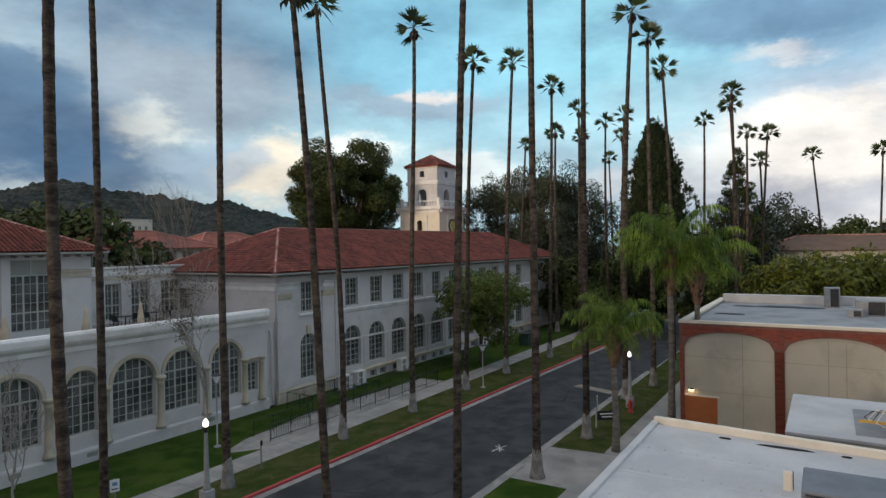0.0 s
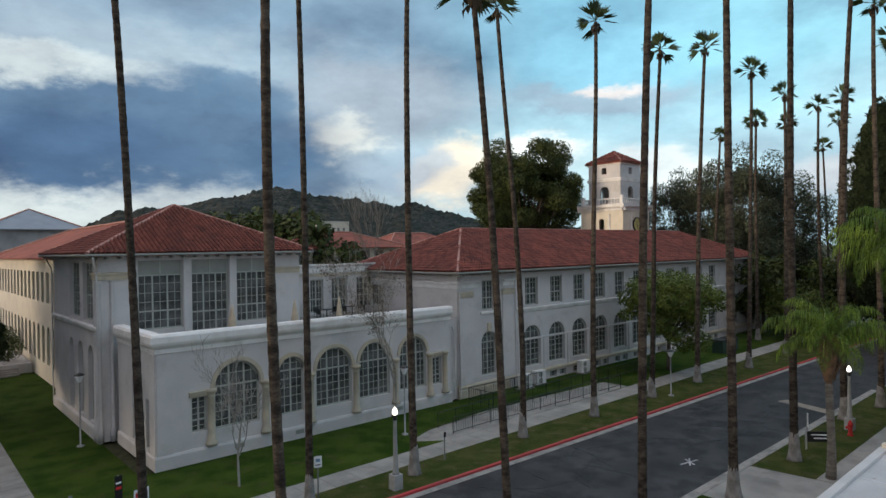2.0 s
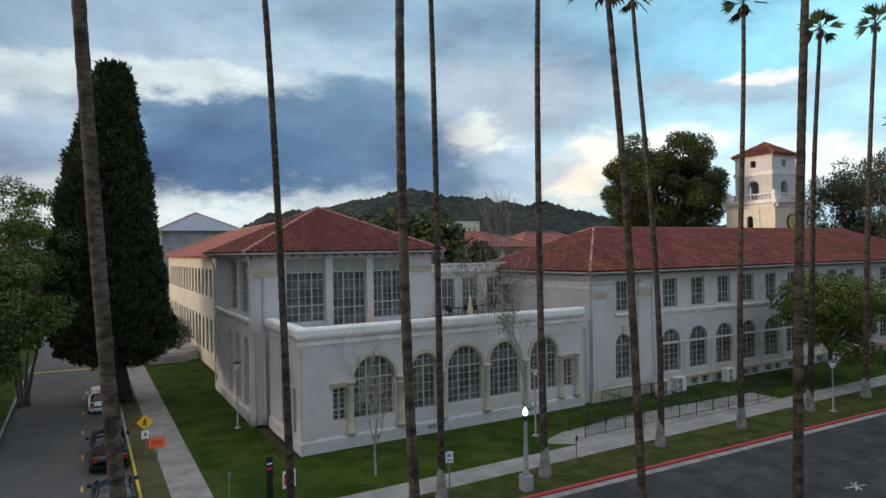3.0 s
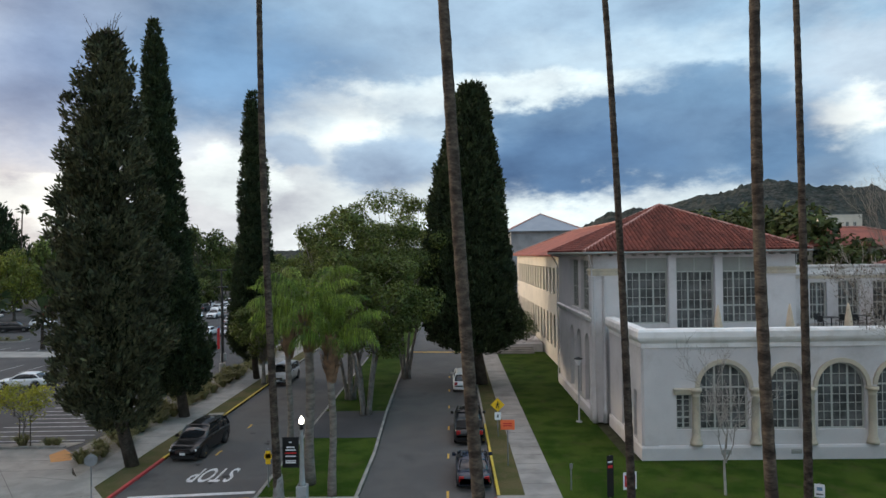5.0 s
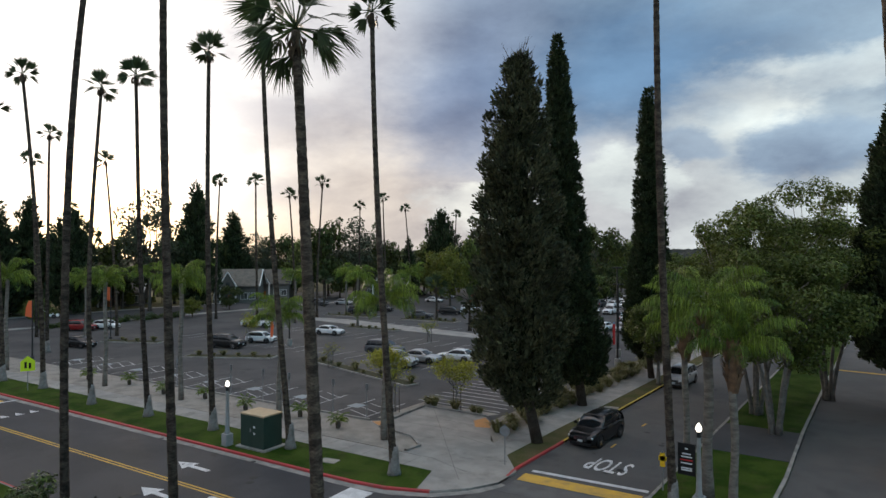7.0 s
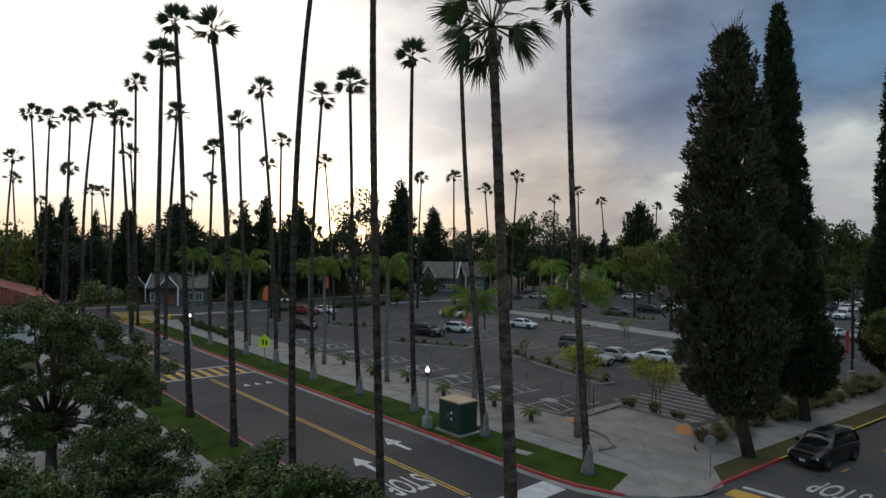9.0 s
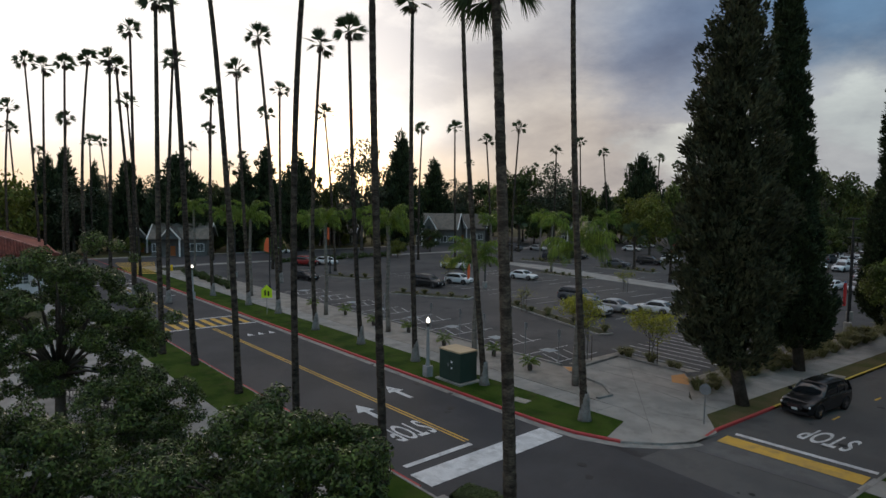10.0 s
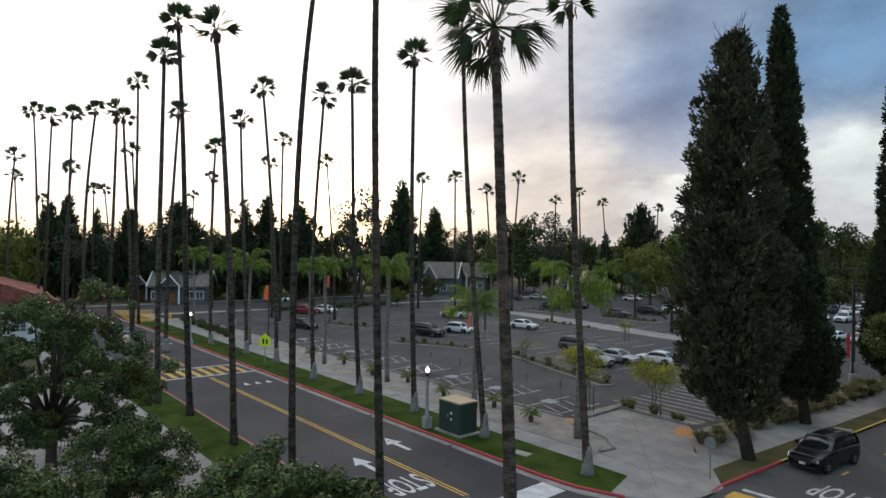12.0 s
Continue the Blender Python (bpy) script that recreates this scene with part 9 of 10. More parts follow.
street_lamp(18.9, 24.95)
street_lamp(-34.4, 23.95)
street_lamp(-7.5, 30.6, 4.2, True)
street_lamp(45.8, 12.4)
street_lamp(111.0, 11.4)
street_lamp(-78.0, 19.6)


def lantern(x, y, h, label="slim post lantern with a conical shade"):
    t = thing("path_lantern", label, "street lamp", "path lanterns", m=pose(x, y, 0))
    bm = bmesh.new()
    lathe(bm, [(0.22, -0.05), (0.22, 0.06), (0.05, 0.1), (0.045, h - 0.5), (0.06, h - 0.48)], 10)
    part("post", bm_mesh("post", bm, POST_GREY, True), t)
    bm = bmesh.new()
    lathe(bm, [(0.1, h - 0.48), (0.27, h - 0.1), (0.28, h - 0.06)], 6)
    part("lantern_glass", bm_mesh("lantern_glass", bm, SIGN_WHITE), t, "frosted tapering lantern glass")
    bm = bmesh.new()
    lathe(bm, [(0.32, h - 0.06), (0.30, h), (0.05, h + 0.1)], 6)
    part("cap", bm_mesh("cap", bm, DARK), t, "dark lantern cap")


lantern(8.9, 44.3, 4.5)
lantern(24.9, 31.8, 4.4, "slim tall post lantern before the arches")
lantern(46.4, 24.9, 3.6)


def post_sign(x, y, h, faces, r=0.035, name="road_sign", label="", base=False, turn=0.0):
    """faces: (material, outline points (u, z), bars)"""
    t = thing(name, label, "sign", m=pose(x, y, 0, 0, 0, turn))
    bm = bmesh.new()
    lathe(bm, [(r, -0.1), (r, h)], 8)
    part("post", bm_mesh("post", bm, STEEL), t)
    for m, pts, bars in faces:
        bm = bmesh.new()
        a = [bm.verts.new((u, -r - 0.012, z)) for u, z in pts]
        c = [bm.verts.new((u, -r - 0.002, z)) for u, z in pts]
        bm.faces.new(a)
        bm.faces.new(c[::-1])
        for i in range(len(pts)):
            bm.faces.new((a[i], a[(i + 1) % len(pts)], c[(i + 1) % len(pts)], c[i]))
        f = part("sign_face", bm_mesh("sign_face", bm, m), t)
        for bmname, bmat, u0, u1, z0, z1 in bars:
            part(bmname, box_mesh(bmname, bmat, u0, u1, -r - 0.018, -r - 0.0125, z0, z1), f)
    return t


def rect(w, z0, z1):
    return [(-w / 2, z0), (w / 2, z0), (w / 2, z1), (-w / 2, z1)]


def diamond(c, s):
    return [(0, c - s), (s, c), (0, c + s), (-s, c)]


walker = [("walker", SIGN_BLACK, -0.04, 0.04, 2.22, 2.30), ("walker", SIGN_BLACK, -0.06, 0.05, 2.02, 2.2), ("walker", SIGN_BLACK, -0.11, -0.04, 1.86, 2.03), ("walker", SIGN_BLACK, 0.02, 0.09, 1.86, 2.03), ("walker", SIGN_BLACK, -0.13, 0.13, 2.1, 2.14)]
post_sign(2.9, 41.0, 2.55, [(SIGN_YELLOW, diamond(2.08, 0.46), walker), (SIGN_WHITE, rect(0.42, 1.1, 1.6), [("arrow_bar", SIGN_BLACK, -0.05, 0.05, 1.25, 1.45)])], label="yellow diamond crossing sign over a small white plate", turn=2)
post_sign(3.05, 35.4, 2.6, [(SIGN_ORANGE, rect(0.8, 2.02, 2.58), [("text_bar", SIGN_RED, -0.25, 0.25, 2.34, 2.40), ("text_bar", SIGN_RED, -0.25, 0.25, 2.22, 2.28)])], label="orange rectangular notice sign on a steel post")
post_sign(15.2, 26.2, 2.25, [(SIGN_WHITE, rect(0.38, 1.68, 2.22), [("text_bar", SIGN_BLUE, -0.1, 0.1, 1.95, 2.1), ("text_bar", SIGN_BLACK, -0.12, 0.12, 1.78, 1.83)])], label="small white parking sign on a steel post", turn=-20)
post_sign(7.6, 27.2, 2.45, [(SIGN_WHITE, rect(0.62, 1.7, 2.45), [("red_disc", SIGN_RED, -0.25, 0.25, 1.82, 2.32), ("white_bar", SIGN_WHITE, -0.2, 0.2, 2.03, 2.12)])], label="white and red no-entry sign on a post", turn=12)
post_sign(7.5, 30.2, 2.2, [(SIGN_BLACK, rect(0.34, 0.2, 2.2), [("text_bar", SIGN_RED, -0.12, 0.12, 1.6, 1.72), ("text_bar", SIGN_WHITE, -0.12, 0.12, 1.85, 1.93)])], label="slim black and red post sign", turn=12)
post_sign(5.9, 31.6, 1.35, [(STEEL, rect(0.16, 1.1, 1.35), [])], label="short grey post with a small plate")
post_sign(23.5, 26.4, 1.6, [(SIGN_BLACK, rect(0.16, 1.3, 1.58), [])], label="short post with a small black plate")
post_sign(-62.9, 23.2, 3.1, [(SIGN_LIME, [(-0.55, 1.75), (0.55, 1.75), (0.55, 2.6), (0, 3.1), (-0.55, 2.6)], [("walker", SIGN_BLACK, -0.25, -0.08, 2.0, 2.55), ("walker", SIGN_BLACK, 0.08, 0.25, 1.95, 2.45)])], label="lime-yellow school crossing sign", turn=70)
post_sign(-18.2, 31.0, 2.3, [(STEEL, [(0.32 * math.cos(radians(22.5 + 45 * i)), 1.95 + 0.32 * math.sin(radians(22.5 + 45 * i))) for i in range(8)], [])], label="stop sign seen from its grey back", turn=20)
post_sign(-114.5, 19.4, 2.6, [(SIGN_RED, [(0.42 * math.cos(radians(15 * i)), 2.15 + 0.42 * math.sin(radians(15 * i))) for i in range(24)], [("white_bar", SIGN_WHITE, -0.3, 0.3, 2.08, 2.22)])], label="round red no-entry sign at the far junction", turn=80)
post_sign(-12.4, 14.0, 2.0, [(STEEL, rect(0.3, 1.25, 1.95), [])], label="grey-blue back of a street sign", turn=60)
post_sign(-9.7, 32.4, 2.0, [(SIGN_YELLOW, rect(0.26, 1.2, 1.9), []), (SIGN_YELLOW, rect(0.4, 1.5, 1.75), [])], label="yellow crossing push-button beacon post")
for i, (x, y) in enumerate(((-39.5, 35.1), (-42.5, 34.9), (-46.5, 34.6), (-49.5, 34.4), (-34.8, 35.4), (-31.5, 36.0), (-54.0, 34.0))):
    post_sign(x, wy(34.5, x), 2.6, [(STEEL, rect(0.3, 2.1, 2.6), [])], 0.03, "bay_sign", "grey back of a small parking bay sign", turn=180)
post_sign(41.2, 13.4, 1.75, [(SIGN_WHITE, rect(0.12, 0.9, 1.75), [])], 0.04, label="slim reddish post with a pale strip")


def notice_board(x, y):
    t = thing("notice_board", "low dark notice board with pale lettering on two posts", "sign", m=pose(x, y, 0, 0, 0, -50))
    for u in (-0.75, 0.75):
        part("post", box_mesh("post", POST_GREY, u - 0.04, u + 0.04, -0.04, 0.04, -0.1, 1.1), t)
    b = part("board", box_mesh("board", SIGN_BLACK, -0.7, 0.7, -0.03, 0.03, 0.45, 1.05, bevel=0.01), t)
    for z, w in ((0.86, 1.0), (0.66, 0.7)):
        part("text_bar", box_mesh("text_bar", SIGN_WHITE, -w / 2, w / 2, -0.04, -0.031, z - 0.035, z + 0.035), b)


notice_board(40.2, 12.4)


def hydrant(x, y):
    t = thing("fire_hydrant", "red fire hydrant beside the pavement", "hydrant", m=pose(x, y, 0))
    bm = bmesh.new()
    lathe(bm, [(0.17, 0), (0.17, 0.08), (0.12, 0.1), (0.12, 0.6), (0.16, 0.62), (0.15, 0.75), (0.06, 0.88), (0.04, 0.95)], 14)
    part("barrel", bm_mesh("barrel", bm, HYDRANT, True), t)
    for k in (0, 90, 180):
        bm = bmesh.new()
        lathe(bm, [(0.07, 0.1), (0.07, 0.2), (0.085, 0.2), (0.085, 0.25)], 10, Matrix.Translation((0, 0, 0.48)) @ Matrix.Rotation(radians(k), 4, "Z") @ Matrix.Rotation(radians(90), 4, "Y"))
        part("outlet", bm_mesh("outlet", bm, HYDRANT), t)


hydrant(44.4, 12.0)


def transformer():
    t = thing("transformer_box", "dark green steel utility cabinet with a tan lid", "utility box", m=pose(-32.5, 25.1, 0, 0, 0, 3.9))
    part("pad", box_mesh("pad", CONCRETE, -1.3, 1.3, -0.95, 0.95, -0.1, 0.1, bevel=0.03), t, "concrete pad")
    c = part("cabinet", box_mesh("cabinet", GREEN_BOX, -1.05, 1.05, -0.75, 0.75, 0.1, 2.05, bevel=0.04), t)
    part("lid", box_mesh("lid", TAN, -1.08, 1.08, -0.78, 0.78, 2.05, 2.16, bevel=0.03), t, "weathered tan lid")
    part("door_seam", box_mesh("door_seam", BLACK_RAIL, -0.012, 0.012, -0.756, -0.75, 0.2, 1.95), c)
    for z in (0.9, 1.3):
        part("label_plate", box_mesh("label_plate", SIGN_WHITE, 0.12, 0.28, -0.757, -0.75, z, z + 0.14), c, "small pale label plate")
    part("latch", box_mesh("latch", STEEL, -0.18, -0.08, -0.775, -0.75, 1.05, 1.25), c)


transformer()
for i, (x, y) in enumerate(((69.0, 31.0), (71.2, 31.0))):
    t = thing("waste_container", "dark green lidded waste container beside the drive", "container", "waste containers", m=pose(x, y, 0))
    part("body", box_mesh("body", GREEN_BOX, -0.9, 0.9, -0.6, 0.6, -0.05, 1.3, bevel=0.05), t)
    part("lid", box_mesh("lid", BLACK_RAIL, -0.95, 0.95, -0.65, 0.65, 1.3, 1.42, bevel=0.04), t, "black plastic lid")


def railing(p, q, z0=0.0, z1=0.0, h=1.05):
    t = thing("ramp_railing", "black metal railing along the access ramp", "railing", "ramp railings")
    p, q = Vector(p), Vector(q)
    L = (q - p).length
    n = max(2, int(L / 1.6))
    for i in range(n + 1):
        c = p.lerp(q, i / n)
        z = z0 + (z1 - z0) * i / n
        bm = bmesh.new()
        tube(bm, [(c.x, c.y, -0.12), (c.x, c.y, z + h)], [0.028] * 2, 6)
        part("post", bm_mesh("post", bm, BLACK_RAIL), t)
    for k in (h, 0.14):
        bm = bmesh.new()
        tube(bm, [(p.x, p.y, z0 + k), (q.x, q.y, z1 + k)], [0.024] * 2, 6)
        part("rail", bm_mesh("rail", bm, BLACK_RAIL), t)
    m = int(L / 0.2)
    bm = bmesh.new()
    tube(bm, [(0, 0, 0.14), (0, 0, h)], [0.010] * 2, 4)
    bar = bm_mesh("baluster", bm, BLACK_RAIL)
    for i in range(m):
        c = p.lerp(q, (i + 0.5) / m)
        part("baluster", bar, t, m=Matrix.Translation((c.x, c.y, z0 + (z1 - z0) * (i + 0.5) / m)))


slab("access_ramp", [(26.0, 29.0), (47.0, 29.2), (47.0, 31.6), (33.0, 32.2), (26.6, 31.4), (24.2, 30.4)], -0.1, 0.02, CONCRETE, "concrete access ramp and landing", "ramp")
railing((27.2, 29.7), (46.0, 29.2), 0.0, 0.15)
railing((27.3, 31.3), (45.5, 31.5), 0.0, 0.25)
railing((33.4, 32.0), (33.4, 34.6), 0.2, 0.2)
railing((33.4, 34.6), (42.0, 34.4), 0.2, 0.2)
railing((46.2, 31.5), (56.0, 32.2), 0.1, 0.0)


def air_conditioner(x, y, turn=0):
    t = thing("outdoor_air_unit", "white outdoor air conditioner on a pad by the wall", "air conditioner", "air units", m=pose(x, y, 0, 0, 0, turn))
    part("pad", box_mesh("pad", CONCRETE, -0.75, 0.75, -0.45, 0.45, -0.12, 0.06), t)
    part("casing", box_mesh("casing", TRIM, -0.6, 0.6, -0.3, 0.3, 0.06, 1.2, bevel=0.03), t)
    for z in (0.36, 0.9):
        bm = bmesh.new()
        lathe(bm, [(0.24, 0.0), (0.24, 0.03), (0.2, 0.035)], 18, Matrix.Translation((-0.15, -0.3, z)) @ Matrix.Rotation(math.pi / 2, 4, "X"))
        part("fan_grille", bm_mesh("fan_grille", bm, GREY_PANEL), t, "round grey fan grille")


air_conditioner(40.4, 34.9)
air_conditioner(42.6, 35.2)
air_conditioner(49.3, 35.3)
air_conditioner(66.0, 35.3)


def umbrella(x, y):
    t = thing("closed_umbrella", "closed beige canvas patio umbrella on the terrace", "umbrella", "terrace umbrellas", m=pose(x, y, 6.35))
    bm = bmesh.new()
    lathe(bm, [(0.28, 0), (0.28, 0.08), (0.04, 0.12), (0.025, 0.14), (0.025, 2.35)], 10)
    part("pole", bm_mesh("pole", bm, STEEL), t)
    bm = bmesh.new()
    lathe(bm, [(0.20, 0.85), (0.24, 0.95), (0.17, 1.5), (0.10, 2.0), (0.03, 2.32)], 12)
    for i, v in enumerate(bm.verts):
        v.co.x *= 1 + 0.2 * math.cos(i * 2.1)
        v.co.y *= 1 + 0.2 * math.sin(i * 1.7)
    part("canopy", bm_mesh("canopy", bm, CANVAS, True), t, "folded beige canvas")


for x, y in ((16.4, 38.6), (20.8, 38.6), (24.5, 38.8)):
    umbrella(x, y)


def patio_set(x, y, z, label):
    t = thing("patio_table", label, "table", "patio tables", m=pose(x, y, z))
    bm = bmesh.new()
    lathe(bm, [(0.55, 0.70), (0.56, 0.72), (0.55, 0.74)], 18)
    part("tabletop", bm_mesh("tabletop", bm, DARK), t)
    bm = bmesh.new()
    lathe(bm, [(0.28, 0.0), (0.05, 0.05), (0.04, 0.70)], 10)
    part("pedestal", bm_mesh("pedestal", bm, DARK), t)
    for k in range(4):
        c = thing("patio_chair", "dark metal patio chair beside a table", "chair", "patio chairs", m=pose(x + 0.95 * math.cos(k * 1.57 + 0.4), y + 0.95 * math.sin(k * 1.57 + 0.4), z, 0, 0, math.degrees(k * 1.57 + 0.4) + 90))
        part("seat", box_mesh("seat", DARK, -0.22, 0.22, -0.22, 0.22, 0.42, 0.46, bevel=0.015), c)
        part("backrest", box_mesh("backrest", DARK, -0.22, 0.22, -0.25, -0.21, 0.46, 0.88, bevel=0.015), c)
        for u, v in ((-0.2, -0.2), (0.2, -0.2), (-0.2, 0.2), (0.2, 0.2)):
            part("leg", box_mesh("leg", DARK, u - 0.015, u + 0.015, v - 0.015, v + 0.015, 0.0, 0.42), c)


patio_set(27.5, 45.5, 6.35, "dark metal patio table on the terrace")
patio_set(30.5, 46.2, 6.35, "dark metal patio table on the terrace")
for x, y in ((-38.0, 5.5), (-42.0, 4.0), (-40.5, 7.2)):
    patio_set(x, y, 0.0, "dark metal patio table on the courtyard")


def pole_lamp(x, y, h):
    t = thing("car_park_lamp", "tall dark car park lamp on a concrete foot", "street lamp", "car park lamps", m=pose(x, y, 0))
    bm = bmesh.new()
    lathe(bm, [(0.33, -0.1), (0.33, 0.85), (0.28, 0.9)], 14)
    part("foot", bm_mesh("foot", bm, CONCRETE), t, "round concrete foot")
    bm = bmesh.new()
    lathe(bm, [(0.11, 0.9), (0.07, h)], 10)
    part("pole", bm_mesh("pole", bm, DARK), t)
    part("head", box_mesh("head", DARK, -0.55, 0.55, -0.18, 0.18, h, h + 0.14, bevel=0.03), t)


pole_lamp(-24.3, 65.3, 10.6)
for x, y in ((-65.7, 55.3), (-26.7, 72.1), (-86, 50), (-78, 96), (-60, 118), (-96, 30.5)):
    pole_lamp(x, y, 8.5)
t = thing("call_post", "red emergency call post with a blue lamp", "call post", m=pose(-30.9, 81.8, 0))
part("pillar", box_mesh("pillar", HYDRANT, -0.14, 0.14, -0.14, 0.14, -0.1, 2.7, bevel=0.04), t)
part("lamp", box_mesh("lamp", SIGN_BLUE, -0.09, 0.09, -0.09, 0.09, 2.7, 2.95, bevel=0.04), t, "blue lamp on top")
for x, y in ((-68.8, 54.6),):
    t = thing("feather_flag", "red feather flag on a slim pole", "flag", "feather flags", m=pose(x, y, 0))
    bm = bmesh.new()
    tube(bm, [(0, 0, -0.1), (0, 0, 2.8), (0.25, 0, 3.4)], [0.025, 0.02, 0.01], 6)
    part("pole", bm_mesh("pole", bm, STEEL), t)
    bm = bmesh.new()
    pts = [(0.02, 0.9), (0.55, 1.1), (0.65, 2.4), (0.5, 3.2), (0.26, 3.4), (0.02, 2.8)]
    a = [bm.verts.new((u, 0.03 * math.sin(zz * 3) - 0.006, zz)) for u, zz in pts]
    c = [bm.verts.new((u, 0.03 * math.sin(zz * 3) + 0.006, zz)) for u, zz in pts]
    bm.faces.new(a)
    bm.faces.new(c[::-1])
    for k in range(6):
        bm.faces.new((a[k], a[(k + 1) % 6], c[(k + 1) % 6], c[k]))
    part("cloth", bm_mesh("cloth", bm, SIGN_ORANGE), t, "red-orange cloth")
for x, y, h in ((-82.0, 30.7, 6.9), (-92.9, 45.0, 7.6)):
    t = thing("banner_pole", "dark pole with a red-orange banner at its top", "banner pole", "banner poles", m=pose(x, y, 0, 0, 0, 20))
    bm = bmesh.new()
    lathe(bm, [(0.2, -0.1), (0.2, 0.2), (0.09, 0.3), (0.07, h)], 10)
    part("pole", bm_mesh("pole", bm, DARK), t)
    bm = bmesh.new()
    pts = [(-0.12, h - 2.1), (-1.15, h - 1.95), (-0.95, h - 0.9), (-0.6, h - 0.1), (-0.12, h - 0.1)]
    a = [bm.verts.new((u, 0.04 * math.sin(zz * 3) - 0.006, zz)) for u, zz in pts]
    c = [bm.verts.new((u, 0.04 * math.sin(zz * 3) + 0.006, zz)) for u, zz in pts]
    bm.faces.new(a)
    bm.faces.new(c[::-1])
    for k in range(5):
        bm.faces.new((a[k], a[(k + 1) % 5], c[(k + 1) % 5], c[k]))
    part("banner", bm_mesh("banner", bm, SIGN_ORANGE), t, "red-orange cloth banner")
t = thing("bollard", "short yellow post at the far corner", "bollard", m=pose(-109.7, 24.3, 0))
bm = bmesh.new()
lathe(bm, [(0.2, -0.1), (0.2, 0.9), (0.14, 1.0), (0.03, 1.04)], 12)
part("post", bm_mesh("post", bm, SIGN_YELLOW, True), t)


# ---- vehicles ----
def loft(bm, sections):
    rings = [[bm.verts.new(p) for p in s] for s in sections]
    n = len(rings[0])
    for a, b in zip(rings, rings[1:]):
        for i in range(n):
            bm.faces.new((a[i], a[(i + 1) % n], b[(i + 1) % n], b[i]))
    bm.faces.new(rings[0][::-1])
    bm.faces.new(rings[-1])


STYLES = {
    # length, half width, bonnet height, belt, roof, windscreen foot, roof front, roof rear, tail
    "suv": (4.9, 0.97, 1.02, 1.12, 1.76, 1.05, 0.35, -1.95, -2.35),
    "sedan": (4.6, 0.90, 0.86, 0.95, 1.43, 0.85, 0.15, -1.1, -1.75),
    "hatch": (4.2, 0.88, 0.92, 1.0, 1.52, 1.0, 0.35, -1.45, -1.95),
    "pickup": (5.6, 0.98, 1.08, 1.15, 1.85, 1.15, 0.55, -0.75, -1.0),
}


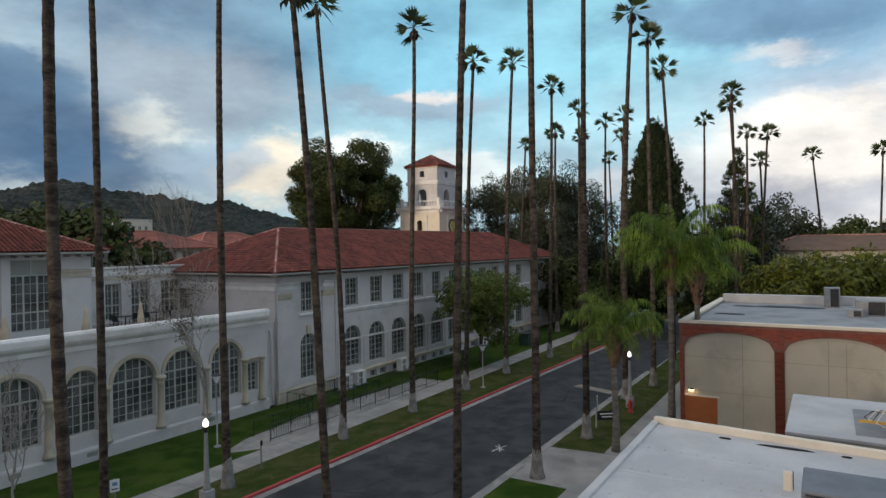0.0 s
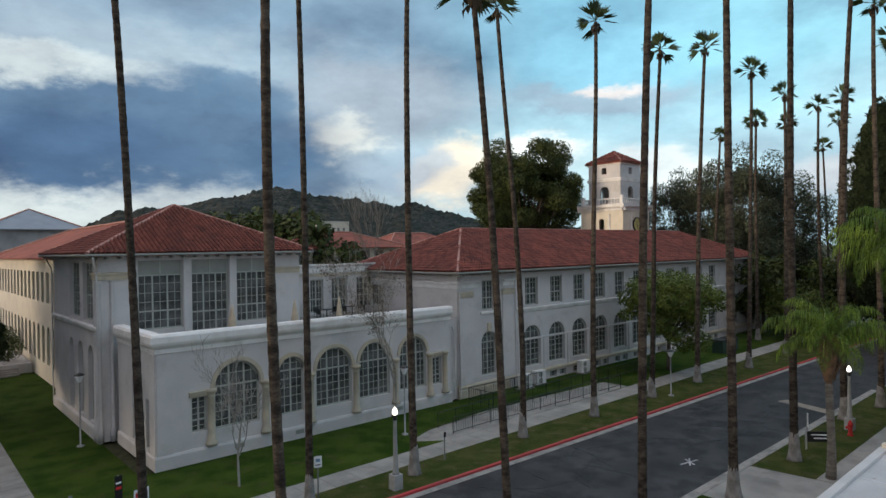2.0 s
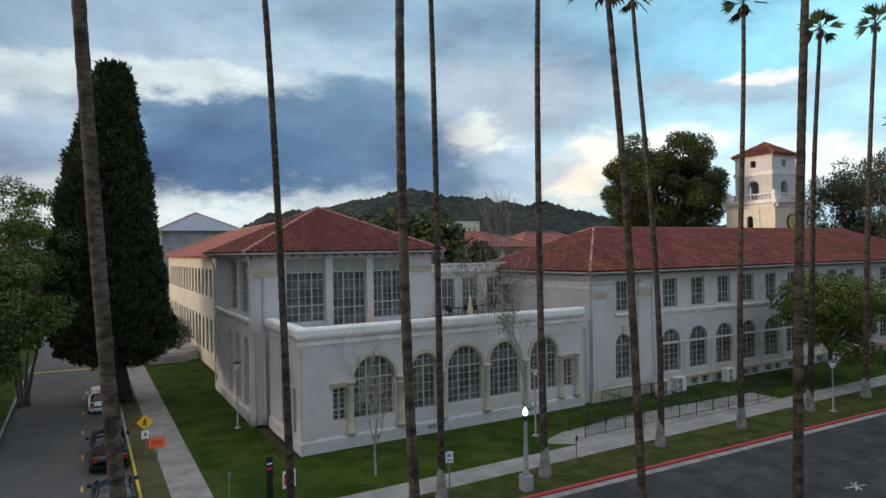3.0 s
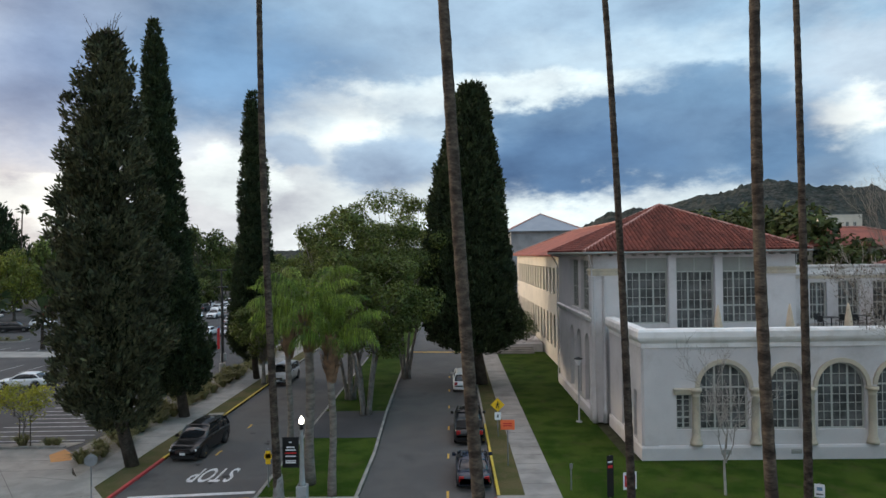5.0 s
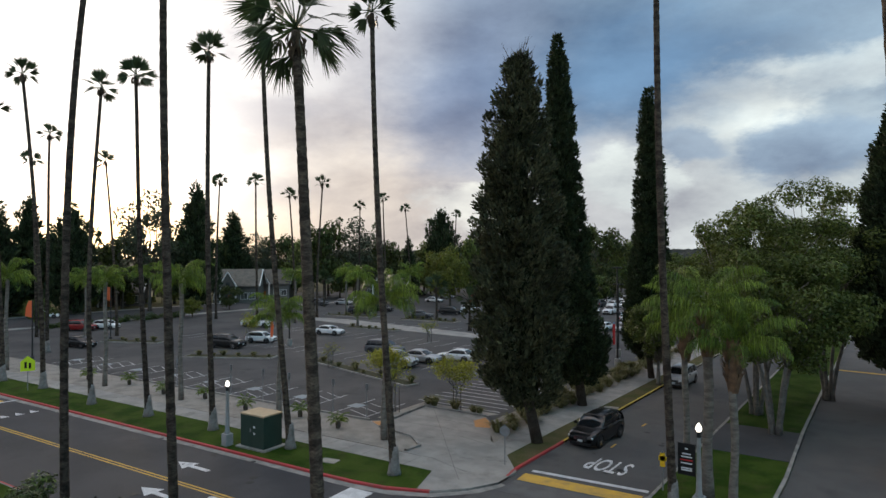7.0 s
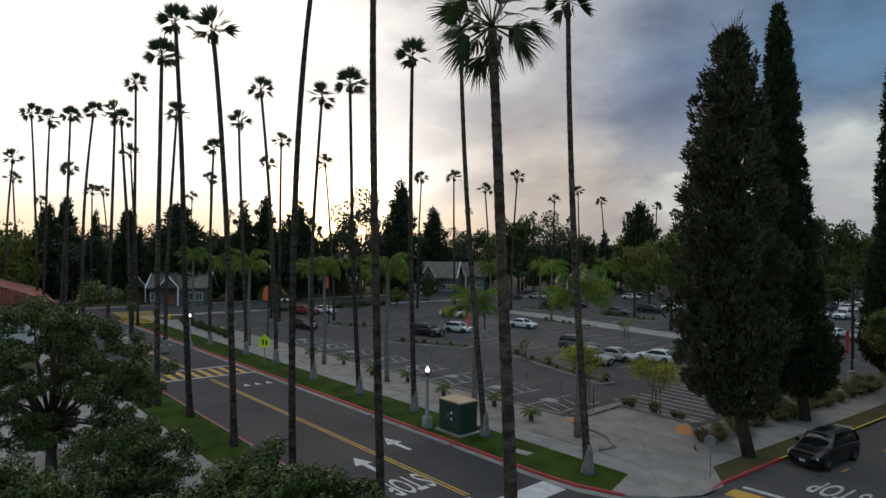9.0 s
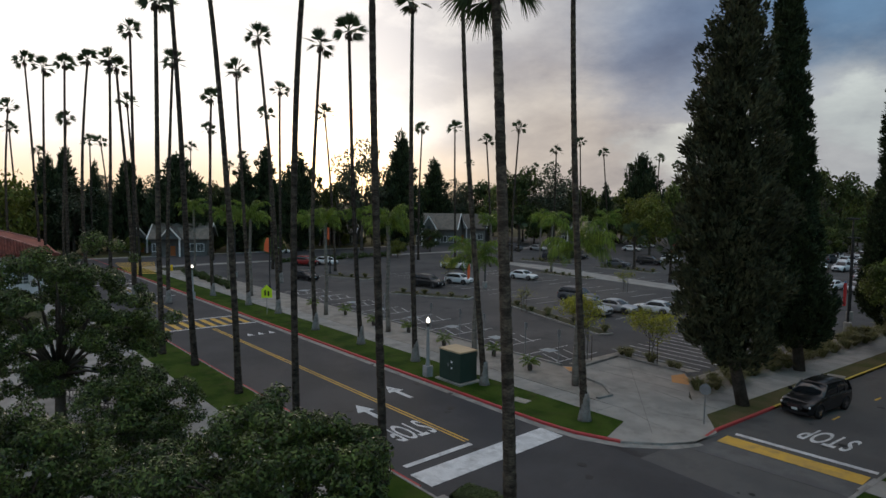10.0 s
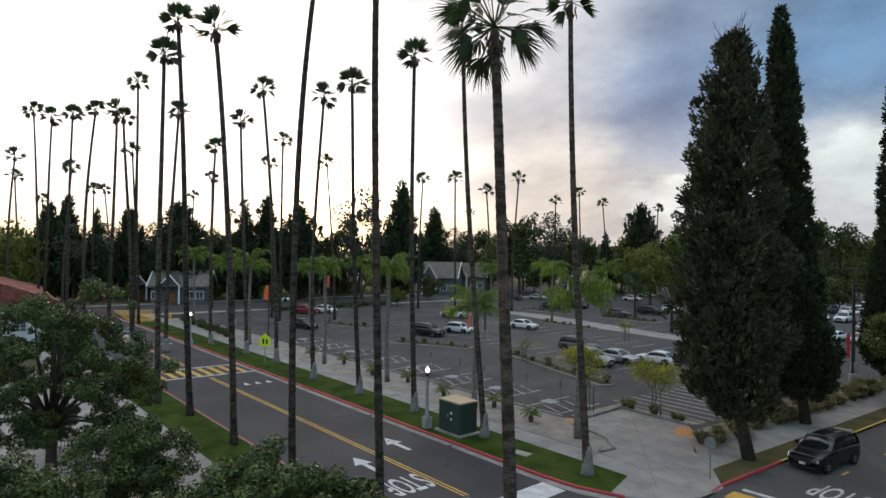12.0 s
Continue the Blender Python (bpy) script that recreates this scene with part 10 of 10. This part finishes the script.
def car_meshes(style, paint):
    L, W, zb, zw, zr, xf, xr0, xr1, xt = STYLES[style]
    h, lo = L / 2, 0.27

    def ring(x, w, low, top, crown):
        half = [(0.92 * w, low), (0.985 * w, low + 0.09), (w, low + 0.26), (w, top - 0.20), (0.985 * w, top - 0.09), (0.94 * w, top - 0.015), (0.62 * w, top + crown * 0.75), (0.0, top + crown)]
        return [(x, -a, z) for a, z in half] + [(x, a, z) for a, z in half[-2::-1]]

    bm = bmesh.new()
    tail = zw - 0.03
    loft(bm, [ring(h, W * 0.66, lo + 0.14, 0.66, 0.01), ring(h - 0.05, W * 0.80, lo + 0.05, zb - 0.24, 0.02), ring(h - 0.16, W * 0.90, lo, zb - 0.12, 0.03), ring(h - 0.40, W * 0.965, lo, zb - 0.05, 0.045),
              ring(h - 0.85, W * 0.99, lo, zb, 0.05), ring(xf + 0.1, W, lo, zw - 0.05, 0.05), ring(xf - 0.35, W, lo, zw, 0.02), ring(-0.6, W, lo, zw + 0.01, 0.02), ring(-h + 0.95, W, lo, zw + 0.02, 0.02),
              ring(-h + 0.35, W * 0.975, lo, tail, 0.02), ring(-h + 0.12, W * 0.93, lo + 0.03, tail - 0.05, 0.01), ring(-h + 0.03, W * 0.87, lo + 0.10, tail - 0.16, 0.0), ring(-h, W * 0.80, lo + 0.18, tail - 0.32, 0.0)])
    body = bm_mesh("body", bm, paint, True)

    def house(x, w, top, extra=0.0):
        f = max(0.0, top - zw)
        wt = w - f * 0.24
        half = [(w + extra, zw - 0.05), ((w + wt) / 2 + 0.015 + extra, zw + f * 0.5), (wt + extra, top - 0.07 * min(1, f * 3)), (wt * 0.8, top - 0.01 + extra), (0.0, top + 0.012 + extra)]
        return [(x, -a, z) for a, z in half] + [(x, a, z) for a, z in half[-2::-1]]

    mid = (xr0 + xr1) / 2
    bm = bmesh.new()
    loft(bm, [house(xf + 0.10, W * 0.86, zw + 0.0), house(xf * 0.5 + xr0 * 0.5 + 0.04, W * 0.88, zw + (zr - zw) * 0.56), house(xr0, W * 0.89, zr - 0.05), house(mid, W * 0.90, zr), house(xr1, W * 0.88, zr - 0.06),
              house(xr1 * 0.5 + xt * 0.5 - 0.04, W * 0.86, zw + (zr - zw) * 0.5), house(xt, W * 0.84, zw + 0.02)])
    glass = bm_mesh("window_glass", bm, CAR_GLASS, True)
    bm = bmesh.new()
    sec = []
    for x, w, top in ((xr0 + 0.10, W * 0.89, zr - 0.085), (xr0 - 0.1, W * 0.89, zr - 0.03), (mid, W * 0.90, zr), (xr1 + 0.1, W * 0.88, zr - 0.05), (xr1 - 0.12, W * 0.88, zr - 0.12)):
        wt = w - (top - zw) * 0.24 + 0.012
        sec.append([(x, -wt, top - 0.075), (x, -wt * 0.8, top + 0.012), (x, 0.0, top + 0.03), (x, wt * 0.8, top + 0.012), (x, wt, top - 0.075)])
    loft(bm, sec)
    roof = bm_mesh("roof_panel", bm, paint, True)
    pillars = []
    for sg in (-1, 1):
        wt = W * 0.89 - (zr - zw) * 0.24
        for x0, x1 in ((xf + 0.04, xr0 + 0.02), (mid + 0.10, mid + 0.06), (xr1 * 0.55 + mid * 0.45 - 0.1, xr1 * 0.55 + mid * 0.45 - 0.12), (xt + 0.05, xr1 - 0.05)):
            bm = bmesh.new()
            tube(bm, [(x0, sg * W * 0.885, zw - 0.03), ((x0 + x1) / 2, sg * (W * 0.89 + wt + 0.03) / 2, (zw + zr) / 2 - 0.03), (x1, sg * wt, zr - 0.07)], [0.05, 0.045, 0.04], 5)
            pillars.append(bm_mesh("pillar", bm, paint if x0 in (xf + 0.04, xt + 0.05) else SIGN_BLACK))
    R = 0.385 if style in ("suv", "pickup") else 0.34
    bm = bmesh.new()
    lathe(bm, [(R * 0.62, -0.11), (R * 0.94, -0.12), (R, -0.07), (R, 0.07), (R * 0.94, 0.11), (R * 0.62, 0.11)], 22, Matrix.Rotation(math.pi / 2, 4, "X"))
    tyre = bm_mesh("tyre", bm, RUBBER, True)
    bm = bmesh.new()
    lathe(bm, [(R * 0.66, -0.08), (R * 0.66, 0.10), (R * 0.60, 0.11), (R * 0.55, 0.07), (0.05, 0.06)], 18, Matrix.Rotation(math.pi / 2, 4, "X"))
    for k in range(5):
        vs = box(bm, -0.035, 0.035, -0.118, -0.06, 0.03, R * 0.62)
        for v in vs:
            v.co = Matrix.Rotation(radians(72 * k), 4, "Y") @ v.co
    rim = bm_mesh("rim", bm, CHROME)
    bm = bmesh.new()
    n = 16
    for k in range(n + 1):
        a = radians(-18 + 216 * k / n)
        for r in (R * 1.02, R * 1.24):
            for yy in (0.0, 0.05):
                bm.verts.new((r * math.cos(a), -yy, r * math.sin(a)))
    bm.verts.ensure_lookup_table()
    for k in range(n):
        a, b = k * 4, k * 4 + 4
        for i, j in ((0, 1), (1, 3), (3, 2), (2, 0)):
            bm.faces.new((bm.verts[a + i], bm.verts[a + j], bm.verts[b + j], bm.verts[b + i]))
    trim = bm_mesh("wheel_arch", bm, RUBBER, True)
    return body, glass, roof, tyre, rim, pillars, trim, R


def car(style, paint, label, x, y, heading):
    L, W, zb, zw, zr, xf, xr0, xr1, xt = STYLES[style]
    body, glass, roof, tyre, rim, pillars, trim, R = car_meshes(style, paint)
    h = L / 2
    t = thing("car" if style != "pickup" else "pickup_truck", label, "car" if style != "pickup" else "truck", "parked vehicles", m=pose(x, y, 0, 0, 0, heading))
    b = part("body", body, t)
    part("window_glass", glass, t, "dark tinted glass")
    part("roof_panel", roof, t)
    for p in pillars:
        part("pillar", p, t)
    for sx in (h - 0.92, -h + 0.95):
        for sy in (-1, 1):
            flip = Matrix.Rotation(math.pi, 4, "Z") if sy > 0 else Matrix()
            w = part("wheel", tyre, t, "black tyre", m=Matrix.Translation((sx, sy * (W - 0.09), R)) @ flip)
            part("rim", rim, w, "bright alloy rim")
            part("wheel_arch", trim, t, "black wheel arch trim", m=Matrix.Translation((sx, sy * (W - 0.03), R + 0.02)) @ flip)
    for sy in (-1, 1):
        part("headlight", box_mesh("headlight", HEADLIGHT, h - 0.26, h - 0.055, sy * W * 0.68 - 0.20, sy * W * 0.68 + 0.17, zb - 0.36, zb - 0.22, bevel=0.045), b, "clear headlight")
        part("mirror", box_mesh("mirror", paint, xf - 0.25, xf - 0.08, sy * (W + 0.12) - 0.1, sy * (W + 0.12) + 0.1, zw - 0.02, zw + 0.16, bevel=0.04), t)
        part("tail_light", box_mesh("tail_light", TAIL, -h + 0.0, -h + 0.14, sy * W * 0.72 - 0.13, sy * W * 0.72 + 0.13, zw - 0.42, zw - 0.14, bevel=0.03), b, "red tail light")
    part("grille", box_mesh("grille", SIGN_BLACK, h - 0.06, h + 0.015, -W * 0.45, W * 0.45, 0.52, zb - 0.22, bevel=0.02), b, "black grille")
    for z in (0.60, 0.70):
        part("grille_bar", box_mesh("grille_bar", CHROME, h + 0.0, h + 0.025, -W * 0.44, W * 0.44, z, z + 0.022), b, "bright grille bar")
    part("front_skirt", box_mesh("front_skirt", RUBBER, h - 0.14, h + 0.0, -W * 0.74, W * 0.74, 0.24, 0.40, bevel=0.03), b, "black lower bumper")
    for e in (h + 0.012, -h - 0.012):
        part("number_plate", box_mesh("number_plate", PLATE, e - 0.01, e + 0.01, -0.16, 0.16, 0.46, 0.60), b, "blank number plate")
    if style == "pickup":
        part("cargo_bed", box_mesh("cargo_bed", SIGN_BLACK, -h + 0.12, xt - 0.12, -W * 0.85, W * 0.85, zw - 0.3, zw + 0.05, bevel=0.02), t, "black cargo bed cover")
    return t


def paint(name, c, rough=0.25, metal=0.0):
    return mat(name, c, rough, None, spec=0.6, metal=metal)


P_BLACK, P_WHITE, P_SILVER = paint("black_car_paint", (0.008, 0.009, 0.010)), paint("white_car_paint", (0.70, 0.71, 0.72)), paint("silver_car_paint", (0.42, 0.43, 0.44), 0.3, 0.4)
P_NAVY, P_RED, P_GREY = paint("navy_car_paint", (0.012, 0.020, 0.038)), paint("red_car_paint", (0.22, 0.015, 0.015)), paint("grey_car_paint", (0.10, 0.105, 0.115), 0.3, 0.3)
car("suv", P_BLACK, "glossy black sport utility car at the yellow kerb", -15.95, 39.1, -93)
car("suv", P_SILVER, "silver off-road car parked under the trees", -16.4, 60.5, -90)
car("suv", P_WHITE, "white sport utility car parked beside the cypress", 0.95, 56.6, 90)
car("pickup", P_BLACK, "black pickup truck parked at the kerb", 1.0, 42.0, 90)
car("sedan", P_NAVY, "dark blue saloon car parked at the yellow kerb", 1.0, 34.0, 90)
LOT = [("suv", P_BLACK, -71.2, 49.5, 20), ("hatch", P_WHITE, -71.5, 55.2, 25), ("suv", P_SILVER, -44.1, 51.9, 8), ("sedan", P_SILVER, -43.4, 55.5, 10), ("sedan", P_WHITE, -40.6, 58.4, 190), ("suv", P_GREY, -50.6, 57.4, 12), ("sedan", P_WHITE, -70.1, 66.8, 15), ("pickup", P_WHITE, -87.8, 67.0, 20),
       ("hatch", P_WHITE, -105.6, 50.5, 30), ("suv", P_RED, -106.6, 46.8, 30), ("sedan", P_BLACK, -87.5, 38.5, 10), ("sedan", P_WHITE, -133.8, 52.5, 60), ("pickup", P_WHITE, -113.4, 120.3, 15), ("suv", P_NAVY, -89.8, 94.2, 20), ("suv", P_BLACK, -89.2, 100.2, 20),
       ("suv", P_GREY, -99.2, 119.1, 15), ("sedan", P_GREY, -74.5, 95.2, 18), ("suv", P_BLACK, -73.6, 103.8, 18), ("sedan", P_WHITE, -96.4, 128.5, 15), ("sedan", P_SILVER, -102.3, 142.4, 15), ("suv", P_BLACK, -116.6, 147.7, 15), ("hatch", P_WHITE, -74.2, 112.0, 18), ("suv", P_GREY, -113.4, 104.4, 15), ("sedan", P_SILVER, -110.0, 109.5, 15)]
NAMES = {id(P_BLACK): "black", id(P_WHITE): "white", id(P_SILVER): "silver", id(P_NAVY): "dark blue", id(P_RED): "red", id(P_GREY): "grey"}
KIND = {"suv": "sport utility car", "sedan": "saloon car", "hatch": "hatchback car", "pickup": "pickup truck"}
proto_cars = {}
gl = np.random.default_rng(12)
for r, (x0, y0, dx, dy, n) in enumerate(((-88, 134, 3.0, 1.4, 8), (-66, 116, 3.0, 1.5, 7), (-110, 156, 3.0, 1.4, 9), (-32, 96, -2.9, 0, 8), (-31, 112, -2.9, 0, 9), (-30, 124, -2.9, 0, 9), (-30, 140, -2.9, 0, 10), (-30, 156, -2.9, 0, 10), (-32, 172, -2.9, 0, 10), (-56, 150, -2.9, 0, 8))):
    for i in range(n):
        if gl.random() < 0.2:
            continue
        st = ("sedan", "suv", "hatch", "sedan", "pickup")[int(gl.integers(0, 5))]
        pt = (P_WHITE, P_SILVER, P_WHITE, P_BLACK, P_GREY, P_NAVY, P_WHITE, P_SILVER, P_RED)[int(gl.integers(0, 9))]
        LOT.append((st, pt, x0 + dx * i, y0 + dy * i, (-60 if dy else 90) + (180 if gl.random() < 0.4 else 0)))
for st, pt, x, y, hd in LOT:
    key = (st, id(pt))
    if key not in proto_cars:
        proto_cars[key] = car(st, pt, f"{NAMES[id(pt)]} {KIND[st]} parked in the car park", x, y, hd)
        proto_cars[key].matrix_basis = pose(x, y, -0.03, 0, 0, hd)
    else:
        copy_thing(proto_cars[key], pose(x, y, -0.03, 0, 0, hd))
for ob in list(scene.objects):
    if ob.name.startswith(("car", "pickup")) and ob.parent is None and ob.type == "EMPTY" and abs(ob.location.x) < 20:
        ob.location.z = -0.12
